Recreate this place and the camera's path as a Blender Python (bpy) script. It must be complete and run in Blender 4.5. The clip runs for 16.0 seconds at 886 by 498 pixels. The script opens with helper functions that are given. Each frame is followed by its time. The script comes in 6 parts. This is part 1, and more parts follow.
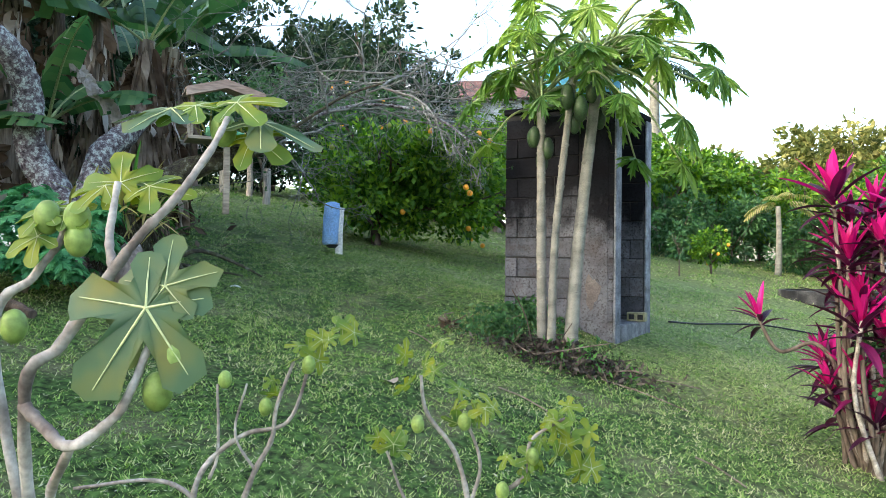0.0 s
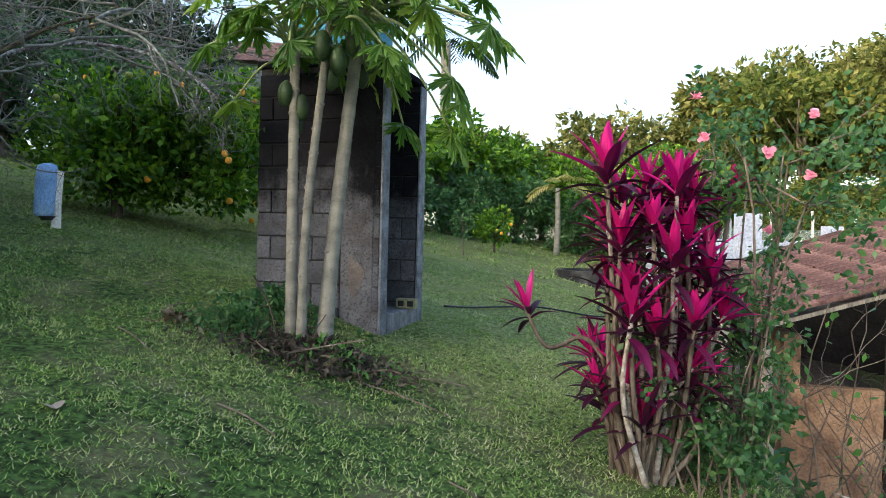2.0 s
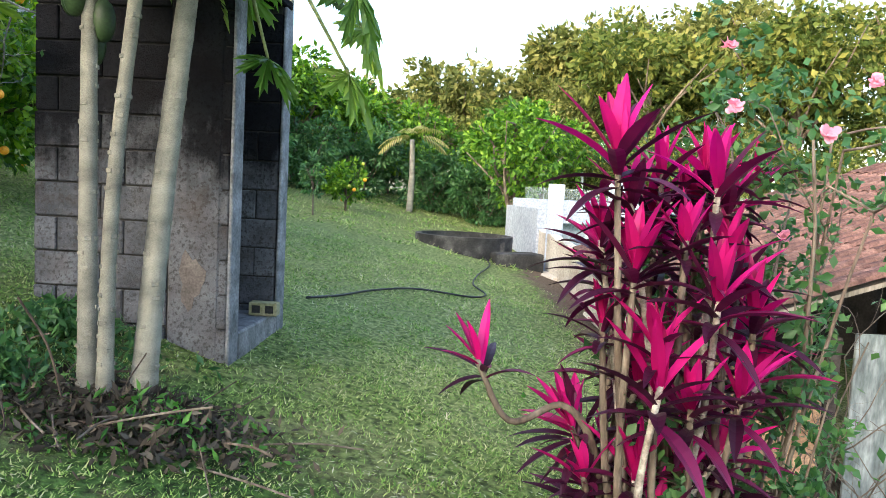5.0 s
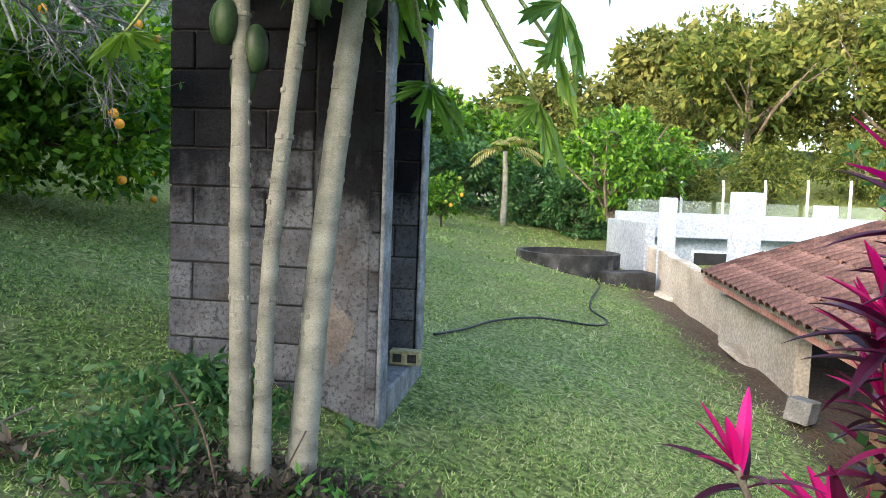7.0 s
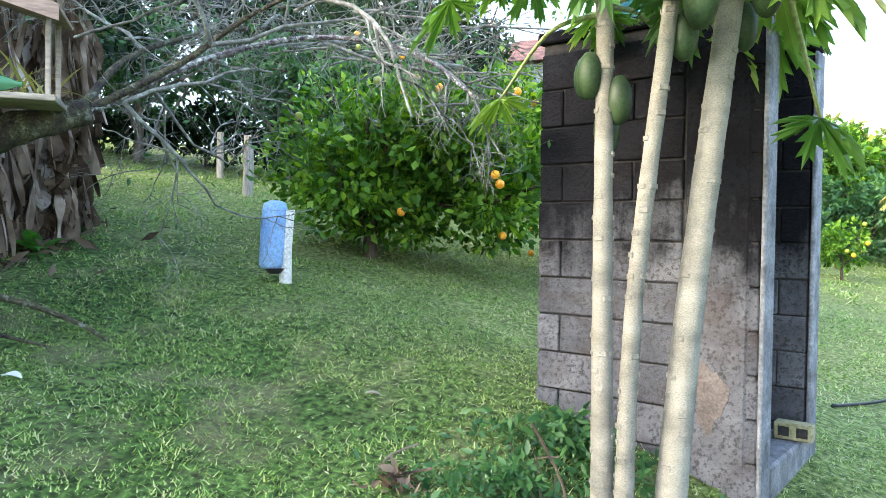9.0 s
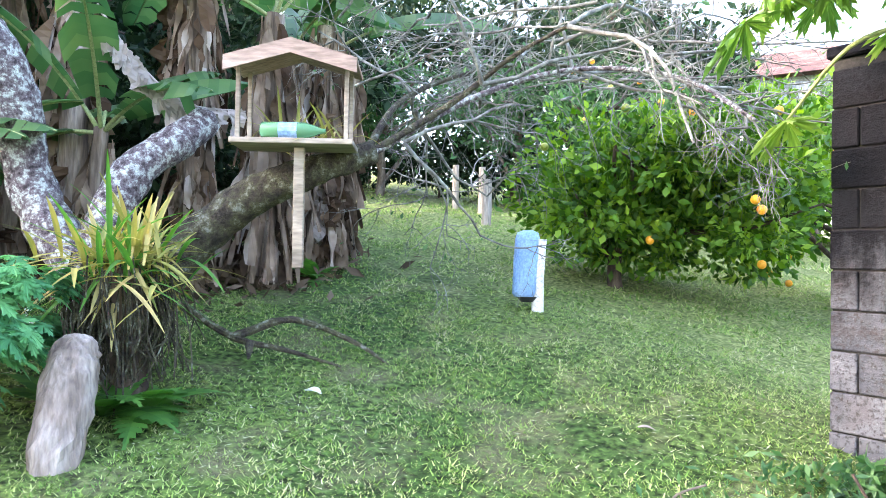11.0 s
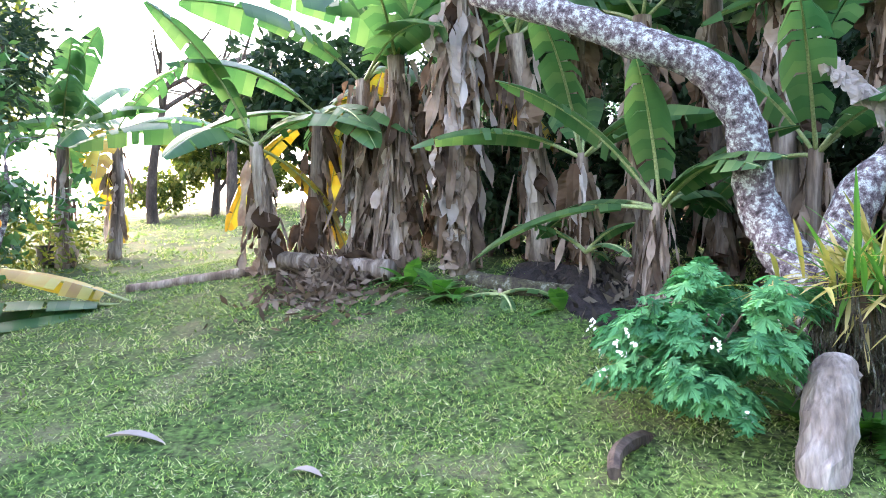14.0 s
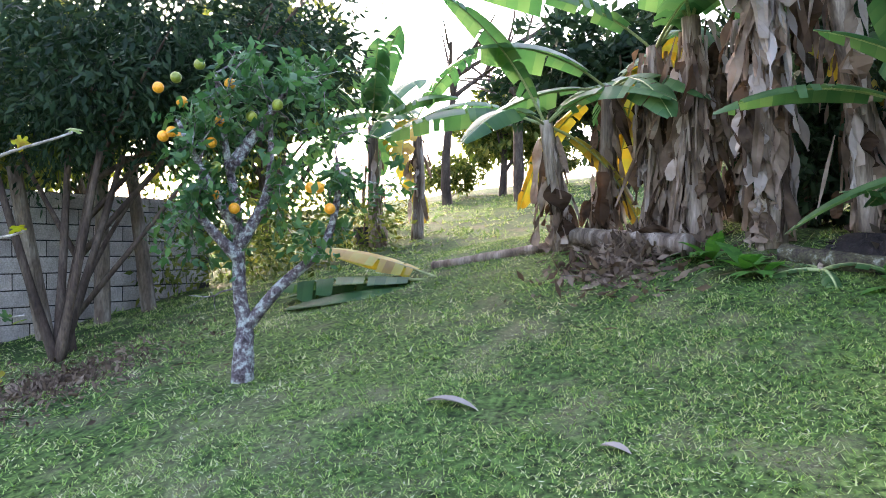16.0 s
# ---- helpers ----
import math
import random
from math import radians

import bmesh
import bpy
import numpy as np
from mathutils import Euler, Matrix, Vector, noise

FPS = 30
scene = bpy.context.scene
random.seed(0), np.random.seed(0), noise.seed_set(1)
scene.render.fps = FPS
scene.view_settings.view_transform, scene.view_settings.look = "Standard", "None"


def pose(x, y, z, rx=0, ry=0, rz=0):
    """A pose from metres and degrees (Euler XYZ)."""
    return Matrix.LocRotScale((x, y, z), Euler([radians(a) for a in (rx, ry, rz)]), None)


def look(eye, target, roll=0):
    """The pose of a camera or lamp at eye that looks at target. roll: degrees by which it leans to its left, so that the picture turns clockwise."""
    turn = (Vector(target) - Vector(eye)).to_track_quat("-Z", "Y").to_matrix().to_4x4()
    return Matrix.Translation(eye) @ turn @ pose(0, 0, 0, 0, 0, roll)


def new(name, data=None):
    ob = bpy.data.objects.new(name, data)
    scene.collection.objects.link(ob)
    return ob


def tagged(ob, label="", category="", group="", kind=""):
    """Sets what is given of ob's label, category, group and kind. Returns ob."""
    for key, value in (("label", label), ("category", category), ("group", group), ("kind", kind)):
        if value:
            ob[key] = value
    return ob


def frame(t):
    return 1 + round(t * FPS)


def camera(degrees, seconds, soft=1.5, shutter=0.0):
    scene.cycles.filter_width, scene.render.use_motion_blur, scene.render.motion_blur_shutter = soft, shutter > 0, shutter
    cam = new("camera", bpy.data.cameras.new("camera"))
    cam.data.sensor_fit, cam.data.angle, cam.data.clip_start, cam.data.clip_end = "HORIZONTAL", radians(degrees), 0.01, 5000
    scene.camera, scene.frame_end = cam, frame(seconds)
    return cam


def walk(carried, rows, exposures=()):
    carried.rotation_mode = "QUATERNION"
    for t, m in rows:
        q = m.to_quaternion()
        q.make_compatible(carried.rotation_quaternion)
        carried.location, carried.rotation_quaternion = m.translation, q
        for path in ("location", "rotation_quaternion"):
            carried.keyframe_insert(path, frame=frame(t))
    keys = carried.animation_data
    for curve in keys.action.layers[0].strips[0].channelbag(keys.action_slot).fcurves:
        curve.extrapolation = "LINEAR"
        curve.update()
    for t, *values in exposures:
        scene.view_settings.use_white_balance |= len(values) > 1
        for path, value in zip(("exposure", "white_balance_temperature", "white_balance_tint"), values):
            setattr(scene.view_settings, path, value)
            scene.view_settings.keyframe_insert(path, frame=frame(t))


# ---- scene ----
cam = camera(62.2, 16.0, soft=0.7)
PATH = [
    (0, (1.413, 0.664, 1.276), (1.05, 2.631, 1.303), 0.7),
    (0.5, (1.401, 0.896, 1.333), (1.246, 2.89, 1.333), 1.1),
    (1, (1.494, 1.136, 1.343), (1.479, 3.136, 1.326), 1.7),
    (1.5, (1.633, 1.386, 1.34), (1.711, 3.385, 1.32), 1.8),
    (2, (1.718, 1.645, 1.318), (1.898, 3.637, 1.289), 1.5),
    (2.5, (1.812, 1.913, 1.306), (2.112, 3.89, 1.254), 1.6),
    (3, (1.968, 2.243, 1.342), (2.408, 4.192, 1.253), 2.0),
    (3.2, (1.99, 2.372, 1.35), (2.476, 4.309, 1.248), 1.9),
    (5.3, (1.52, 3.55, 1.591), (2.159, 5.438, 1.428), 2.7),
    (5.5, (1.483, 3.638, 1.598), (2.122, 5.526, 1.439), 2.2),
    (6, (1.442, 3.914, 1.612), (2.068, 5.806, 1.45), 2.5),
    (6.5, (1.364, 4.085, 1.674), (1.932, 5.996, 1.517), 2.4),
    (7, (1.254, 4.089, 1.711), (1.684, 6.036, 1.56), 2.2),
    (7.5, (1.227, 4.086, 1.724), (1.445, 6.07, 1.589), 1.7),
    (8, (1.257, 4.099, 1.721), (1.222, 6.096, 1.62), 1.4),
    (8.5, (1.283, 4.144, 1.712), (0.973, 6.119, 1.648), 1.1),
    (9, (1.301, 4.196, 1.714), (0.737, 6.114, 1.677), 0.9),
    (9.2, (1.289, 4.19, 1.706), (0.641, 6.082, 1.683), 1.0),
    (11.3, (1.043, 4.03, 1.733), (-0.144, 5.639, 1.768), 0.7),
    (11.5, (1.042, 4.012, 1.738), (-0.219, 5.564, 1.779), 0.6),
    (12, (1.011, 3.942, 1.739), (-0.444, 5.312, 1.796), 0.4),
    (12.5, (0.989, 3.876, 1.73), (-0.657, 5.009, 1.798), 0.2),
    (13, (0.949, 3.816, 1.717), (-0.852, 4.683, 1.795), 0.1),
    (13.5, (0.939, 3.732, 1.737), (-0.973, 4.317, 1.807), -0.2),
    (14, (0.919, 3.677, 1.704), (-1.057, 3.978, 1.784), -0.1),
    (14.5, (0.903, 3.644, 1.715), (-1.095, 3.69, 1.792), -0.4),
    (15, (0.891, 3.609, 1.703), (-1.101, 3.438, 1.771), -0.5),
    (15.5, (0.896, 3.562, 1.695), (-1.075, 3.226, 1.741), -0.5),
    (16, (0.907, 3.568, 1.702), (-1.042, 3.117, 1.722), -0.6),
]
walk(cam, [(t, look(eye, target, roll)) for t, eye, target, roll in PATH], ((0, 2.55, 6500, 11), (1.2, 2.0, 6500, 12), (2.5, 1.8, 6500, 12), (5.5, 2.5, 6500, 9), (7, 2.4, 6500, 10), (9, 3.4, 6500, 12), (11.5, 4.1, 6700, 25), (13, 4.2, 6650, 31), (14.5, 3.65, 6600, 26), (16, 3.3, 6600, 28)))

# ---- world, sun ----
SUN_ELEV, SUN_DIR = 21.0, (-0.80, -0.60)          # low sun behind the trees up the slope
world = bpy.data.worlds.new("world")
scene.world = world
world.use_nodes = True
wn = world.node_tree.nodes
sky = wn.new("ShaderNodeTexSky")
sky.sky_type, sky.sun_disc = "NISHITA", False
sky.sun_elevation, sky.sun_rotation = radians(SUN_ELEV), math.atan2(SUN_DIR[0], SUN_DIR[1])
sky.dust_density, sky.air_density = 2.5, 1.0
world.node_tree.links.new(sky.outputs[0], wn["Background"].inputs[0])
wn["Background"].inputs[1].default_value = 0.15
sun_data = bpy.data.lights.new("sun", "SUN")
sun_data.energy, sun_data.angle, sun_data.color = 0.6, radians(24.0), (1.0, 0.9, 0.74)
sun = new("sun", sun_data)
sun.matrix_world = look((SUN_DIR[0] * 40, SUN_DIR[1] * 40, 40 * math.tan(radians(SUN_ELEV))), (0, 0, 0))

rng = np.random.default_rng(7)


# ---- materials ----
def nodes_of(name):
    m = bpy.data.materials.new(name)
    m.use_nodes = True
    return m, m.node_tree.nodes, m.node_tree.links, m.node_tree.nodes["Principled BSDF"]


def surface(name, cols, scale=6.0, fine=60.0, rough=0.8, bump=0.3, dist=0.01, metal=0.0, stretch=(1, 1, 1), spread=0.25, spec=0.3, obj=True, detail=6.0, ragged=0.5):
    """A rough natural surface: colours mixed by broad noise, modulated by fine grain, with relief."""
    m, n, l, b = nodes_of(name)
    tc = n.new("ShaderNodeTexCoord")
    mp = n.new("ShaderNodeMapping")
    mp.inputs["Scale"].default_value = stretch
    l.new(tc.outputs["Object"], mp.inputs[0])
    big, small = n.new("ShaderNodeTexNoise"), n.new("ShaderNodeTexNoise")
    for t, s in ((big, scale), (small, fine)):
        t.inputs["Scale"].default_value = s
        t.inputs["Detail"].default_value = detail
        l.new(mp.outputs[0], t.inputs["Vector"])
    big.inputs["Roughness"].default_value = ragged
    ramp = n.new("ShaderNodeValToRGB")
    els = ramp.color_ramp.elements
    while len(els) < len(cols):
        els.new(0.5)
    for i, c in enumerate(cols):
        els[i].position = 0.5 - spread + 2 * spread * i / max(1, len(cols) - 1)
        els[i].color = (*c, 1)
    l.new(big.outputs[0], ramp.inputs[0])
    hsv = n.new("ShaderNodeHueSaturation")
    mr = n.new("ShaderNodeMapRange")
    mr.inputs[1].default_value, mr.inputs[2].default_value = 0.25, 0.75
    mr.inputs[3].default_value, mr.inputs[4].default_value = 0.6, 1.35
    l.new(small.outputs[0], mr.inputs[0])
    oi = n.new("ShaderNodeObjectInfo")
    mr2 = n.new("ShaderNodeMapRange")
    mr2.inputs[3].default_value, mr2.inputs[4].default_value = (0.82, 1.18) if obj else (1.0, 1.0)
    l.new(oi.outputs["Random"], mr2.inputs[0])
    mul = n.new("ShaderNodeMath")
    mul.operation = "MULTIPLY"
    l.new(mr.outputs[0], mul.inputs[0])
    l.new(mr2.outputs[0], mul.inputs[1])
    l.new(mul.outputs[0], hsv.inputs["Value"])
    l.new(ramp.outputs[0], hsv.inputs["Color"])
    l.new(hsv.outputs[0], b.inputs["Base Color"])
    b.inputs["Roughness"].default_value, b.inputs["Metallic"].default_value = rough, metal
    b.inputs["Specular IOR Level"].default_value = spec
    bp = n.new("ShaderNodeBump")
    bp.inputs["Strength"].default_value, bp.inputs["Distance"].default_value = bump, dist
    l.new(small.outputs[0], bp.inputs["Height"])
    l.new(bp.outputs[0], b.inputs["Normal"])
    return m


def leafy(name, cols, through_light=0.35, rough=0.5, spec=0.4, patch=3.0, hue=0.0):
    """Leaves: colour differs from leaf to leaf and in broad patches, and light shines through."""
    m, n, l, b = nodes_of(name)
    geo = n.new("ShaderNodeNewGeometry")
    tc = n.new("ShaderNodeTexCoord")
    ns = n.new("ShaderNodeTexNoise")
    ns.inputs["Scale"].default_value = patch
    l.new(tc.outputs["Object"], ns.inputs["Vector"])
    mixf = n.new("ShaderNodeMath")
    mixf.operation = "MULTIPLY_ADD"
    l.new(geo.outputs["Random Per Island"], mixf.inputs[0])
    mixf.inputs[1].default_value = 0.75
    sub = n.new("ShaderNodeMath")
    sub.operation = "MULTIPLY_ADD"
    l.new(ns.outputs[0], sub.inputs[0])
    sub.inputs[1].default_value, sub.inputs[2].default_value = 0.9, -0.33
    l.new(sub.outputs[0], mixf.inputs[2])
    ramp = n.new("ShaderNodeValToRGB")
    els = ramp.color_ramp.elements
    while len(els) < len(cols):
        els.new(0.5)
    for i, c in enumerate(cols):
        els[i].position = i / max(1, len(cols) - 1)
        els[i].color = (*c, 1)
    l.new(mixf.outputs[0], ramp.inputs[0])
    l.new(ramp.outputs[0], b.inputs["Base Color"])
    b.inputs["Roughness"].default_value = rough
    b.inputs["Specular IOR Level"].default_value = spec
    if through_light:
        tr = n.new("ShaderNodeBsdfTranslucent")
        br = n.new("ShaderNodeHueSaturation")
        br.inputs["Value"].default_value, br.inputs["Saturation"].default_value = 1.5, 1.15
        l.new(ramp.outputs[0], br.inputs["Color"])
        l.new(br.outputs[0], tr.inputs[0])
        mx = n.new("ShaderNodeMixShader")
        mx.inputs[0].default_value = through_light
        l.new(b.outputs[0], mx.inputs[1])
        l.new(tr.outputs[0], mx.inputs[2])
        l.new(mx.outputs[0], n["Material Output"].inputs[0])
    return m


M = {}
M["soil"] = surface("dirt", [(0.05, 0.033, 0.02), (0.12, 0.08, 0.05), (0.21, 0.15, 0.1)], 3, 40, 0.95, 0.6, 0.02)
M["block"] = surface("concrete_block", [(0.10, 0.10, 0.10), (0.24, 0.235, 0.22), (0.36, 0.35, 0.33)], 3.0, 70, 0.95, 0.7, 0.012)
M["mortar"] = surface("mortar", [(0.015, 0.015, 0.015), (0.05, 0.048, 0.045)], 5, 60, 0.95, 0.6, 0.01)
M["papaya_bark"] = surface("papaya_bark", [(0.12, 0.118, 0.1), (0.215, 0.21, 0.175), (0.29, 0.285, 0.24)], 6, 160, 0.85, 0.4, 0.004, stretch=(1, 1, 2))
M["citrus_leaf"] = leafy("citrus_leaf", [(0.018, 0.06, 0.01), (0.075, 0.185, 0.022), (0.26, 0.42, 0.05)], 0.35, 0.45, 0.25)
M["wood_leaf"] = leafy("woodland_leaf", [(0.025, 0.05, 0.012), (0.09, 0.125, 0.028), (0.24, 0.24, 0.06)], 0.3, 0.7, 0.15, 0.5)
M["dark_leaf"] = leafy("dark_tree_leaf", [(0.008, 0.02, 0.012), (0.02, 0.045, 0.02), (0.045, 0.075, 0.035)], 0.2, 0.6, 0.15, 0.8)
M["bark"] = surface("grey_bark", [(0.06, 0.045, 0.035), (0.14, 0.11, 0.085), (0.26, 0.23, 0.19)], 8, 50, 0.95, 0.7, 0.02, stretch=(1, 1, 0.3))
M["blue"] = surface("blue_plastic", [(0.12, 0.25, 0.5), (0.2, 0.36, 0.62), (0.3, 0.45, 0.66)], 4, 60, 0.5, 0.1, 0.004)
M["plaster"] = surface("stained_plaster", [(0.36, 0.3, 0.23), (0.55, 0.5, 0.42), (0.66, 0.62, 0.55)], 1.6, 30, 0.9, 0.2, 0.006)
M["white"] = surface("white_paint", [(0.3, 0.35, 0.43), (0.38, 0.43, 0.51), (0.44, 0.49, 0.56)], 1.5, 25, 0.7, 0.08, 0.004)
M["tile"] = surface("roof_tile", [(0.03, 0.02, 0.018), (0.1, 0.05, 0.041), (0.22, 0.125, 0.1)], 5, 40, 0.9, 0.5, 0.01)


# ---- mesh helpers ----
class Geo:
    """Collects vertices and faces of one mesh."""

    def __init__(self):
        self.v, self.f, self.n = [], [], 0

    def add(self, verts, faces):
        self.v.append(np.asarray(verts, float).reshape(-1, 3))
        self.f.extend([tuple(int(i) + self.n for i in fc) for fc in faces])
        self.n += len(self.v[-1])
        return self

    def mesh(self, name):
        me = bpy.data.meshes.new(name)
        me.from_pydata([tuple(p) for p in np.concatenate(self.v)], [], self.f)
        return me


def quick_mesh(name, verts, faces):
    """A mesh from arrays of points and of equal faces."""
    me = bpy.data.meshes.new(name)
    k = faces.shape[1]
    me.vertices.add(len(verts))
    me.vertices.foreach_set("co", np.ascontiguousarray(verts, dtype=np.float32).ravel())
    me.loops.add(faces.size)
    me.loops.foreach_set("vertex_index", np.ascontiguousarray(faces, dtype=np.int32).ravel())
    me.polygons.add(len(faces))
    me.polygons.foreach_set("loop_start", np.arange(0, faces.size, k, dtype=np.int32))
    me.update(calc_edges=True)
    return me


def smooth(me, on=True):
    me.polygons.foreach_set("use_smooth", np.full(len(me.polygons), on))
    return me


def part(name, geo, material, parent=None, label="", soft=False):
    """Links a Geo, mesh or bmesh as one mesh object under its thing."""
    if isinstance(geo, Geo):
        me = geo.mesh(name)
    elif isinstance(geo, bmesh.types.BMesh):
        me = bpy.data.meshes.new(name)
        geo.to_mesh(me)
        geo.free()
    else:
        me = geo
    if soft:
        smooth(me)
    if not me.materials:
        me.materials.append(material)
    ob = new(name, me)
    if parent is not None:
        ob.parent = parent
    if label:
        ob["label"] = label
    return ob


def thing(name, at, label, category, group="", kind="", rz=0.0):
    e = new(name)
    e.empty_display_size = 0.2
    e.matrix_basis = pose(*at, 0, 0, rz)
    return tagged(e, label, category, group, kind)


def box(sx, sy, sz, at=(0, 0, 0), bev=0.0, geo=None, m=None):
    """A box of that size, its base centre at the given place, edges bevelled."""
    bm = bmesh.new()
    bmesh.ops.create_cube(bm, size=1.0)
    bmesh.ops.scale(bm, vec=(sx, sy, sz), verts=bm.verts)
    if bev:
        bmesh.ops.bevel(bm, geom=bm.edges[:], offset=bev, segments=1, affect="EDGES")
    bm.verts.index_update()
    v = np.array([p.co for p in bm.verts]) + np.array(at) + np.array((0, 0, sz / 2))
    f = [[p.index for p in fc.verts] for fc in bm.faces]
    bm.free()
    if m is not None:
        v = v @ np.array(m.to_3x3()).T + np.array(m.translation)
    return (geo or Geo()).add(v, f)


def tube(pts, radii, n=8, geo=None, cap=True, rough=0.0):
    """A round limb along a line of points with a radius at each."""
    pts = np.asarray(pts, float)
    radii = np.broadcast_to(np.asarray(radii, float), (len(pts),))
    d = np.gradient(pts, axis=0)
    d /= np.linalg.norm(d, axis=1)[:, None] + 1e-9
    ref = np.array((0.0, 0.0, 1.0)) if abs(d[0][2]) < 0.9 else np.array((1.0, 0.0, 0.0))
    a = np.linspace(0, 2 * np.pi, n, endpoint=False)
    out = []
    for p, t, r in zip(pts, d, radii):
        u = ref - t * (ref @ t)
        u /= np.linalg.norm(u) + 1e-9
        ref = u
        w = np.cross(t, u)
        rr = r * (1 + rough * rng.uniform(-1, 1, n))
        out.append(p + rr[:, None] * (np.cos(a)[:, None] * u + np.sin(a)[:, None] * w))
    v = np.concatenate(out)
    f = [(i * n + j, i * n + (j + 1) % n, (i + 1) * n + (j + 1) % n, (i + 1) * n + j) for i in range(len(pts) - 1) for j in range(n)]
    if cap:
        f += [tuple(range(n - 1, -1, -1)), tuple(range((len(pts) - 1) * n, len(pts) * n))]
    return (geo or Geo()).add(v, f)


def curve(points, n=12):
    """A smooth line through some points."""
    p = np.asarray(points, float)
    p = np.vstack([2 * p[0] - p[1], p, 2 * p[-1] - p[-2]])
    out = []
    for i in range(1, len(p) - 2):
        for t in np.linspace(0, 1, n, endpoint=False):
            a, b, c, d = p[i - 1 : i + 3]
            out.append(0.5 * (2 * b + (c - a) * t + (2 * a - 5 * b + 4 * c - d) * t * t + (3 * b - a - 3 * c + d) * t**3))
    return np.array(out + [p[-2]])


def unit(v):
    return v / (np.linalg.norm(v, axis=-1, keepdims=True) + 1e-9)


def leaves(name, centres, size, droop=0.3, slim=0.45, out=None, jitter=0.35):
    """Many small folded leaves, one at each point; out: the way each one tends to point."""
    c = np.asarray(centres, float)
    n = len(c)
    d = rng.normal(size=(n, 3))
    if out is not None:
        d = d * 0.7 + unit(out) * 0.9
    d[:, 2] -= droop
    d = unit(d)
    s = unit(np.cross(d, rng.normal(size=(n, 3))))
    up = np.cross(s, d)
    L = size * (1 + jitter * rng.uniform(-1, 1, n))[:, None]
    W = L * slim * 0.5
    base, tip, mid = c, c + d * L, c + d * L * 0.45 - up * L * 0.06
    v = np.stack([base, mid + s * W + up * W * 0.35, tip, mid - s * W + up * W * 0.35, mid], axis=1).reshape(-1, 3)
    k = np.arange(n)[:, None] * 5
    f = np.concatenate([k + np.array([[0, 1, 4]]), k + np.array([[1, 2, 4]]), k + np.array([[0, 4, 3]]), k + np.array([[4, 2, 3]])])
    return quick_mesh(name, v, f)


def clumps(lobes, count, fill=0.55):
    """Points on the uneven shells of several lobes (x, y, z, rx, ry, rz), gathered in small tufts with gaps."""
    lobes = np.asarray(lobes, float)
    w = (lobes[:, 3] * lobes[:, 5]) ** 1.0
    tufts = max(8, count // 14)
    which = rng.choice(len(lobes), tufts, p=w / w.sum())
    d = unit(rng.normal(size=(tufts, 3)))
    r = rng.uniform(fill, 1.06, tufts)[:, None]
    tc = lobes[which, :3] + d * r * lobes[which, 3:]
    idx = rng.integers(0, tufts, count)
    spread = lobes[which[idx], 3:].mean(axis=1) * 0.13
    p = tc[idx] + rng.normal(size=(count, 3)) * spread[:, None]
    return p, d[idx]


def lobes_round(centre, size, n=14, small=0.5, squash=1.0):
    """Lobes that make up an uneven crown."""
    out = []
    for i in range(n):
        d = unit(rng.normal(size=3))
        d[2] = d[2] * 0.8
        r = rng.uniform(0.35, 0.75)
        k = small * rng.uniform(0.6, 1.15)
        out.append((centre[0] + d[0] * r * size[0], centre[1] + d[1] * r * size[1], centre[2] + d[2] * r * size[2], size[0] * k, size[1] * k, size[2] * k * squash))
    return out


# ---- the lie of the land ----
LIFTS = ((-4.8, 5.3, 0.12, 1.0), (-6.0, 5.3, 0.25, 1.5), (-7.8, 3.4, 0.3, 1.6), (-3.9, 1.0, 0.1, 1.5), (0.6, 8.2, 0.16, 0.9), (0.3, 5.1, 0.1, 1.0), (-1.4, 9.5, 0.18, 1.4), (-4.4, 13.6, 0.35, 2.6), (2.3, 9.0, 0.1, 1.0), (24, 34, 4.2, 7.5))


def ground_z(x, y):
    x, y = np.asarray(x, float), np.asarray(y, float)
    far = np.clip((np.hypot(x, y - 4) - 28) / 60, 0, 1)
    z = -0.02 - 0.17 * np.clip(x, -26, 9) + 0.09 * np.clip(y, -12, 26)
    for cx, cy, h, r in LIFTS:
        z = z + h * np.exp(-((x - cx) ** 2 + (y - cy) ** 2) / (2 * r * r))
    # the bank falls away to the sunken shed
    across = (x - 5.3) * 0.96 - (y - 8.5) * 0.28
    drop = np.clip((across + 0.35) / 0.9, 0, 1)
    z = z - 0.85 * drop * drop * (3 - 2 * drop) * np.clip((9.2 - y) / 1.2, 0, 1)
    z = z + 0.02 * np.sin(x * 2.1 + 0.7 * y) * np.cos(1.7 * y - x) + 0.012 * np.sin(5.3 * x) * np.sin(4.7 * y + x)
    return z * (1 - far) + far * 1.0


# ---- ground ----
def build_ground():
    core = np.arange(-9, 9.01, 0.12)
    tail = np.array([9.4, 10, 11, 12.5, 14.5, 17, 20, 24, 29, 36, 45, 60, 90, 150, 300, 600])
    xs = np.concatenate([-tail[::-1], core, tail])
    ys = xs + 5.0
    X, Y = np.meshgrid(xs, ys)
    V = np.stack([X, Y, ground_z(X, Y)], axis=-1).reshape(-1, 3)
    n = len(xs)
    i = (np.arange(n - 1)[:, None] * n + np.arange(n - 1)[None]).ravel()
    me = smooth(quick_mesh("ground", V, np.stack([i, i + 1, i + n + 1, i + n], axis=1)))
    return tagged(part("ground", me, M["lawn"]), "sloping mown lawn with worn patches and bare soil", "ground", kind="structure")


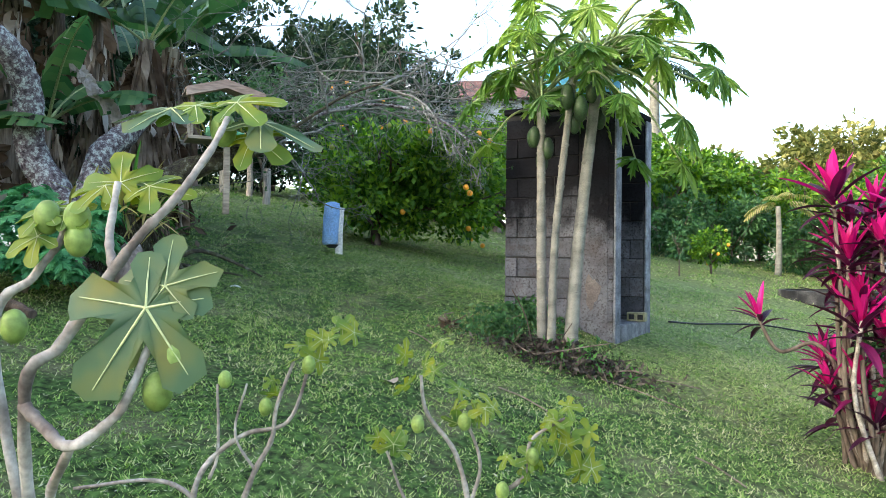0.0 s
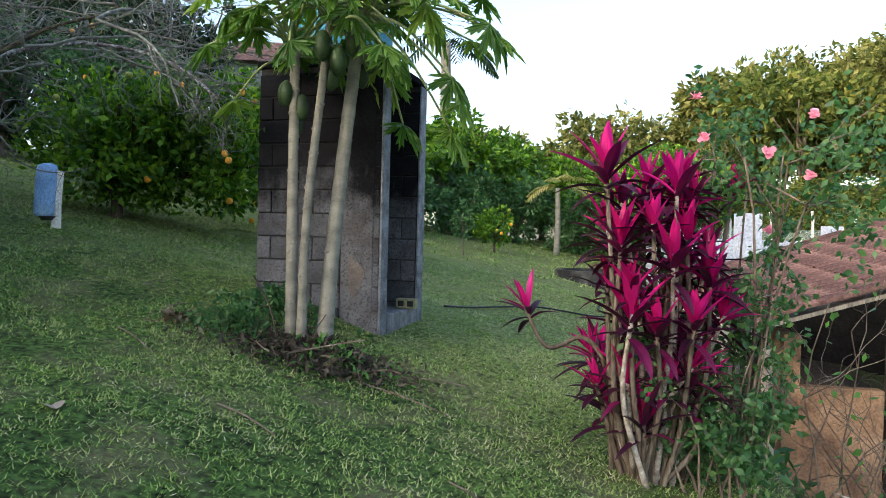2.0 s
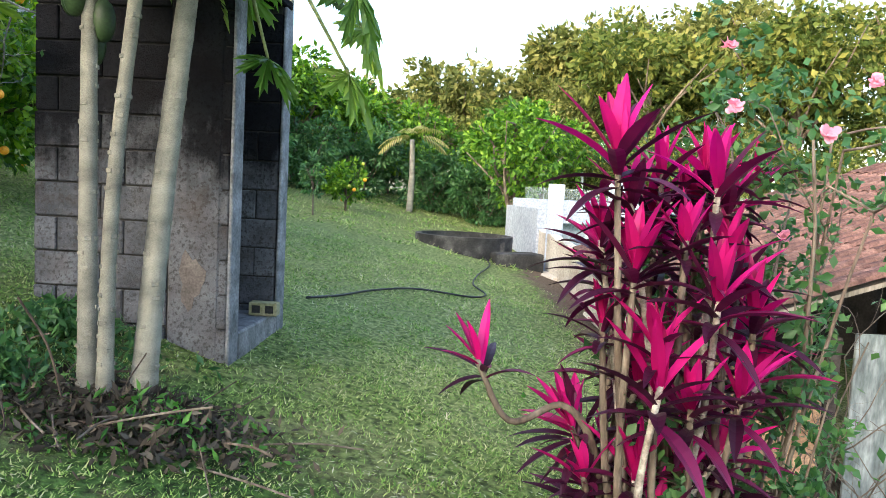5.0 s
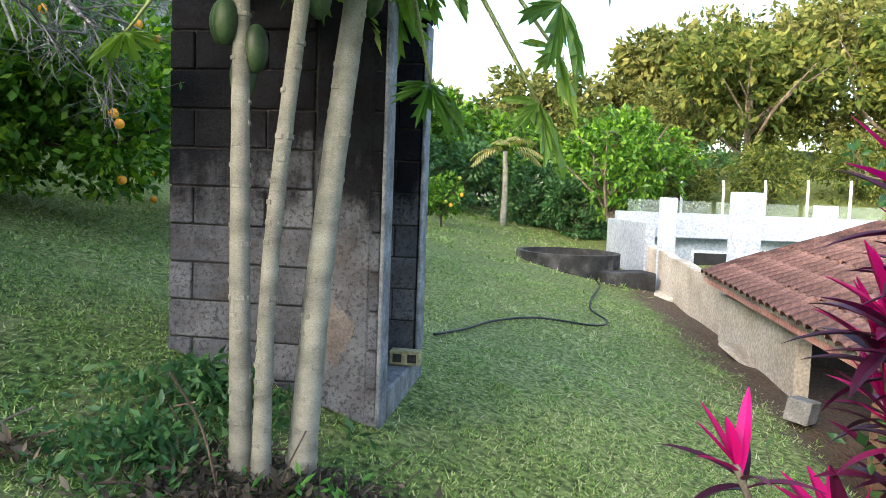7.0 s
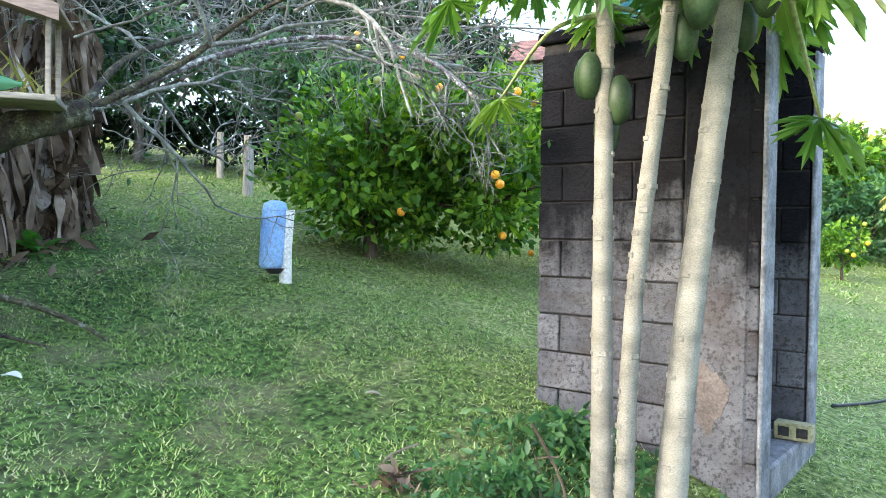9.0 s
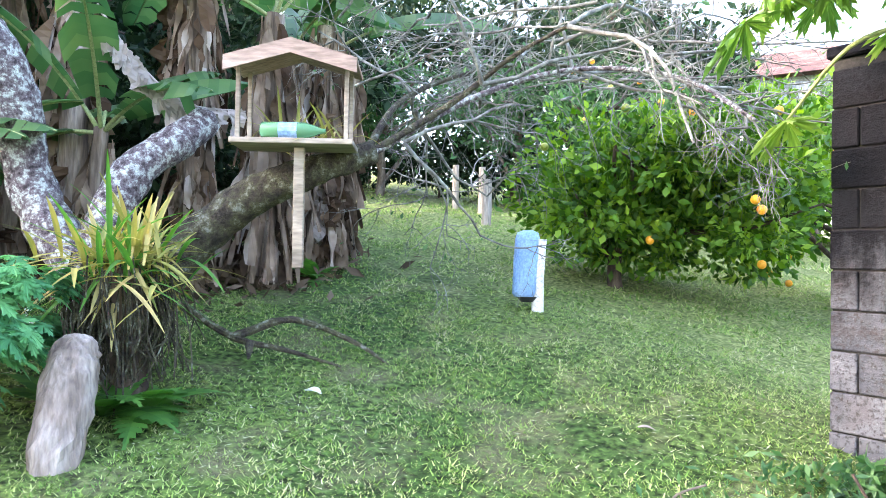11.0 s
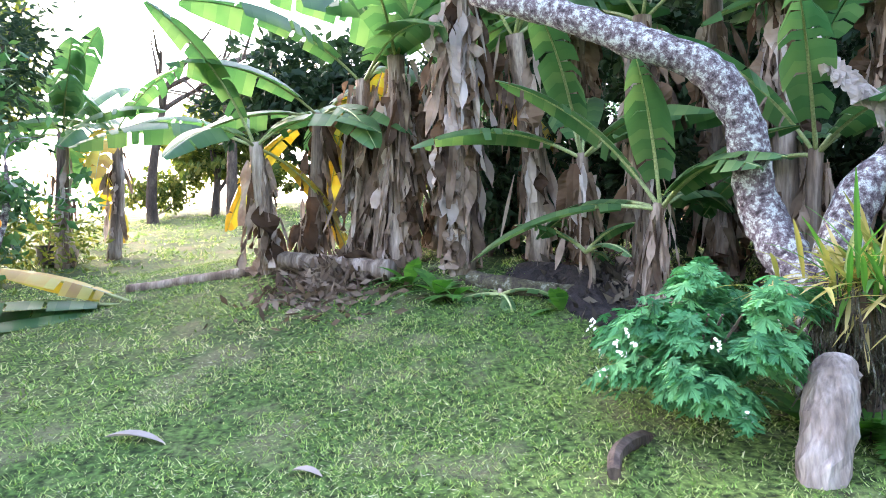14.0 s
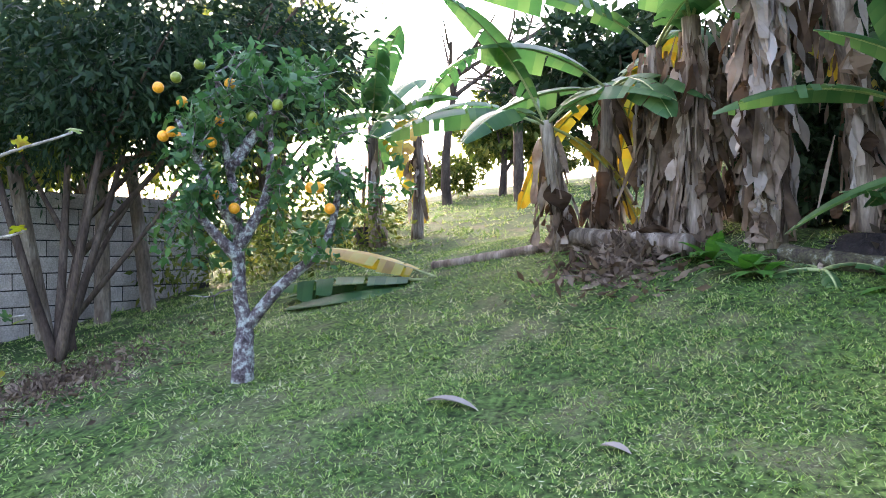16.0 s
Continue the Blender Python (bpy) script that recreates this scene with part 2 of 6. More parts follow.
def lawn_material():
    m, n, l, b = nodes_of("lawn")
    g = n.new("ShaderNodeNewGeometry")
    tex = []
    for s, d in ((0.45, 5), (2.2, 6), (26, 6), (140, 4)):
        t = n.new("ShaderNodeTexNoise")
        t.inputs["Scale"].default_value, t.inputs["Detail"].default_value = s, d
        l.new(g.outputs["Position"], t.inputs["Vector"])
        tex.append(t)

    def ramp(src, stops):
        r = n.new("ShaderNodeValToRGB")
        els = r.color_ramp.elements
        while len(els) < len(stops):
            els.new(0.5)
        for e, (p, c) in zip(els, stops):
            e.position, e.color = p, (*c, 1)
        l.new(src, r.inputs[0])
        return r.outputs[0]

    def mix(a, bb, fac, kind="MIX"):
        x = n.new("ShaderNodeMix")
        x.data_type, x.blend_type = "RGBA", kind
        if isinstance(fac, float):
            x.inputs[0].default_value = fac
        else:
            l.new(fac, x.inputs[0])
        l.new(a, x.inputs[6])
        l.new(bb, x.inputs[7])
        return x.outputs[2]

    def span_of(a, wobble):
        """0 to 1 from the near turf to the drier far lawn, lightened as if sunnier, with a ragged edge."""
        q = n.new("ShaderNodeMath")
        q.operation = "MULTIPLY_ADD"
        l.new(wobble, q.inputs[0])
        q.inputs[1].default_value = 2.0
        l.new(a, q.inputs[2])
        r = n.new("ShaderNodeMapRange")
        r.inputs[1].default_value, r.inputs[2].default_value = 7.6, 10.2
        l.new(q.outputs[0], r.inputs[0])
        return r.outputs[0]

    green = ramp(tex[0].outputs[0], [(0.35, (0.035, 0.075, 0.02)), (0.5, (0.06, 0.115, 0.03)), (0.65, (0.1, 0.155, 0.043))])
    fine = ramp(tex[2].outputs[0], [(0.34, (0.16, 0.16, 0.16)), (0.5, (0.75, 0.75, 0.7)), (0.66, (1.5, 1.45, 1.3))])
    dry = ramp(tex[3].outputs[0], [(0.35, (0.06, 0.055, 0.03)), (0.65, (0.22, 0.2, 0.12))])
    worn = ramp(tex[1].outputs[0], [(0.5, (0, 0, 0)), (0.68, (0.6, 0.6, 0.6))])
    col = mix(green, fine, 1.0, "MULTIPLY")
    col = mix(col, dry, worn)
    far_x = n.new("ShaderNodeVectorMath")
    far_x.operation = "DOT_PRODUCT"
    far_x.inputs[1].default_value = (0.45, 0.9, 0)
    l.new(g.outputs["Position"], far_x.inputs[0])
    # the far lawn's stronger light is painted into this paler, drier grass colour
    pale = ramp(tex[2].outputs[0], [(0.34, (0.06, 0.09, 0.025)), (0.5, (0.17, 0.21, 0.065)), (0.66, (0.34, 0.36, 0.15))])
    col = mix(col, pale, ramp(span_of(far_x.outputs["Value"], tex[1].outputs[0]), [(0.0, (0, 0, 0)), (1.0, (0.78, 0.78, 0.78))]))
    # the trodden soil along the wall
    sx = n.new("ShaderNodeSeparateXYZ")
    l.new(g.outputs["Position"], sx.inputs[0])

    def lin(a, k, c):
        q = n.new("ShaderNodeMath")
        q.operation = "MULTIPLY_ADD"
        l.new(a, q.inputs[0])
        q.inputs[1].default_value, q.inputs[2].default_value = k, c
        return q

    q1 = lin(sx.outputs[1], -0.28, 2.38 - 5.09)
    q2 = n.new("ShaderNodeMath")
    q2.operation = "MULTIPLY_ADD"
    l.new(sx.outputs[0], q2.inputs[0])
    q2.inputs[1].default_value = 0.96
    l.new(q1.outputs[0], q2.inputs[2])
    q3 = n.new("ShaderNodeMath")
    q3.operation = "MULTIPLY_ADD"
    l.new(tex[1].outputs[0], q3.inputs[0])
    q3.inputs[1].default_value = 0.9
    l.new(q2.outputs[0], q3.inputs[2])
    edge = n.new("ShaderNodeMapRange")
    edge.inputs[1].default_value, edge.inputs[2].default_value = 0.0, 0.35
    rim = n.new("ShaderNodeMapRange")
    rim.inputs[1].default_value, rim.inputs[2].default_value = 3.0, 2.4
    l.new(q3.outputs[0], rim.inputs[0])
    both = n.new("ShaderNodeMath")
    both.operation = "MULTIPLY"
    l.new(rim.outputs[0], both.inputs[1])
    fade = n.new("ShaderNodeMapRange")
    fade.inputs[1].default_value, fade.inputs[2].default_value = 18.5, 17.0
    l.new(sx.outputs[1], fade.inputs[0])
    lim = n.new("ShaderNodeMath")
    lim.operation = "MULTIPLY"
    l.new(edge.outputs[0], lim.inputs[0])
    l.new(fade.outputs[0], lim.inputs[1])
    l.new(lim.outputs[0], both.inputs[0])
    l.new(q3.outputs[0], edge.inputs[0])
    soil = ramp(tex[2].outputs[0], [(0.3, (0.07, 0.05, 0.033)), (0.7, (0.17, 0.125, 0.088))])
    col = mix(col, soil, both.outputs[0])
    l.new(col, b.inputs["Base Color"])
    b.inputs["Roughness"].default_value, b.inputs["Specular IOR Level"].default_value = 0.95, 0.15
    bp = n.new("ShaderNodeBump")
    bp.inputs["Strength"].default_value, bp.inputs["Distance"].default_value = 0.8, 0.03
    l.new(tex[2].outputs[0], bp.inputs["Height"])
    l.new(bp.outputs[0], b.inputs["Normal"])
    return m


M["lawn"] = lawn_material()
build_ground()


# ---- water tower of concrete blocks ----
TA, TU, TV = np.array((0.67, 8.19)), np.array((0.924, -0.382)), np.array((0.382, 0.924))
TW, TD, TT, TZ0, TZ1 = 1.15, 1.06, 0.14, 0.32, 2.75


def block_material():
    """Grey concrete block with a pitted face, crusted with black mould above a ragged line and in runs below it."""
    m, n, l, b = nodes_of("mouldy_block")
    g = n.new("ShaderNodeNewGeometry")
    sx = n.new("ShaderNodeSeparateXYZ")
    l.new(g.outputs["Position"], sx.inputs[0])

    def noise(scale, detail, rough, stretch=None):
        t = n.new("ShaderNodeTexNoise")
        t.inputs["Scale"].default_value, t.inputs["Detail"].default_value, t.inputs["Roughness"].default_value = scale, detail, rough
        src = g.outputs["Position"]
        if stretch:
            mp = n.new("ShaderNodeMapping")
            mp.inputs["Scale"].default_value = stretch
            l.new(src, mp.inputs[0])
            src = mp.outputs[0]
        l.new(src, t.inputs["Vector"])
        return t.outputs[0]

    def madd(a, k, c):
        q = n.new("ShaderNodeMath")
        q.operation = "MULTIPLY_ADD"
        l.new(a, q.inputs[0])
        q.inputs[1].default_value = k
        if isinstance(c, (int, float)):
            q.inputs[2].default_value = c
        else:
            l.new(c, q.inputs[2])
        return q.outputs[0]

    def span(a, lo, hi, o0=0.0, o1=1.0):
        q = n.new("ShaderNodeMapRange")
        for k, v in enumerate((lo, hi, o0, o1)):
            q.inputs[k + 1].default_value = v
        l.new(a, q.inputs[0])
        return q.outputs[0]

    def mix(a, bb, fac):
        x = n.new("ShaderNodeMix")
        x.data_type = "RGBA"
        l.new(fac, x.inputs[0])
        for k, v in ((6, a), (7, bb)):
            if isinstance(v, tuple):
                x.inputs[k].default_value = (*v, 1)
            else:
                l.new(v, x.inputs[k])
        return x.outputs[2]

    broad, grain, pits = noise(5.0, 8, 0.6), noise(46.0, 6, 0.65), noise(130.0, 4, 0.7)
    oi = n.new("ShaderNodeObjectInfo")
    col = mix((0.045, 0.05, 0.06), (0.16, 0.168, 0.188), span(madd(oi.outputs["Random"], 0.35, broad), 0.3, 0.95))
    col = mix(col, (0.05, 0.048, 0.05), span(grain, 0.5, 0.62, 0.0, 0.85))
    col = mix(col, (0.3, 0.31, 0.33), span(pits, 0.6, 0.72, 0.0, 0.5))
    # rusty damp in the middle courses, then mould
    damp = span(noise(2.6, 6, 0.6, (1, 1, 1.6)), 0.5, 0.66, 0.0, 0.6)
    col = mix(col, (0.062, 0.048, 0.044), damp)
    runs = noise(7.0, 10, 0.68, (1, 1, 0.12))
    blot = noise(3.2, 12, 0.7)
    line = madd(runs, 0.95, madd(blot, 1.25, sx.outputs[2]))
    col = mix(col, (0.0045, 0.0045, 0.0062), span(line, 2.5, 2.95, 0.0, 0.9))
    l.new(col, b.inputs["Base Color"])
    b.inputs["Roughness"].default_value, b.inputs["Specular IOR Level"].default_value = 1.0, 0.02
    bp = n.new("ShaderNodeBump")
    bp.inputs["Strength"].default_value, bp.inputs["Distance"].default_value = 0.9, 0.012
    l.new(madd(pits, 0.5, grain), bp.inputs["Height"])
    l.new(bp.outputs[0], b.inputs["Normal"])
    return m


M["mould"] = block_material()
M["patch"] = surface("plaster_patch", [(0.09, 0.08, 0.077), (0.14, 0.122, 0.114), (0.19, 0.168, 0.158)], 7, 80, 0.9, 0.4, 0.006)
M["cement_slab"] = surface("cement_sill", [(0.06, 0.062, 0.065), (0.14, 0.145, 0.15), (0.22, 0.225, 0.235)], 9, 60, 0.9, 0.5, 0.01)
tower = tagged(new("water_tower"), "narrow tower of mould-blackened concrete blocks, open on one side", "tower")
tower.matrix_basis = pose(TA[0], TA[1], 0, 0, 0, math.degrees(math.atan2(TU[1], TU[0])))
for nm, u, v, a, b_ in (("front_wall", TW / 2, TT / 2, TW, TT), ("back_wall", TW / 2, TD - TT / 2, TW, TT), ("side_wall", TT / 2, TD / 2, TT, TD - 2 * TT - 0.02)):
    part(nm, box(a - 0.02, b_ - 0.02, TZ1 - TZ0, (u, v, TZ0)), M["mortar"], tower)
part("floor_slab", box(TW - TT - 0.01, TD - 2 * TT - 0.016, 0.3, ((TW + TT) / 2 + 0.035, TD / 2, 0.36), 0.012), M["cement_slab"], tower, "pale cement sill")
part("roof_slab", box(TW + 0.04, TD + 0.04, 0.06, (TW / 2, TD / 2, TZ1 + 0.004), 0.01), M["mould"], tower, "mould-black concrete slab under the tank")
part("concrete_column", box(0.30, 0.05, TZ1 - TZ0 - 0.01, (TW - 0.19, 0.013, TZ0), 0.012), M["mould"], tower, "cast concrete column streaked with mould")
# thin cement strips added on the wall ends, sky light painted in as paleness
M["skylit_cement_edge"] = surface("skylit_cement_edge", [(0.07, 0.075, 0.08), (0.18, 0.19, 0.205), (0.27, 0.285, 0.305)], 9, 60, 0.9, 0.5, 0.01)
for v in (TT / 2, TD - TT / 2):
    part("wall_end", box(0.022, TT + 0.012, TZ1 - TZ0 - 0.005, (TW + 0.018, v, TZ0), 0.006), M["skylit_cement_edge"], tower, "cement wall end painted pale for the sky light on it")
pt = Geo()
ang = np.linspace(0, 2 * np.pi, 22, endpoint=False)
rad = 1 + 0.22 * np.sin(3 * ang + 1) + 0.12 * np.sin(7 * ang)
ring = np.stack([TW - 0.2 + 0.07 * rad * np.cos(ang), np.full(22, -0.0165), 0.98 + 0.15 * rad * np.sin(ang)], axis=1)
pt.add(np.vstack([ring, ring + (0, 0.008, 0)]), [tuple(range(22))] + [(k, k + 22, (k + 1) % 22 + 22, (k + 1) % 22) for k in range(22)])
part("plaster_patch", pt, M["patch"], tower, "pinkish plaster patch")
# the blocks, one mesh for each length
BL = {}


def block_mesh(length):
    key = round(length, 2)
    if key not in BL:
        BL[key] = box(key - 0.009, TT + 0.006, 0.191, (0, 0, 0), 0.006).mesh("block")
        BL[key].materials.append(M["mould"])
    return BL[key]


def lay(u, v, z, length, turn=0.0):
    o = new("block", block_mesh(length))
    o.parent = tower
    o.matrix_basis = pose(u + rng.uniform(-0.003, 0.003), v + rng.uniform(-0.004, 0.004), z, 0, rng.uniform(-0.4, 0.4), turn)


for c in range(12):
    z = 0.305 + 0.2 * c
    end = TW - 0.345
    cuts = [0, 0.14, 0.54, end] if c % 2 == 0 else [0, 0.4, 0.8, end]
    for a, b_ in zip(cuts, cuts[1:]):
        if b_ - a > 0.06:
            lay((a + b_) / 2, TT / 2 - 0.004, z, b_ - a)
    cuts = [0, 0.4, 0.8, TW] if c % 2 == 0 else [0, 0.2, 0.6, 1.0, TW]
    for a, b_ in zip(cuts, cuts[1:]):
        lay((a + b_) / 2, TD - TT / 2, z, b_ - a)
    for a, b_ in ((TT, 0.5), (0.5, TD - TT)):
        lay(TT / 2, (a + b_) / 2, z, b_ - a, 90)
    lay(TW - 0.03, TT / 2, z, 0.08)

M["hole_block"] = surface("mossy_brick", [(0.2, 0.2, 0.1), (0.36, 0.33, 0.2)], 9, 60, 0.9, 0.5, 0.01)
bk = thing("brick", (2.01, 8.45, 0.662), "small mossy perforated brick on the tower slab", "brick", rz=-20)
part("body", box(0.19, 0.09, 0.09, (0, 0, 0), 0.006), M["hole_block"], bk)
for k in range(2):
    part("hole", box(0.055, 0.004, 0.05, (-0.045 + 0.09 * k, -0.046, 0.02)), M["mortar"], bk)

M["tank"] = surface("faded_tank_plastic", [(0.05, 0.27, 0.42), (0.1, 0.38, 0.55), (0.2, 0.48, 0.62)], 3, 50, 0.45, 0.1, 0.004)
tk = thing("water_tank", (1.38, 8.42, TZ1 + 0.075), "faded blue plastic water tank on the tower", "water tank")
prof = [(0.38, 0), (0.41, 0.03), (0.45, 0.34), (0.46, 0.36), (0.46, 0.4)]
g = Geo()
n_ = 28
a_ = np.linspace(0, 2 * np.pi, n_, endpoint=False)
g.add(np.concatenate([np.stack([r * np.cos(a_), r * np.sin(a_), np.full(n_, z)], 1) for r, z in prof]), [(i * n_ + j, i * n_ + (j + 1) % n_, (i + 1) * n_ + (j + 1) % n_, (i + 1) * n_ + j) for i in range(len(prof) - 1) for j in range(n_)] + [tuple(range(n_ - 1, -1, -1))])
part("tank_body", g, M["tank"], tk, soft=True)
g = Geo()
prof = [(0.47, 0.385), (0.475, 0.42), (0.3, 0.46), (0.12, 0.48), (0.01, 0.48)]
g.add(np.concatenate([np.stack([r * np.cos(a_), r * np.sin(a_), np.full(n_, z)], 1) for r, z in prof]), [(i * n_ + j, i * n_ + (j + 1) % n_, (i + 1) * n_ + (j + 1) % n_, (i + 1) * n_ + j) for i in range(len(prof) - 1) for j in range(n_)])
part("lid", g, M["tank"], tk, soft=True)

# ---- blue drum on a post, stakes ----
M["pale_post"] = surface("pale_concrete_post", [(0.45, 0.44, 0.42), (0.62, 0.61, 0.58), (0.72, 0.71, 0.68)], 6, 60, 0.85, 0.3, 0.006)
M["grey_wood"] = surface("weathered_wood", [(0.2, 0.17, 0.14), (0.34, 0.3, 0.25), (0.46, 0.41, 0.35)], 5, 55, 0.9, 0.5, 0.008, stretch=(1, 1, 0.15))
M["black"] = surface("black_plastic", [(0.01, 0.01, 0.012), (0.03, 0.03, 0.033)], 4, 40, 0.5, 0.1, 0.003)
bz = float(ground_z(-1.51, 9.38))
bp_ = thing("post", (-1.51, 9.38, bz - 0.05), "short pale concrete post leaning in the lawn", "post")
part("shaft", tube([(0, 0, 0), (0.0, 0, 0.3), (0.02, 0, 0.62)], [0.05, 0.048, 0.047], 10, rough=0.03), M["pale_post"], bp_, soft=False)
dr = thing("plastic_drum", (-1.61, 9.34, bz + 0.1), "small sun-bleached blue plastic drum tied to a post", "drum")
prof = [(0.02, 0.0), (0.085, 0.01), (0.10, 0.04), (0.10, 0.14), (0.104, 0.16), (0.10, 0.18), (0.104, 0.34), (0.10, 0.42), (0.10, 0.47), (0.085, 0.52), (0.04, 0.54), (0.001, 0.54)]
g = Geo()
a_ = np.linspace(0, 2 * np.pi, 20, endpoint=False)
g.add(np.concatenate([np.stack([r * np.cos(a_) + 0.05 * z, r * np.sin(a_), np.full(20, z)], 1) for r, z in prof]), [(i * 20 + j, i * 20 + (j + 1) % 20, (i + 1) * 20 + (j + 1) % 20, (i + 1) * 20 + j) for i in range(len(prof) - 1) for j in range(20)])
part("drum_body", g, M["blue"], dr, soft=True)
part("dark_bottom", tube([(0.03, 0, -0.03), (0.03, 0, 0.012)], [0.05, 0.09], 14), M["black"], dr, "black rubber cap")
for x, y, h, r in ((-4.18, 13.2, 0.7, 0.075), (-5.6, 15.5, 0.9, 0.07), (-6.6, 16.2, 0.9, 0.07)):
    s_ = thing("stake", (x, y, float(ground_z(x, y)) - 0.05), "grey weathered wooden stake standing in the lawn", "stake", "stakes up the lawn")
    part("shaft", tube([(0, 0, 0), (0.01, 0, h / 2), (0, 0.01, h)], [r, r * 0.95, r * 0.9], 8, rough=0.08), M["grey_wood"], s_)

# ---- retaining wall, path, cistern ----
WD = np.array((0.278, 0.9606))
w0, w1 = np.array((6.72, 11.85)), np.array((8.35, 17.9))
wl = float(np.linalg.norm(w1 - w0))
g = Geo()
k_ = 14
for i in range(k_ + 1):
    p = w0 + (w1 - w0) * i / k_
    zt = float(ground_z(p[0] - 0.3, p[1])) + 0.66 + 0.02 * math.sin(i * 2.2)
    for off, z in ((0, -1.2), (0, zt), (0.17, zt), (0.17, -1.2)):
        g.v.append(np.array([[p[0] + 0.96 * off, p[1] - 0.278 * off, z]]))
g.n = 4 * (k_ + 1)
for i in range(k_):
    for j in range(4):
        a, b_ = i * 4 + j, i * 4 + (j + 1) % 4
        g.f.append((a, b_, b_ + 4, a + 4))
g.f += [(3, 2, 1, 0), (k_ * 4, k_ * 4 + 1, k_ * 4 + 2, k_ * 4 + 3)]
tagged(part("wall_retaining", g, M["plaster"]), "low stained plaster retaining wall beside the path", "wall", kind="structure")
M["old_concrete"] = surface("blackened_concrete", [(0.012, 0.012, 0.013), (0.04, 0.04, 0.04), (0.13, 0.125, 0.12)], 4, 50, 0.95, 0.5, 0.012)
cs = thing("cistern", (6.5, 17.0, 0), "round blackened concrete cistern sunk in the lawn", "cistern")
n_ = 30
a_ = np.linspace(0, 2 * np.pi, n_, endpoint=False)
zr = 0.72
g = Geo()
rows_ = [(0.98, -0.3), (1.0, zr), (0.88, zr + 0.004), (0.87, -0.25)]
g.add(np.concatenate([np.stack([r * 0.95 * np.cos(a_), r * 1.05 * np.sin(a_), np.full(n_, z)], 1) for r, z in rows_]), [(i * n_ + j, i * n_ + (j + 1) % n_, (i + 1) * n_ + (j + 1) % n_, (i + 1) * n_ + j) for i in range(3) for j in range(n_)])
part("ring_wall", g, M["old_concrete"], cs)
part("lid", tube([(0, 0, 0.1), (0, 0, 0.14)], [0.84, 0.84], 24), M["old_concrete"], cs, "dark wet cover inside the ring")
for (x, y, sx, sy, h) in ((7.15, 15.95, 0.95, 0.55, 0.62), (6.75, 16.25, 0.5, 0.4, 0.8)):
    part("slab_step", box(sx, sy, h, (x - 6.5, y - 17.0, -0.15), 0.02), M["old_concrete"], cs)
fl = thing("flagstone", (7.75, 15.5, float(ground_z(7.75, 15.5)) - 0.03), "pale concrete slab laid beside the wall", "slab", rz=15)
part("body", box(0.8, 0.9, 0.07, bev=0.015), M["plaster"], fl)
hp = [(2.5, 9.95), (2.9, 10.5), (3.4, 11.2), (4.0, 11.6), (4.75, 11.8), (5.15, 12.3), (5.2, 12.9), (5.6, 13.8), (6.4, 15.3), (6.6, 16.1)]
pts = curve([(x, y, float(ground_z(x, y)) + 0.03) for x, y in hp], 8)
hs = thing("garden_hose", (0, 0, 0), "thin black hose lying across the lawn", "hose")
part("pipe", tube(pts, 0.012, 6), M["black"], hs, soft=True)

# ---- pool house beyond the wall ----
M["glass"], gn, gl, gb = nodes_of("greenish_glass")
gb.inputs["Roughness"].default_value, gb.inputs["Transmission Weight"].default_value, gb.inputs["IOR"].default_value = 0.05, 0.9, 1.1
gb.inputs["Base Color"].default_value = (0.75, 0.85, 0.82, 1)
# darker twin of the parapet paint: the lower wall's shade is in its colour
M["shade_blue"] = surface("shaded_house_paint", [(0.25, 0.31, 0.38), (0.33, 0.39, 0.46), (0.4, 0.46, 0.52)], 1.2, 25, 0.7, 0.08, 0.004)
ph = thing("pool_house", (8.3, 18.0, 0), "white and pale blue low building with pillars below the garden", "house", rz=-9)
part("parapet", box(16, 0.22, 0.55, (8.0, 1.2, 0.93), 0.01), M["white"], ph)
part("wall", box(16, 0.2, 2.6, (8.0, 1.6, -1.7)), M["shade_blue"], ph)
for x in (2.3, 4.4, 6.4, 9.0):
    w_ = part("window", box(0.9, 0.06, 0.7, (x, 1.48, -0.05), 0.01), M["white"], ph)
    part("pane", box(0.76, 0.03, 0.56, (x, 1.445, 0.02)), M["black"], w_)
part("side_wall", box(0.2, 2.6, 2.9, (0.0, 0.2, -1.6), 0.01), M["white"], ph)
part("floor_slab", box(18, 5, 0.15, (8.0, -1.2, -1.9)), M["plaster"], ph)
for k in range(3):
    part("glass_panel", box(1.9, 0.012, 0.26, (1.2 + 2.0 * k, 1.2, 1.49)), M["glass"], ph)
for x, y, w_, z0, z1 in ((7.98, 16.05, 0.24, -0.2, 1.79), (8.40, 14.4, 0.36, -0.3, 1.91), (10.6, 15.3, 0.3, -0.3, 1.75)):
    pl = thing("pillar", (x, y, z0), "square white painted pillar on the retaining wall", "pillar", "white pillars")
    part("shaft", box(w_, w_, z1 - z0, bev=0.012), M["white"], pl)

# ---- tiled shed, sunk below the bank ----
SH = thing("shed", (5.25, 8.05, 0), "low shed with an old clay tile roof and plastered walls", "shed", rz=-16.2)
PITCH = math.tan(radians(18))
S_L, S_W = 4.75, 4.6          # along the eave, up the slope


def roof_z(u, v):
    return 0.64 + 0.046 * v + u * PITCH


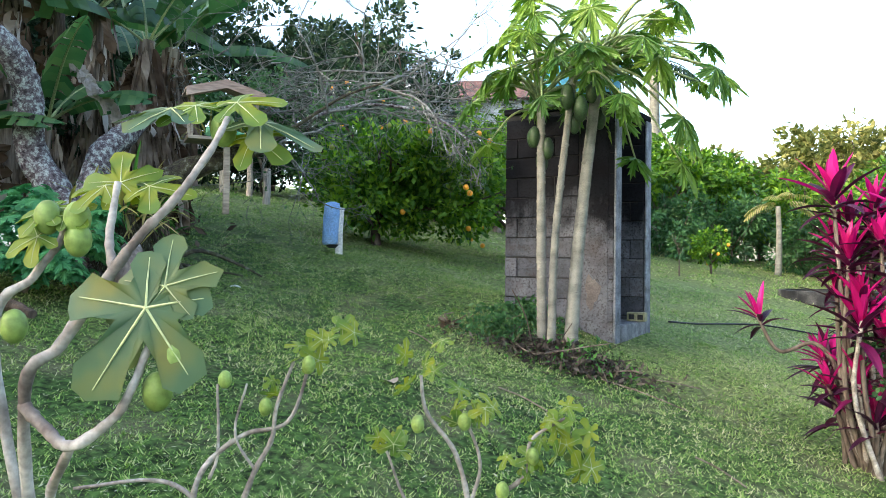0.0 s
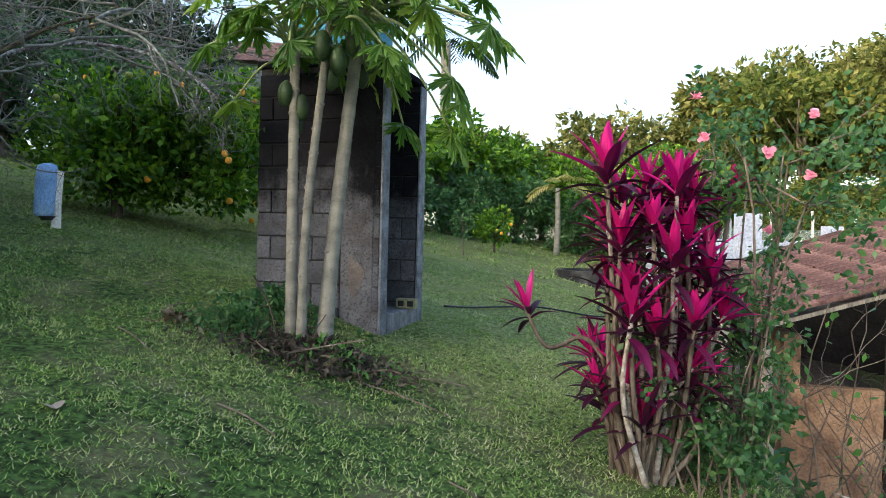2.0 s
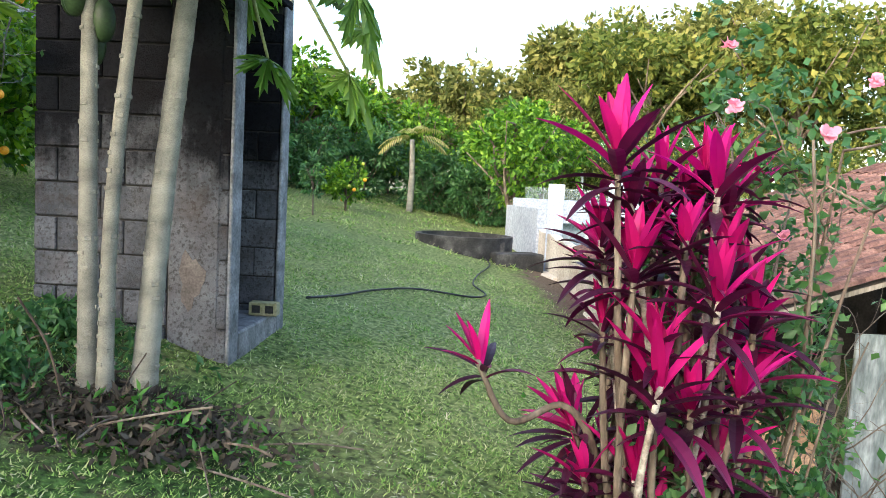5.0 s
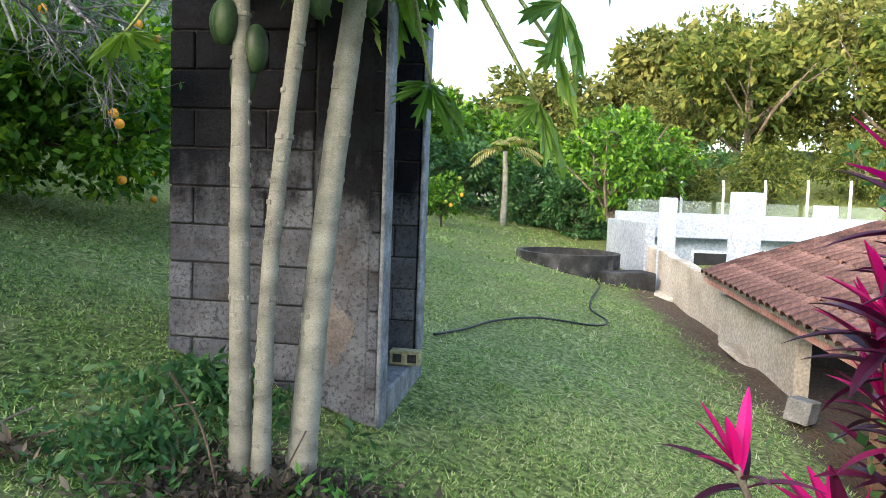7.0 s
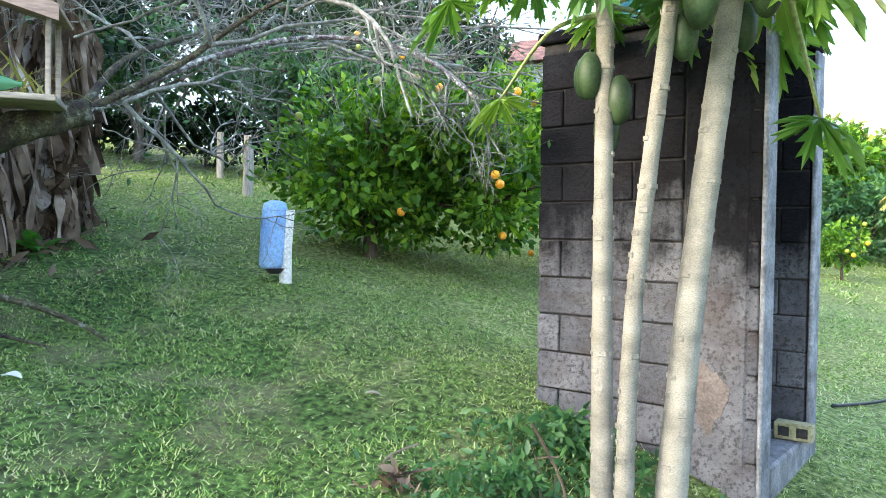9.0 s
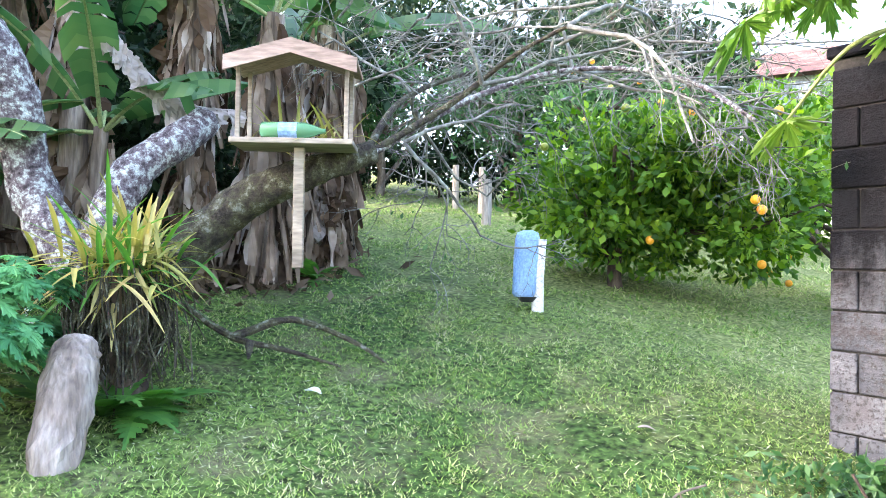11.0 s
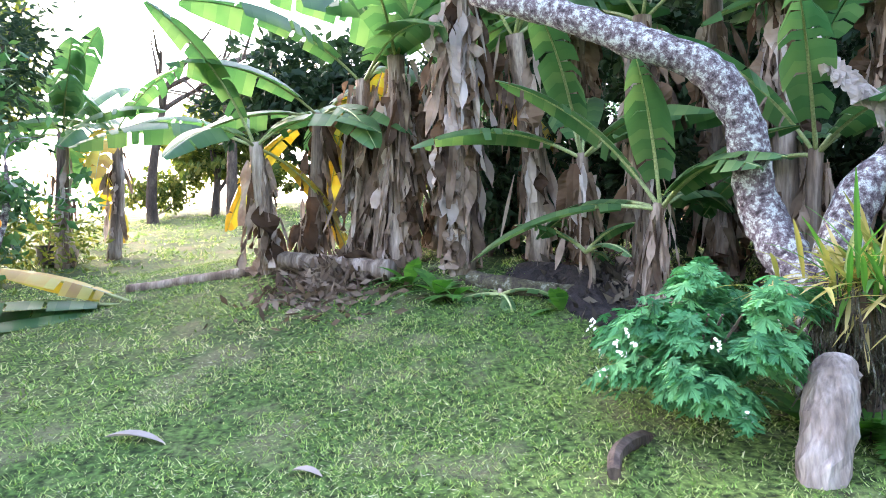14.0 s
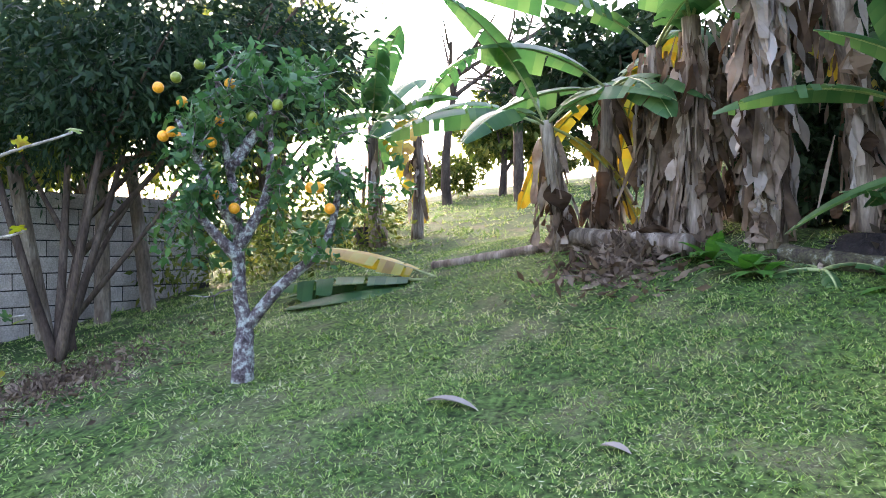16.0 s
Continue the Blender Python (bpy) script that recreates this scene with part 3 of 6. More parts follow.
part("deck", Geo().add([(0, -0.05, roof_z(0, 0) - 0.03), (S_W, -0.05, roof_z(S_W, 0) - 0.03), (S_W, S_L, roof_z(S_W, S_L) - 0.03), (0, S_L, roof_z(0, S_L) - 0.03),
                        (0, -0.05, roof_z(0, 0) - 0.07), (S_W, -0.05, roof_z(S_W, 0) - 0.07), (S_W, S_L, roof_z(S_W, S_L) - 0.07), (0, S_L, roof_z(0, S_L) - 0.07)],
                       [(0, 1, 2, 3), (7, 6, 5, 4), (0, 4, 5, 1), (1, 5, 6, 2), (2, 6, 7, 3), (3, 7, 4, 0)]), M["grey_wood"], SH)
M["pink"] = surface("faded_pink_fascia", [(0.35, 0.14, 0.12), (0.5, 0.24, 0.2), (0.55, 0.36, 0.3)], 5, 50, 0.8, 0.3, 0.005)
part("fascia", Geo().add([(0.03, 0, 0.49), (0.07, 0, 0.49), (0.07, S_L, 0.71), (0.03, S_L, 0.71), (0.03, 0, 0.59), (0.07, 0, 0.59), (0.07, S_L, 0.81), (0.03, S_L, 0.81)],
                         [(0, 4, 7, 3), (1, 2, 6, 5), (4, 5, 6, 7), (0, 3, 2, 1), (0, 1, 5, 4), (3, 7, 6, 2)]), M["pink"], SH, "faded pink eave board")
M["ochre"] = surface("ochre_plaster", [(0.08, 0.045, 0.03), (0.26, 0.155, 0.09), (0.4, 0.26, 0.16)], 3, 40, 0.9, 0.4, 0.008)
M["dark_in"] = surface("near_black_wall", [(0.02, 0.018, 0.016), (0.06, 0.05, 0.045)], 3, 30, 0.95, 0.3, 0.006)
part("eave_wall", box(0.15, 2.4, 1.95, (0.32, 3.5, -1.4)), M["plaster"], SH)
part("eave_wall", box(0.15, 0.6, 1.9, (0.32, 0.55, -1.4)), M["ochre"], SH)
part("low_wall", box(0.18, 2.0, 0.95, (0.32, 1.7, -1.4), 0.01), M["ochre"], SH, "low ochre wall under the eave")
part("gable_wall", box(0.75, 0.15, 1.42, (0.75, 0.32, -1.4), 0.01), M["ochre"], SH)
part("gable_post", box(0.1, 0.1, 1.95, (1.2, 0.3, -1.4), 0.008), M["dark_in"], SH, "dark timber post")
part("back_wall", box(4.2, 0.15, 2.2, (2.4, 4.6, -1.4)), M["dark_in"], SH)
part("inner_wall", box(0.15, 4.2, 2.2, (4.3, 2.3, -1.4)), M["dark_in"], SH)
part("corner_post", tube([(0.12, 0.1, -1.3), (0.05, 0.06, 0.38)], [0.06, 0.05], 8, rough=0.05), M["grey_wood"], SH)
M["sheet_pale"] = surface("peeling_white_board", [(0.05, 0.065, 0.068), (0.14, 0.165, 0.165), (0.3, 0.33, 0.33)], 9, 40, 0.8, 0.3, 0.005, stretch=(1, 1, 0.3))
M["sheet"] = surface("blue_green_board", [(0.03, 0.06, 0.07), (0.06, 0.11, 0.12), (0.15, 0.2, 0.2)], 6, 40, 0.7, 0.2, 0.005)
for k in range(5):
    part("board", box(0.36, 0.03, 1.95, (1.5 + 0.39 * k, 0.2 + 0.04 * (k % 2), -1.35), 0.004), M["sheet_pale"] if k == 0 else M["sheet"], SH, "faded painted board")
# half-round clay tiles in rows up the slope
a_ = np.linspace(0, np.pi, 7)
TL = 0.42
v_ = []
for t_, r_ in ((0, 0.085), (TL, 0.07)):
    v_.append(np.stack([np.full(7, t_), r_ * np.cos(a_), r_ * 0.75 * np.sin(a_)], 1))
for t_, r_ in ((TL, 0.058), (0, 0.073)):
    v_.append(np.stack([np.full(7, t_), r_ * np.cos(a_), r_ * 0.75 * np.sin(a_)], 1))
V_ = np.concatenate(v_)
F_ = [(i * 7 + j, i * 7 + j + 1, ((i + 1) % 4) * 7 + j + 1, ((i + 1) % 4) * 7 + j) for i in (0, 1, 2, 3) for j in range(6)]
tile_me = Geo().add(V_, F_).mesh("tile")
tile_me.materials.append(M["tile"])
far_tiles = Geo()
count = 0
for i in range(int(S_L / 0.185)):
    for j in range(int(S_W / 0.34)):
        u, v = j * 0.34 - 0.06, 0.02 + i * 0.185
        m_ = pose(u, v, roof_z(u, v) + 0.012 * (j % 2) + rng.uniform(0, 0.008), rng.uniform(-2, 2), -18 + rng.uniform(-1.5, 1.5) - 1.5, rng.uniform(-2.5, 2.5))
        if count < 300:
            o = new("tile", tile_me)
            o.parent = SH
            o.matrix_basis = m_
        else:
            far_tiles.add(V_ @ np.array(m_.to_3x3()).T + np.array(m_.translation), F_)
        count += 1
if far_tiles.n:
    tagged(part("tiles", far_tiles, M["tile"], SH), kind="stuff")
for k in range(14):
    m_ = pose(0.1 + 0.33 * k, -0.04, roof_z(0.1 + 0.33 * k, 0) + 0.03, 0, -18, rng.uniform(-4, 4))
    o = new("edge_tile", tile_me)
    o.parent = SH
    o.matrix_basis = m_
for nm, at, sz, lab, mt, rz_ in (("concrete_slab", (6.5, 11.45), (0.55, 0.5, 0.05), "pale broken concrete slab leaning on the wall", "plaster", 20), ("hollow_block", (5.5, 9.3), (0.39, 0.19, 0.19), "grey hollow concrete block lying on the dirt", "block", 40)):
    z = float(ground_z(*at))
    q = thing(nm, (at[0], at[1], z + 0.02), lab, "slab" if "slab" in nm else "block", rz=rz_)
    q.matrix_basis = pose(at[0], at[1], z + 0.03, 25 if "slab" in nm else 8, 10, rz_)
    part("body", box(*sz, bev=0.008), M[mt], q)

# ---- house roof up the slope ----
hr = thing("house", (-1.4, 23.5, 3.2), "distant white house with a red tiled roof behind the trees", "house")
part("wall", box(5.0, 4.0, 2.6), M["white"], hr)
part("roof", Geo().add([(-2.9, -2.4, 2.6), (2.9, -2.4, 2.6), (2.9, 2.4, 2.6), (-2.9, 2.4, 2.6), (-0.9, 0, 3.7), (0.9, 0, 3.7)], [(0, 1, 5, 4), (1, 2, 5), (2, 3, 4, 5), (3, 0, 4), (3, 2, 1, 0)]), M["tile"], hr, "red clay tile roof")
for x in (-1.4, 0.2, 1.6):
    part("window", box(0.8, 0.06, 0.9, (x, -2.02, 1.0)), M["dark_in"], hr)

# ---- block garden wall by the dark tree ----
M["pale_block"] = surface("bare_block", [(0.28, 0.26, 0.24), (0.4, 0.37, 0.34), (0.5, 0.47, 0.43)], 3, 60, 0.95, 0.5, 0.01)
g0, g1 = np.array((-9.0, -2.35)), np.array((-4.6, -4.1))
gl_ = float(np.linalg.norm(g1 - g0))
ga = math.degrees(math.atan2(g1[1] - g0[1], g1[0] - g0[0]))
gw = thing("garden_wall", (g0[0], g0[1], 1.2), "bare concrete block garden wall in deep shade", "wall", rz=ga)
part("core", box(gl_ - 0.02, 0.11, 2.0, (gl_ / 2, 0, -0.65)), M["mortar"], gw)
bm_ = box(0.385, 0.14, 0.185, (0, 0, 0), 0.006).mesh("block")
bm_.materials.append(M["pale_block"])
for c in range(10):
    for k in range(int(gl_ / 0.4)):
        o = new("block", bm_)
        o.parent = gw
        o.matrix_basis = pose(0.2 + 0.4 * k + (0.2 if c % 2 else 0), rng.uniform(-0.005, 0.005), -0.65 + 0.2 * c + 0.005, 0, 0, 0)
for x, y, tx in ((-7.6, -2.35, 0.25), (-7.0, -2.6, -0.15), (-6.3, -2.8, 0.35)):
    z = float(ground_z(x, y))
    q = thing("prop_pole", (x, y, z - 0.05), "rough wooden pole leaning by the block wall", "pole", "poles by the wall")
    part("shaft", tube([(0, 0, 0), (tx * 0.5, -0.05, 1.0), (tx, -0.1, 2.0)], [0.1, 0.085, 0.07], 8, rough=0.06), M["bark"], q)


# ---- plants: helpers ----
M["bark_dark"] = surface("dark_bark", [(0.03, 0.02, 0.016), (0.07, 0.05, 0.038), (0.13, 0.1, 0.075)], 8, 50, 0.95, 0.7, 0.02, stretch=(1, 1, 0.3))
M["lichen"] = surface("lichen_bark", [(0.035, 0.028, 0.03), (0.11, 0.085, 0.092), (0.16, 0.135, 0.14), (0.36, 0.38, 0.355), (0.46, 0.49, 0.45)], 20, 110, 0.95, 1.0, 0.016, spread=0.12, detail=12, ragged=0.72)
M["mossy"] = surface("mossy_bark", [(0.02, 0.016, 0.014), (0.055, 0.045, 0.035), (0.085, 0.082, 0.045), (0.24, 0.25, 0.21)], 12, 80, 0.95, 1.0, 0.018, spread=0.15, detail=12, ragged=0.7)
M["grey_twig"] = surface("lichened_twig", [(0.06, 0.056, 0.052), (0.16, 0.16, 0.145), (0.34, 0.36, 0.32)], 14, 90, 0.95, 0.5, 0.004)
M["fig_bark"] = surface("fig_bark", [(0.12, 0.095, 0.08), (0.32, 0.285, 0.245), (0.52, 0.49, 0.44)], 14, 90, 0.85, 0.3, 0.004, spread=0.2)
M["papaya_leaf"] = leafy("papaya_leaf", [(0.05, 0.12, 0.026), (0.12, 0.225, 0.045), (0.27, 0.38, 0.075)], 0.4, 0.45)
M["papaya_stalk"] = surface("papaya_stalk", [(0.2, 0.26, 0.1), (0.33, 0.38, 0.18)], 5, 60, 0.6, 0.1, 0.003)
M["papaya_fruit"] = surface("papaya_fruit", [(0.014, 0.03, 0.014), (0.03, 0.06, 0.022), (0.05, 0.09, 0.032)], 7, 80, 0.5, 0.15, 0.003)
M["magenta"] = leafy("magenta_leaf", [(0.26, 0.003, 0.07), (0.5, 0.006, 0.15), (0.78, 0.03, 0.33)], 0.38, 0.42, 0.35)
M["maroon"] = leafy("maroon_leaf", [(0.016, 0.003, 0.012), (0.05, 0.004, 0.026), (0.19, 0.005, 0.07)], 0.2, 0.45, 0.35)
M["banana"] = leafy("banana_leaf", [(0.03, 0.095, 0.035), (0.06, 0.145, 0.05), (0.12, 0.21, 0.075)], 0.4, 0.42, 0.45)
M["banana_yellow"] = leafy("yellow_banana_leaf", [(0.26, 0.16, 0.04), (0.4, 0.3, 0.06), (0.34, 0.36, 0.08)], 0.35, 0.5)
M["dead"] = leafy("dead_banana_leaf", [(0.03, 0.02, 0.015), (0.13, 0.09, 0.064), (0.28, 0.21, 0.16), (0.5, 0.42, 0.36)], 0.1, 0.9, 0.08, 6.0)
M["dead_brown"] = leafy("curled_brown_leaf", [(0.03, 0.018, 0.012), (0.1, 0.062, 0.04), (0.22, 0.15, 0.1)], 0.15, 0.9, 0.08, 4.0)
M["dead_pale"] = leafy("bleached_dead_leaf", [(0.17, 0.14, 0.12), (0.31, 0.265, 0.235), (0.46, 0.41, 0.375)], 0.15, 0.85, 0.15, 4.0)
M["dead_stem"] = surface("dry_banana_stem", [(0.05, 0.033, 0.026), (0.2, 0.15, 0.115), (0.42, 0.35, 0.29)], 9, 60, 0.95, 0.8, 0.015, stretch=(1, 1, 0.12), spread=0.2)
M["fig_leaf"] = leafy("fig_leaf", [(0.022, 0.06, 0.032), (0.05, 0.11, 0.045), (0.13, 0.21, 0.035), (0.27, 0.29, 0.03), (0.13, 0.075, 0.03)], 0.3, 0.5, 0.25, 17.0)
M["fig_leaf_old"] = leafy("mature_fig_leaf", [(0.018, 0.05, 0.035), (0.04, 0.09, 0.05), (0.075, 0.135, 0.06), (0.16, 0.17, 0.04), (0.06, 0.035, 0.03)], 0.22, 0.5, 0.3, 14.0)
M["vein"] = surface("pale_vein", [(0.4, 0.45, 0.2), (0.55, 0.58, 0.3)], 5, 60, 0.6, 0.1, 0.002)
M["fig_fruit"] = surface("green_fig", [(0.16, 0.24, 0.05), (0.27, 0.37, 0.1)], 9, 80, 0.5, 0.1, 0.002)
M["bush_leaf"] = leafy("bush_leaf", [(0.025, 0.12, 0.05), (0.075, 0.27, 0.11), (0.16, 0.42, 0.17)], 0.3, 0.55, 0.2)
M["rose_leaf"] = leafy("rose_leaf", [(0.02, 0.07, 0.025), (0.045, 0.13, 0.04), (0.1, 0.2, 0.06)], 0.3, 0.45, 0.4)
M["petal_pink"] = leafy("pink_petal", [(0.7, 0.25, 0.36), (0.85, 0.4, 0.5)], 0.3, 0.6)
M["petal_white"] = leafy("white_petal", [(0.75, 0.75, 0.7), (0.85, 0.85, 0.8)], 0.3, 0.6)
M["orange_skin"] = surface("orange_peel", [(0.75, 0.28, 0.015), (0.85, 0.38, 0.02)], 6, 150, 0.4, 0.2, 0.002, spec=0.5)
M["green_skin"] = surface("green_orange_peel", [(0.15, 0.22, 0.03), (0.35, 0.36, 0.04)], 6, 150, 0.4, 0.2, 0.002, spec=0.5)
M["straw"] = leafy("straw_leaf", [(0.16, 0.2, 0.05), (0.32, 0.3, 0.09), (0.42, 0.34, 0.15)], 0.3, 0.6)
M["fern"] = leafy("fern_leaf", [(0.04, 0.14, 0.03), (0.1, 0.26, 0.05)], 0.4, 0.5)
M["litter"] = leafy("leaf_litter", [(0.05, 0.035, 0.025), (0.12, 0.085, 0.06), (0.26, 0.2, 0.15)], 0.1, 0.9, 0.1)
M["dark_litter"] = leafy("dark_leaf_litter", [(0.02, 0.018, 0.015), (0.06, 0.05, 0.04), (0.15, 0.13, 0.1)], 0.1, 0.9, 0.1)
M["compost"] = surface("dark_compost", [(0.012, 0.01, 0.01), (0.04, 0.03, 0.028)], 9, 50, 0.95, 0.9, 0.03)


def strap(base, d, length, width, arch=0.5, n=6, fold=0.3, twist=0.0, geo=None, wave=0.0, blunt=0.0):
    """A long leaf: folded along its midrib, arching down under its weight."""
    base, d = np.asarray(base, float), unit(np.asarray(d, float))
    s = np.cross(d, (0, 0, 1.0))
    s = unit(s) if np.linalg.norm(s) > 0.05 else np.array((1.0, 0, 0))
    up = np.cross(s, d)
    c, sn = math.cos(twist), math.sin(twist)
    s, up = s * c + up * sn, up * c - s * sn
    V, p, dd = [], base.copy(), d.copy()
    for i in range(n + 1):
        t = i / n
        w = width * 0.5 * max(0.04, (math.sin(math.pi * min(1, t * 0.88 + 0.1)) ** 0.8 if not blunt else min(1.0, 0.4 + 3 * t) * (1 - blunt * t**4)))
        wob = wave * width * math.sin(9 * t + base[0] * 40)
        V += [p + s * w + up * (w * fold + wob), p, p - s * w + up * (w * fold - wob)]
        dd = unit(dd + np.array((0, 0, -arch / n)))
        p = p + dd * length / n
    F = []
    for i in range(n):
        a = 3 * i
        F += [(a, a + 1, a + 4, a + 3), (a + 1, a + 2, a + 5, a + 4)]
    return (geo or Geo()).add(V, F)


def lobed(centre, d, nrm, size, lobes=7, cut=0.35, geo=None, droop=0.35, side=0.0):
    """A palmate leaf with lobes, its stalk at the centre; side adds small teeth to each lobe."""
    d, nrm = unit(np.asarray(d, float)), unit(np.asarray(nrm, float))
    s = unit(np.cross(nrm, d))
    d = np.cross(s, nrm)
    out = []
    for k in range(lobes):
        a = (k / (lobes - 1) - 0.5) * 4.9
        L = (1 - 0.35 * abs(a / 2.45) ** 1.5)
        w = 2.45 / (lobes - 1)
        if k == 0:
            out.append((a - w, 0.2))
        if side:
            out += [(a - w * 0.55, L * 0.48), (a - w * 0.86, L * 0.7), (a - w * 0.36, L * 0.64), (a - w * 0.42, L * 0.88), (a - w * 0.16, L * 0.82), (a, L), (a + w * 0.16, L * 0.82), (a + w * 0.42, L * 0.88), (a + w * 0.36, L * 0.64), (a + w * 0.86, L * 0.7), (a + w * 0.55, L * 0.48)]
        else:
            out += [(a - w * 0.6, L * 0.62), (a - w * 0.58, L * 0.84), (a - w * 0.3, L * 0.97), (a, L * 1.02), (a + w * 0.3, L * 0.97), (a + w * 0.58, L * 0.84), (a + w * 0.6, L * 0.62)]
        out.append((a + w, cut if k < lobes - 1 else 0.2))
    V = [np.asarray(centre, float)]
    for a, r in out:
        rr = r * size * rng.uniform(0.93, 1.07)
        V.append(V[0] + d * rr * math.cos(a) + s * rr * math.sin(a) - nrm * droop * size * r * r + np.array((0, 0, -0.25 * droop * size * r * r)))
    F = [(0, i, i + 1) for i in range(1, len(out))]
    return (geo or Geo()).add(V, F)


def ball(at, r, stretch=(1, 1, 1), n=8, m=6):
    """A small rounded fruit."""
    a = np.linspace(0, 2 * np.pi, n, endpoint=False)
    V = [(0, 0, 1.0)]
    for i in range(1, m):
        t = np.pi * i / m
        V += [(math.sin(t) * math.cos(x), math.sin(t) * math.sin(x), math.cos(t)) for x in a]
    V.append((0, 0, -1.0))
    F = [(0, 1 + j, 1 + (j + 1) % n) for j in range(n)]
    for i in range(m - 2):
        F += [(1 + i * n + j, 1 + (i + 1) * n + j, 1 + (i + 1) * n + (j + 1) % n, 1 + i * n + (j + 1) % n) for j in range(n)]
    e = 1 + (m - 2) * n
    F += [(e + j, len(V) - 1, e + (j + 1) % n) for j in range(n)]
    return Geo().add(np.array(V) * r * np.array(stretch) + np.array(at), F)


def tree(name, base, height, crown, lobes, count, leaf, mat, label, category="tree", trunk_r=0.1, group="", slim=0.45, bark="bark", droop=0.3, limbs=6, fill=0.55, small=0.5):
    """A tapered trunk with limbs into a crown of leaves; crown: centre and half sizes relative to the foot."""
    z = float(ground_z(base[0], base[1]))
    t = thing(name, (base[0], base[1], z), label, category, group)
    g = Geo()
    cz = crown[2]
    main = curve([(0, 0, -0.1), (0.08 * trunk_r, 0.05, height * 0.4), (crown[0] * 0.6, crown[1] * 0.6, cz)], 6)
    tube(main, np.linspace(trunk_r, trunk_r * 0.45, len(main)), 8, g, rough=0.08)
    for i in range(limbs):
        a = rng.uniform(0, 2 * np.pi)
        s = main[rng.integers(len(main) // 4, len(main))]
        e = np.array(crown[:3]) + np.array(crown[3:]) * np.array((math.cos(a), math.sin(a), rng.uniform(-0.3, 0.7))) * 0.75
        c = curve([s, (s + e) / 2 + rng.normal(size=3) * 0.06 * crown[3], e], 5)
        tube(c, np.linspace(trunk_r * 0.45, trunk_r * 0.1, len(c)), 6, g)
    part("trunk", g, M[bark], t, soft=True)
    p, d = clumps(lobes_round(crown[:3], crown[3:], lobes, small), count, fill)
    p[:, 2] = np.maximum(p[:, 2], 0.12)
    part("crown", leaves("crown", p, leaf, droop, slim, d), M[mat], t)
    return t


def twigs(start, d, length, r, depth, geo, bend=0.25, kids=3, sag=0.0, tips=None, short=1.0):
    """A bare branch that forks into finer ones."""
    pts = [np.asarray(start, float)]
    d = unit(np.asarray(d, float))
    n = 6
    for i in range(n):
        d = unit(d + rng.normal(size=3) * bend * 0.5 + np.array((0, 0, -sag / n)))
        pts.append(pts[-1] + d * length / n)
    tube(pts, np.linspace(r, r * 0.45, n + 1), 5 if depth < 2 else 7, geo, cap=False)
    if tips is not None:
        tips.extend(pts[2:])
    if depth:
        for k in range(kids):
            i = rng.integers(2, n + 1)
            twigs(pts[i], unit(d + rng.normal(size=3) * 0.75), length * rng.uniform(0.4, 0.7) * short, r * 0.5, depth - 1, geo, bend, kids, sag, tips, short)


# ---- papaya trees by the tower ----
def papaya(base, mid, top, r0, r1, nleaf, fruits, label, reach=0.75, aim=None, drop=0.26):
    t = thing("papaya_tree", (0, 0, 0), label, "tree", "papayas by the tower")
    pts = curve([base, mid, top], 16)
    rr = np.linspace(r0, r1, len(pts)) * (1 + 0.035 * (np.arange(len(pts)) % 3 == 0)) + 0.015 * np.exp(-np.arange(len(pts)) / 2.0)
    part("trunk", tube(pts, rr, 16, rough=0.02), M["papaya_bark"], t, soft=True)
    sc = Geo()
    for k in range(60):
        i = rng.integers(3, len(pts) - 1)
        a = rng.uniform(0, 6.28)
        o = np.array((math.cos(a), math.sin(a), 0)) * rr[i] * 0.97
        m_ = pose(*(pts[i] + o), 0, 0, math.degrees(a))
        box(0.008, 0.035, 0.02, (0, 0, -0.01), 0.003, sc, m_)
    tagged(part("scar_relief", sc, M["papaya_bark"], t), kind="stuff")
    tp = np.array(top)
    stalks, blades = Geo(), Geo()
    for k in range(nleaf):
        a = k * 2.4 + rng.uniform(-0.3, 0.3)
        el = rng.uniform(-0.2, 0.85)
        L = reach * rng.uniform(0.75, 1.25)
        d = np.array((math.cos(a) * math.cos(el), math.sin(a) * math.cos(el), math.sin(el)))
        s0 = tp + np.array((0, 0, rng.uniform(-0.12, 0.12)))
        c = curve([s0, s0 + d * L * 0.5 + np.array((0, 0, 0.06)), s0 + d * L + np.array((0, 0, -0.12))], 5)
        tube(c, np.linspace(0.013, 0.008, len(c)), 5, stalks)
        lobed(c[-1], d + np.array((0, 0, -0.7)), np.array((d[0] * 0.5, d[1] * 0.5, 1.0)) + rng.normal(size=3) * 0.25, rng.uniform(0.17, 0.28), 7, 0.26, blades, 0.55, 1)
    for tgt in aim or ():
        c = curve([tp, (tp + np.array(tgt)) / 2 + np.array((0, 0, 0.1)), tgt], 6)
        tube(c, np.linspace(0.014, 0.008, len(c)), 5, stalks)
        d = unit(np.array(tgt) - tp)
        lobed(c[-1], (d[0], d[1], -0.9), (d[0] * 0.8, d[1] * 0.8 - 0.3, 0.8), 0.26, 7, 0.26, blades, 0.6, 1)
    tagged(part("stalk_spray", stalks, M["papaya_stalk"], t, soft=True), kind="stuff")
    part("crown", blades, M["papaya_leaf"], t)
    for k in range(fruits):
        a = k * 1.9 + 3.9
        p = tp + np.array((math.cos(a) * (r1 + 0.04), math.sin(a) * (r1 + 0.04), -drop - 0.1 * (k % 3)))
        part("fruit", ball(p, rng.uniform(0.065, 0.085), (0.72, 0.72, 1.35), 12, 9), M["papaya_fruit"], t, soft=True)


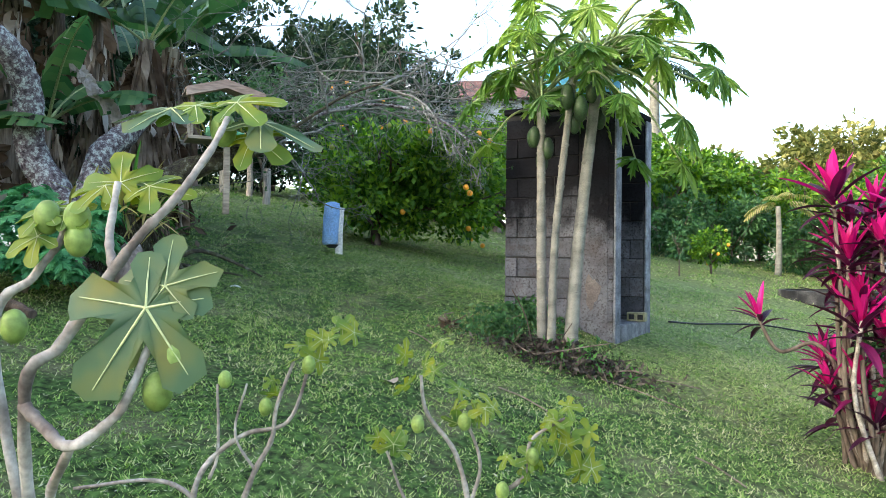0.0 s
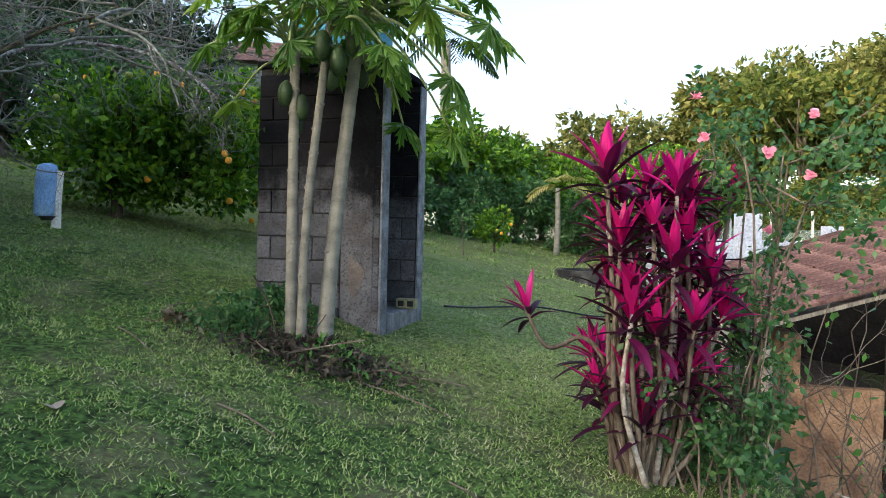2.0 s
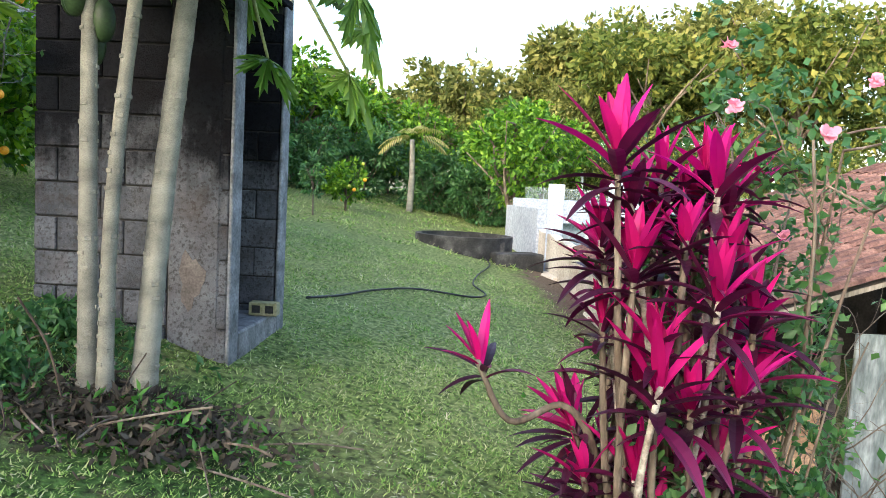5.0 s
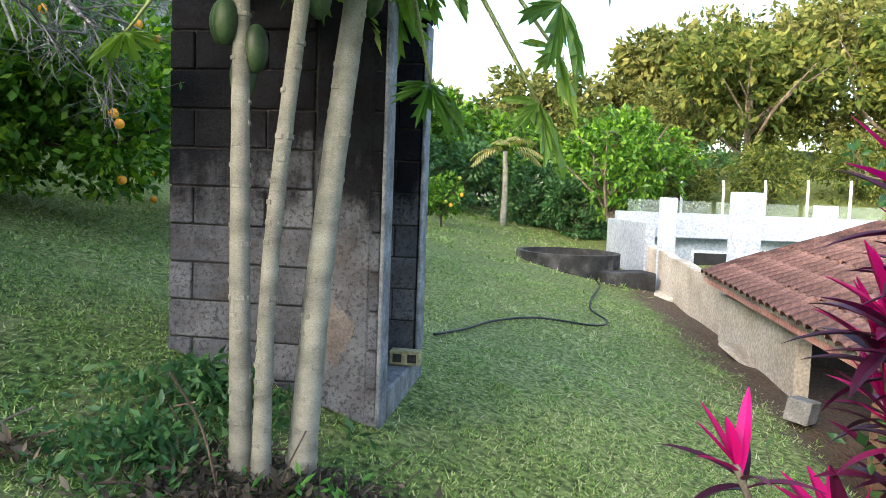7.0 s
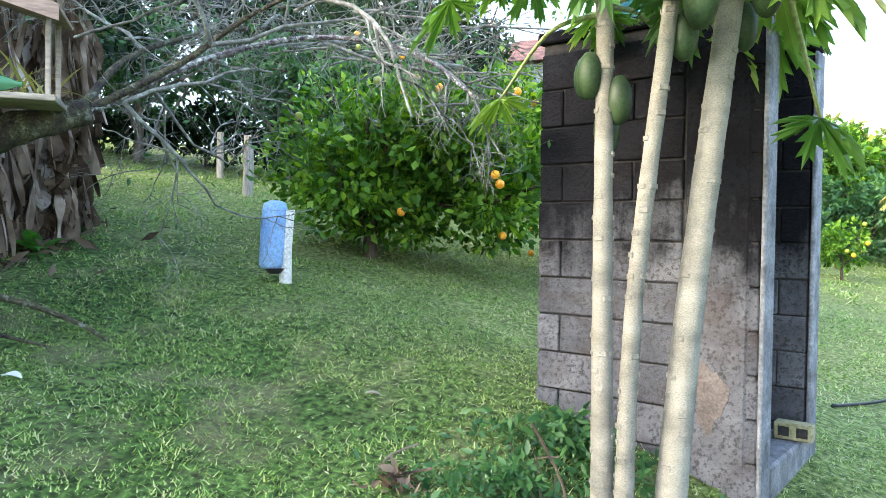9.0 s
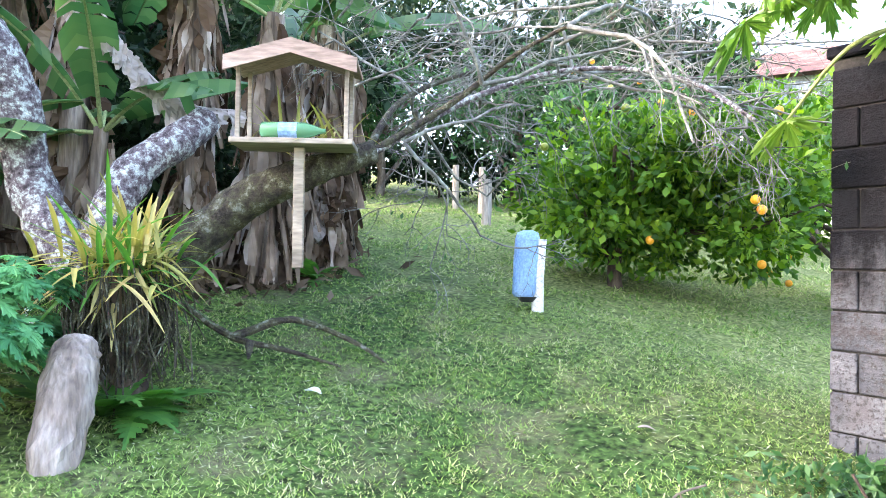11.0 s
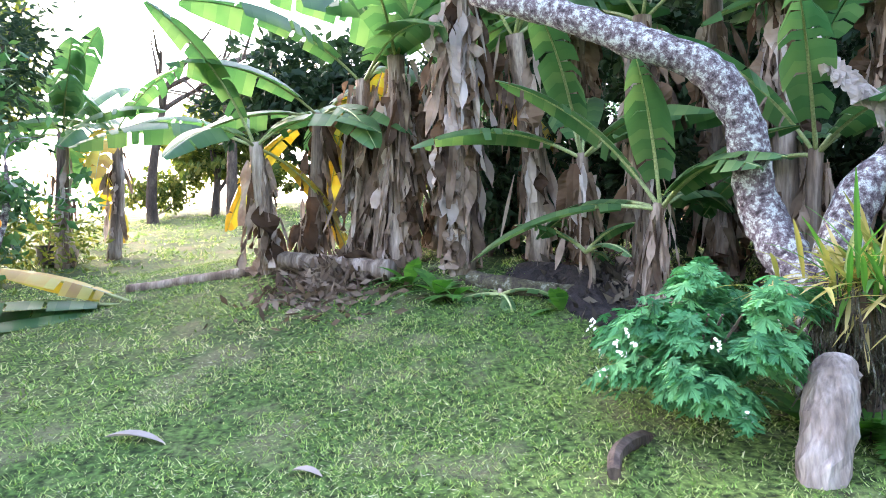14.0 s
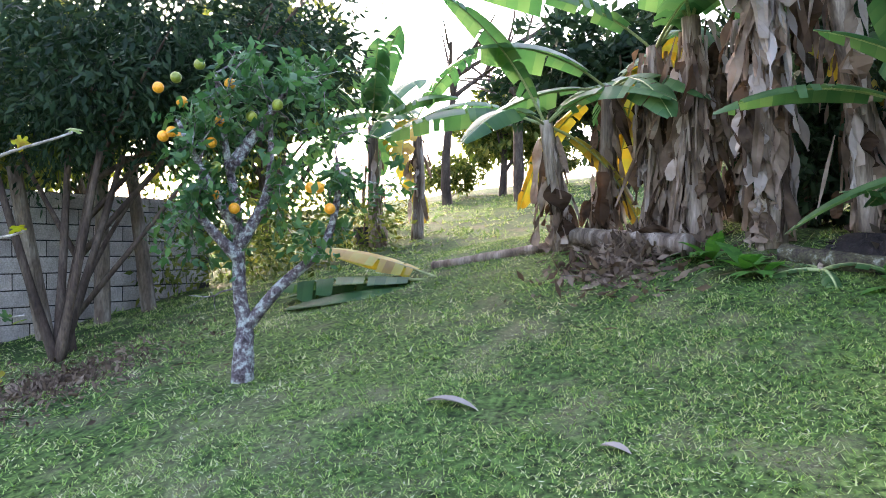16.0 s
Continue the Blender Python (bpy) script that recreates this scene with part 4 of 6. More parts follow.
papaya((1.12, 7.03, 0.42), (1.09, 7.17, 1.4), (1.07, 7.28, 2.75), 0.046, 0.034, 22, 4, "papaya tree with a pale trunk and hanging green fruit", 0.7, drop=0.38)
papaya((1.19, 7.0, 0.45), (1.22, 6.96, 1.5), (1.36, 6.85, 2.85), 0.036, 0.027, 20, 3, "thin papaya tree with a pale ringed trunk", 0.65, drop=0.22)
papaya((1.34, 7.08, 0.4), (1.42, 7.08, 1.5), (1.57, 7.0, 2.95), 0.06, 0.042, 30, 3, "tall papaya tree with a thick pale ringed trunk", 0.85,
       ((1.9, 7.4, 2.2), (2.23, 6.87, 2.08), (2.2, 6.6, 2.4), (2.43, 6.5, 2.75), (2.6, 7.2, 2.9), (0.6, 7.1, 2.9), (2.3, 6.9, 2.3), (2.0, 6.5, 2.85)))


# heap of cuttings at the foot
def heap(name, centre, rx, ry, h, count, leafmat, label, sticks=14, size=0.12):
    z = float(ground_z(centre[0], centre[1]))
    t = thing(name, (centre[0], centre[1], z), label, "plant debris")
    a, r = rng.uniform(0, 6.28, count), np.abs(rng.normal(0, 0.5, count))
    x, y = r * np.cos(a) * rx, r * np.sin(a) * ry
    zz = ground_z(x + centre[0], y + centre[1]) - z + rng.uniform(0, 1, count) * h * np.exp(-2 * r**2) + 0.01
    tagged(part("cut_foliage", leaves("cut_leaves", np.stack([x, y, zz], 1), size, 0.4, 0.35), leafmat, t), kind="stuff")
    for k in range(sticks):
        a, r = rng.uniform(0, 6.28), rng.uniform(0, 0.8)
        p = np.array((r * math.cos(a) * rx, r * math.sin(a) * ry, 0))
        p[2] = float(ground_z(p[0] + centre[0], p[1] + centre[1])) - z + rng.uniform(0.01, 0.015 + h * 0.8)
        d = unit(rng.normal(size=3) * np.array((1, 1, 0.25)))
        L = rng.uniform(0.2, 0.55)
        q = p + d * L
        q[2] = max(float(ground_z(q[0] + centre[0], q[1] + centre[1])) - z + 0.01, q[2])
        part("stick", tube(curve([p, (p + q) / 2 + rng.normal(size=3) * 0.03, q], 4), rng.uniform(0.003, 0.006), 5), M["bark_dark"] if k % 3 else M["bark"], t)


heap("cuttings_heap", (1.3, 6.9), 0.75, 0.42, 0.13, 3200, M["dark_litter"], "heap of dry cuttings round the papaya trunks", 30, 0.065)
heap("weed_clump", (1.35, 6.85), 0.6, 0.36, 0.16, 520, M["fern"], "fresh weeds growing through the cuttings", 2, 0.06)
heap("weed_clump", (0.75, 7.1), 0.6, 0.35, 0.18, 800, M["rose_leaf"], "low green weeds among the cuttings", 3, 0.06)
heap("weed_clump", (0.95, 7.6), 0.6, 0.3, 0.22, 900, M["rose_leaf"], "low green weeds at the tower foot", 4, 0.07)

# ---- cordyline clump ----

def rosette(at, d, size, n, young, old):
    """Leaves of one cordyline head: bright young ones inside, dark old ones below."""
    d = unit(np.asarray(d, float))
    for k in range(n):
        t = k / n
        a = k * 2.399 + rng.uniform(-0.2, 0.2)
        el = 1.45 - 1.5 * t + rng.uniform(-0.15, 0.15)
        s = unit(np.cross(d, (0.3, 0.9, 0.1)))
        w = np.cross(d, s)
        dd = d * math.sin(el) + (s * math.cos(a) + w * math.sin(a)) * math.cos(el)
        strap(np.asarray(at) - d * 0.16 * t * size / 0.35, dd, size * rng.uniform(0.8, 1.15) * (0.75 + 0.35 * math.sin(3 * t)), 0.07 * size / 0.35 * rng.uniform(0.75, 1.15), 0.1 + 0.85 * t, 6, 0.45, 0, young if t < 0.36 + rng.uniform(-0.12, 0.12) else old)


def cordyline(base, head, size, n, label, via=None):
    b = np.array((base[0], base[1], float(ground_z(base[0], base[1])) - 0.04))
    t = thing("cordyline", tuple(b), label, "plant", "cordylines by the path")
    hd = np.array(head) - b
    mids = [hd * 0.5 + rng.normal(size=3) * 0.05] if via is None else list(np.atleast_2d(via) - b)
    c = curve([(0, 0, 0), *mids, hd], 8)
    part("stem", tube(c, np.linspace(0.019, 0.012, len(c)), 7, rough=0.12), M["fig_bark"] if rng.uniform() < 0.3 else M["bark"], t, "pale ringed cane", soft=True)
    young, old = Geo(), Geo()
    rosette(hd, c[-1] - c[-3], size, n, young, old)
    part("young_foliage", young, M["magenta"], t, "bright magenta leaves")
    part("old_foliage", old, M["maroon"], t, "dark maroon leaves")


CX, CY = 3.4, 5.9
for i in range(44):
    f_ = i / 43
    a = i * 2.4
    r_ = (0.1 + 0.3 * math.sin(math.pi * (0.1 + 0.65 * f_))) * math.sqrt(rng.uniform(0.1, 1))
    h = (CX + r_ * math.cos(a) * 1.1, CY + r_ * math.sin(a), 1.72 - 1.45 * f_ + rng.uniform(-0.07, 0.07))
    cordyline((CX - 0.06 + (h[0] - CX) * 0.25 + rng.uniform(-0.06, 0.06), CY - 0.05 + (h[1] - CY) * 0.3 + rng.uniform(-0.05, 0.05)), h, rng.uniform(0.22, 0.33), int(rng.integers(13, 21)), "magenta and maroon leaved cordyline on a bare pale cane")
cordyline((3.25, 5.8), (3.02, 5.77, 1.74), 0.33, 18, "tallest cordyline of the clump, magenta above maroon leaves", (3.1, 5.78, 0.9))
cordyline((3.3, 5.7), (3.12, 5.55, 0.93), 0.32, 15, "leaning cordyline with a large bright magenta head", (3.1, 5.6, 0.45))
cordyline((3.6, 5.95), (3.98, 6.15, 1.68), 0.24, 12, "thin outlying cordyline cane with a small magenta head", (3.8, 6.05, 0.9))
cordyline((3.15, 5.9), (2.62, 6.03, 0.92), 0.23, 11, "magenta cordyline head on a drooping side cane", ((3.12, 5.92, 0.5), (2.98, 5.96, 0.74), (2.76, 6.0, 0.68)))

# ---- rose bush and bramble ----
rb = thing("rose_bush", (3.95, 6.1, float(ground_z(3.95, 6.1)) - 0.04), "tall leafy rose bush with pale pink flowers", "bush")
g, tips = Geo(), []
for k in range(11):
    a = rng.uniform(0, 6.28)
    twigs((rng.uniform(-0.15, 0.15), rng.uniform(-0.15, 0.15), 0), (math.cos(a) * 0.16, math.sin(a) * 0.16, 1), rng.uniform(1.5, 2.2), 0.013, 2, g, 0.16, 4, 0.1, tips, 0.42)
tagged(part("cane_thicket", g, M["bark"], rb, soft=True), kind="stuff")
tips = np.array(tips)
sel = tips[rng.integers(0, len(tips), 2000)] + rng.normal(size=(2000, 3)) * 0.035
p_, d_ = clumps([(0.1, 0.0, 1.95, 0.5, 0.45, 0.45), (0.55, -0.35, 1.75, 0.5, 0.45, 0.5), (-0.1, 0.1, 2.3, 0.35, 0.35, 0.3), (0.75, -0.1, 2.1, 0.4, 0.4, 0.4)], 950, 0.2)
sel = np.vstack([sel, p_])
part("foliage", leaves("foliage", sel, 0.055, 0.2, 0.6), M["rose_leaf"], rb)
for k in range(9):
    p = np.array([(-0.3, -0.1, 2.4), (-0.25, -0.1, 2.15), (-0.25, 0.1, 1.7), (0.05, -0.3, 2.05), (0.2, -0.5, 1.9), (-0.35, -0.3, 0.75), (-0.3, 0, 1.95), (0.4, -0.2, 2.3), (0.35, 0.2, 1.6)][k])
    pg = Geo()
    for j in range(11):
        lobed(p + rng.normal(size=3) * 0.008, unit(rng.normal(size=3)), unit(rng.normal(size=3) * 0.5 + np.array((-0.3, -0.7, 0.5))), rng.uniform(0.022, 0.038), 3, 0.7, pg, -0.4)
    part("flower", pg, M["petal_pink"], rb, "pale pink bloom")
lr = thing("shrub", (3.8, 5.75, float(ground_z(3.8, 5.75)) - 0.03), "low tangled green shrub on the bank", "bush")
g, tips = Geo(), []
for k in range(12):
    a = rng.uniform(0, 6.28)
    twigs((rng.uniform(-0.25, 0.25), rng.uniform(-0.25, 0.25), 0), (math.cos(a) * 0.35, math.sin(a) * 0.35, 1), rng.uniform(0.6, 1.1), 0.009, 2, g, 0.25, 3, 0.1, tips, 0.5)
tagged(part("stem_thicket", g, M["bark"], lr, soft=True), kind="stuff")
tips = np.array(tips)
sel = tips[rng.integers(0, len(tips), 2200)] + rng.normal(size=(2200, 3)) * 0.04
part("foliage", leaves("foliage", sel, 0.052, 0.2, 0.6), M["rose_leaf"], lr)
brm = thing("bramble", (5.0, 6.6, float(ground_z(5.0, 6.6)) - 0.03), "bare tangled brown vine with few leaves", "vine")
g, tips = Geo(), []
for k in range(24):
    twigs((rng.uniform(-0.4, 0.9), rng.uniform(-0.9, 0.7), 0), (rng.uniform(-0.5, 0.6), rng.uniform(-0.4, 0.5), 1), rng.uniform(1.2, 2.2), 0.008, 3, g, 0.4, 3, 0.3, tips, 0.75)
part("stem_thicket", g, M["bark"], brm, soft=True)
tips = np.array(tips)
sel = tips[rng.integers(0, len(tips), 130)]
part("foliage", leaves("foliage", sel, 0.07, 0.3, 0.55), M["fern"], brm)
un = thing("bank_plants", (5.2, 6.3, float(ground_z(5.2, 6.3))), "low green and dry plants under the shed bank", "plants", kind="stuff")
p = np.stack([rng.normal(0, 0.5, 700), rng.normal(0, 0.7, 700), np.abs(rng.normal(0, 0.15, 700))], 1)
p[:, 2] += ground_z(p[:, 0] + 5.2, p[:, 1] + 6.3) - float(ground_z(5.2, 6.3))
part("foliage", leaves("foliage", p, 0.12, 0.1, 0.4), M["rose_leaf"], un)
lt = thing("citrus_branch", (4.6, 4.6, float(ground_z(4.6, 4.6)) - 0.03), "slender pale branches with few fresh leaves", "shrub")
g, bl = Geo(), Geo()
for pts_ in (((0, 0, 0), (0.1, 0.1, 0.8), (-0.3, 0.2, 1.25), (-0.75, 0.25, 1.42)), ((0.1, 0.1, 0.8), (-0.25, -0.05, 1.05), (-0.7, 0.05, 1.25)), ((0, 0, 0), (0.25, 0.2, 1.0), (0.1, 0.3, 1.7))):
    c = curve(pts_, 6)
    tube(c, np.linspace(0.014, 0.005, len(c)), 6, g)
    for k in range(14):
        p = c[rng.integers(len(c) // 3, len(c))]
        strap(p, rng.normal(size=3), 0.09, 0.045, 0.3, 4, 0.3, 0, bl)
part("branchwork", g, M["fig_bark"], lt, soft=True)
part("foliage", bl, M["fig_leaf"], lt)


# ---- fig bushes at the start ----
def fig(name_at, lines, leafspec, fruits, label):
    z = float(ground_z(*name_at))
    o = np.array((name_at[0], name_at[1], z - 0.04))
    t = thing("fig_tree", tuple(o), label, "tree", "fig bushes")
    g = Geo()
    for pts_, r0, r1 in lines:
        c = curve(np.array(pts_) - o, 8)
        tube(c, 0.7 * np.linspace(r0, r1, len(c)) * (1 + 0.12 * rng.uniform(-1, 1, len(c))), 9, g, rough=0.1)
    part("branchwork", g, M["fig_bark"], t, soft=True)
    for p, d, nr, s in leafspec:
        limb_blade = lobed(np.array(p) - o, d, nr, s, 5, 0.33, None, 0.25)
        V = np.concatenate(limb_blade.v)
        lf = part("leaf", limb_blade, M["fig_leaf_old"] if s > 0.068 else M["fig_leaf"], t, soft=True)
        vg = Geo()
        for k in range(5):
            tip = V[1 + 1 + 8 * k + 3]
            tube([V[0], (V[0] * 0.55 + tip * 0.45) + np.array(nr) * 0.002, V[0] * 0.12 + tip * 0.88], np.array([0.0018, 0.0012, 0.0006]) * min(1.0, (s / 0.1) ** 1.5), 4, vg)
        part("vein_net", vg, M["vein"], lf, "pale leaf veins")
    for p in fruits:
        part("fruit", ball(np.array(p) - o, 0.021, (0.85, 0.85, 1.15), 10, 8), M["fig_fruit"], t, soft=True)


CAMWARD = np.array((0.3, -0.8, 0.35))


def fresh(p, n, s=0.08, spread=0.06):
    return [(np.array(p) + rng.normal(size=3) * spread * 0.5, unit(rng.normal(size=3) + np.array((0, 0, 0.2))), unit(rng.normal(size=3) * 0.6 + CAMWARD * 0.7), s * rng.uniform(0.6, 1.1)) for _ in range(n)]


def blade(p, d, nr, s):
    return (np.array(p), np.array(d, float), np.array(nr, float), s)


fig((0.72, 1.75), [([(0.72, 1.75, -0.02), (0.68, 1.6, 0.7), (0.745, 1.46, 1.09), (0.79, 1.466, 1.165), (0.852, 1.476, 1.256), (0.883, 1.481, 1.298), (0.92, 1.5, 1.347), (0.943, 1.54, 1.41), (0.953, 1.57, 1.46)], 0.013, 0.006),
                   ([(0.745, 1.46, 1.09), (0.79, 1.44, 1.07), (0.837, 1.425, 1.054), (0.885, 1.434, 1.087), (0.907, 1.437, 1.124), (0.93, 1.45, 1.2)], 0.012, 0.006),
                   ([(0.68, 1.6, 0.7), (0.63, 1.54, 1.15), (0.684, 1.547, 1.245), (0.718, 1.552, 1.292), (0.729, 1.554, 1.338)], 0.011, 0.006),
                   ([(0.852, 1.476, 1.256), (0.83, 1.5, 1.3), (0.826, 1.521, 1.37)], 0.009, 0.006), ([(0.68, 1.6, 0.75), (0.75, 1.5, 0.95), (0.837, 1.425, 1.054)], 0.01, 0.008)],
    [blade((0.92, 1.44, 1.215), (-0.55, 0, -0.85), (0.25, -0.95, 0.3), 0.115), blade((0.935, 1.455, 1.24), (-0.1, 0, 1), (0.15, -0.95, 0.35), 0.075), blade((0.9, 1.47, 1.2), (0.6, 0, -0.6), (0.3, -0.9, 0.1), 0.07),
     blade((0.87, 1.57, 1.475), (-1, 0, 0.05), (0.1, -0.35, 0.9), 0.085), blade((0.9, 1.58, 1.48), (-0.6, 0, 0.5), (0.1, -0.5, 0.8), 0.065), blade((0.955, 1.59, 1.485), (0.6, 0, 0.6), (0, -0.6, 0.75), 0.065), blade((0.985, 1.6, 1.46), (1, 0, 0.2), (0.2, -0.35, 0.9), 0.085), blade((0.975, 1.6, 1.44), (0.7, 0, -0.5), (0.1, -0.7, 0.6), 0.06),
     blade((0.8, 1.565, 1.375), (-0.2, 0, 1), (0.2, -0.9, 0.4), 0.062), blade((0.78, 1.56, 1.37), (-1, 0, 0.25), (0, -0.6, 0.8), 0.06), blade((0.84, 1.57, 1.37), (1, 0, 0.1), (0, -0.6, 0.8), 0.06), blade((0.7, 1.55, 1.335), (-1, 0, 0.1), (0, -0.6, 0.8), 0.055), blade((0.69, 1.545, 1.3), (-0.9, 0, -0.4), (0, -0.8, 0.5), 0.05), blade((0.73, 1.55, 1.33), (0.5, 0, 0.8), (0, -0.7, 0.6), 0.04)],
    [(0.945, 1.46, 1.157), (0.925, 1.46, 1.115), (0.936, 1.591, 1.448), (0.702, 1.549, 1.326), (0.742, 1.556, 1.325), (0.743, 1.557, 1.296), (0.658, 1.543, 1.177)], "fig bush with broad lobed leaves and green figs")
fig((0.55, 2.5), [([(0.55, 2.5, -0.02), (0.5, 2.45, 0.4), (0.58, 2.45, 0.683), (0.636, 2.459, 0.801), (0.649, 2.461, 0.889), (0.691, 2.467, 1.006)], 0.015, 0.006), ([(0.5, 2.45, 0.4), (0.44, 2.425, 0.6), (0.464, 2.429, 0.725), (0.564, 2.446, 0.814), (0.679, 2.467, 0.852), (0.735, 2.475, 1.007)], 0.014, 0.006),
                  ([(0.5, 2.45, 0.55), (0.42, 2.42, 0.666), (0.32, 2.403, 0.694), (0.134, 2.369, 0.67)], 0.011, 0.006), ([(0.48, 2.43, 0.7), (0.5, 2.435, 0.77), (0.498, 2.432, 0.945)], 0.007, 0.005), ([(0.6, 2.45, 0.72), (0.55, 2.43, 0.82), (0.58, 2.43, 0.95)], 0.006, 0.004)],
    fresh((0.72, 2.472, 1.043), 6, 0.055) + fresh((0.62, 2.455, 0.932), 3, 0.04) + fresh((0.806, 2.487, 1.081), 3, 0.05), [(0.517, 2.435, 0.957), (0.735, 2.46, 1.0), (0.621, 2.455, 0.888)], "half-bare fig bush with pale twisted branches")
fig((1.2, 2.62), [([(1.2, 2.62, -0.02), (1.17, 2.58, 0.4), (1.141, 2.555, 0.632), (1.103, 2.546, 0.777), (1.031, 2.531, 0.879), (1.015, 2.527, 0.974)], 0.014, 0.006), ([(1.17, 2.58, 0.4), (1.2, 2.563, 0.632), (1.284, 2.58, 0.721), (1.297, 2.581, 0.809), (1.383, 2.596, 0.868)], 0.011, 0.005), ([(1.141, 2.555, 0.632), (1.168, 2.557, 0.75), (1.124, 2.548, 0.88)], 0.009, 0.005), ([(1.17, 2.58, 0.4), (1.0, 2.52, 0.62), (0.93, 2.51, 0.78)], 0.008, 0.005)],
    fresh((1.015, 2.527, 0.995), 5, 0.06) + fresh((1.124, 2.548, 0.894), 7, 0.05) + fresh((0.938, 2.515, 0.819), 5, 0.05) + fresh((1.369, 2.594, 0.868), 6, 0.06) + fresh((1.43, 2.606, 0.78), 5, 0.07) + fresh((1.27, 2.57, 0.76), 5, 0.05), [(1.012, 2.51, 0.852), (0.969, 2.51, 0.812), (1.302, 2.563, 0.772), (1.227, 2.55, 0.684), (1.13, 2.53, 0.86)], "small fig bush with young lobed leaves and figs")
# bare fig limbs beyond the block wall side
z = float(ground_z(-2.6, -0.2))
fb = thing("fig_tree", (-2.6, -0.2, z - 0.04), "nearly bare pale fig bush with few fresh leaves", "tree", "fig bushes")
g, bl = Geo(), Geo()
for pts_ in (((0, 0, 0), (-0.1, 0.1, 0.6), (0.2, 0.45, 0.95), (0.1, 0.62, 1.0)), ((-0.1, 0.1, 0.6), (0.2, 0.3, 1.3), (0.35, 0.85, 1.45)), ((0.0, 0.1, 0.4), (0.3, 0.4, 0.75), (0.4, 0.75, 0.7)), ((0.2, 0.3, 1.3), (0.4, 0.6, 1.75), (0.3, 1.1, 1.95)), ((0.1, 0.2, 0.3), (0.5, 0.4, 0.45), (0.8, 0.45, 0.42))):
    c = curve(pts_, 7)
    tube(c, np.linspace(0.016, 0.006, len(c)), 7, g)
    for k in range(2):
        lobed(c[-1 - 3 * k] + rng.normal(size=3) * 0.02, rng.normal(size=3), rng.normal(size=3) + np.array((1, 0.5, 0.5)), 0.055, 5, 0.5, bl, 0.2)
part("branchwork", g, M["fig_bark"], fb, soft=True)
part("foliage", bl, M["fig_leaf"], fb)


# ---- banana grove ----
def banana_blade(base, d, length, width, mats, parent, torn=0.35, arch=0.9, name="leaf", tip_droop=0.0, label=""):
    """One banana leaf: a stout midrib and two blades, split here and there across."""
    d = unit(np.asarray(d, float))
    n = 13
    s = np.cross(d, (0, 0, 1.0))
    s = unit(s) if np.linalg.norm(s) > 0.05 else np.array((1.0, 0, 0))
    pts, dd, p = [np.asarray(base, float)], d.copy(), np.asarray(base, float)
    for i in range(n + 3):
        dd = unit(dd + np.array((0, 0, -arch / n)))
        p = p + dd * length / n
        pts.append(p)
    pts = np.array(pts)
    rib = tube(pts, np.linspace(0.018, 0.004, len(pts)), 6)
    blade = Geo()
    for side in (1, -1):
        i, prev = 3, None
        sag = rng.uniform(0.05, 0.4)
        for i in range(3, len(pts)):
            t = (i - 3) / (len(pts) - 4)
            w = width * 0.5 * math.sin(math.pi * min(0.985, t * 0.86 + 0.12)) ** 0.6
            u = np.cross(s, unit(pts[min(i + 1, len(pts) - 1)] - pts[i - 1]))
            row = [pts[i], pts[i] + side * s * w * 0.5 + u * w * 0.12, pts[i] + side * s * w - np.array((0, 0, w * sag))]
            if prev is not None:
                a = prev
                if rng.uniform() < torn:
                    sag = rng.uniform(0.0, 0.9)
                    cut = (pts[i] - pts[i - 1]) * 0.25
                    row2 = [row[0], row[1] - cut, row[2] - cut * 1.6]
                    blade.add(np.array(a + row2), [(0, 1, 4, 3), (1, 2, 5, 4)])
                    row = [pts[i], pts[i] + side * s * w * 0.5 + u * w * 0.1, pts[i] + side * s * w - np.array((0, 0, w * sag))]
                else:
                    blade.add(np.array(a + row), [(0, 1, 4, 3), (1, 2, 5, 4)])
            prev = row
    lf = part(name, rib, M["papaya_stalk"], parent, label, soft=True)
    o = part("blade", blade, mats, lf, soft=True)
    return lf


def rags(centre, top, r, count, lmin, lmax, geo, width=0.1):
    """Dead sheaths and leaves that hang round a stem."""
    for k in range(count):
        a = rng.uniform(0, 6.28)
        z = rng.uniform(0, 1)
        p = np.asarray(centre) * (1 - z) + np.asarray(top) * z + np.array((math.cos(a), math.sin(a), 0)) * r * rng.uniform(0.8, 1.25)
        L = rng.uniform(lmin, lmax)
        L = min(L, max(0.12, p[2] - np.asarray(centre)[2]))
        strap(p, (math.cos(a) * 0.12 + rng.normal() * 0.13, math.sin(a) * 0.12 + rng.normal() * 0.13, -1), L, width * rng.uniform(0.3, 1.4), 0.1, 9, rng.uniform(-0.9, 0.9), rng.uniform(-1.5, 1.5), geo, rng.uniform(0.2, 0.6), 0.5)


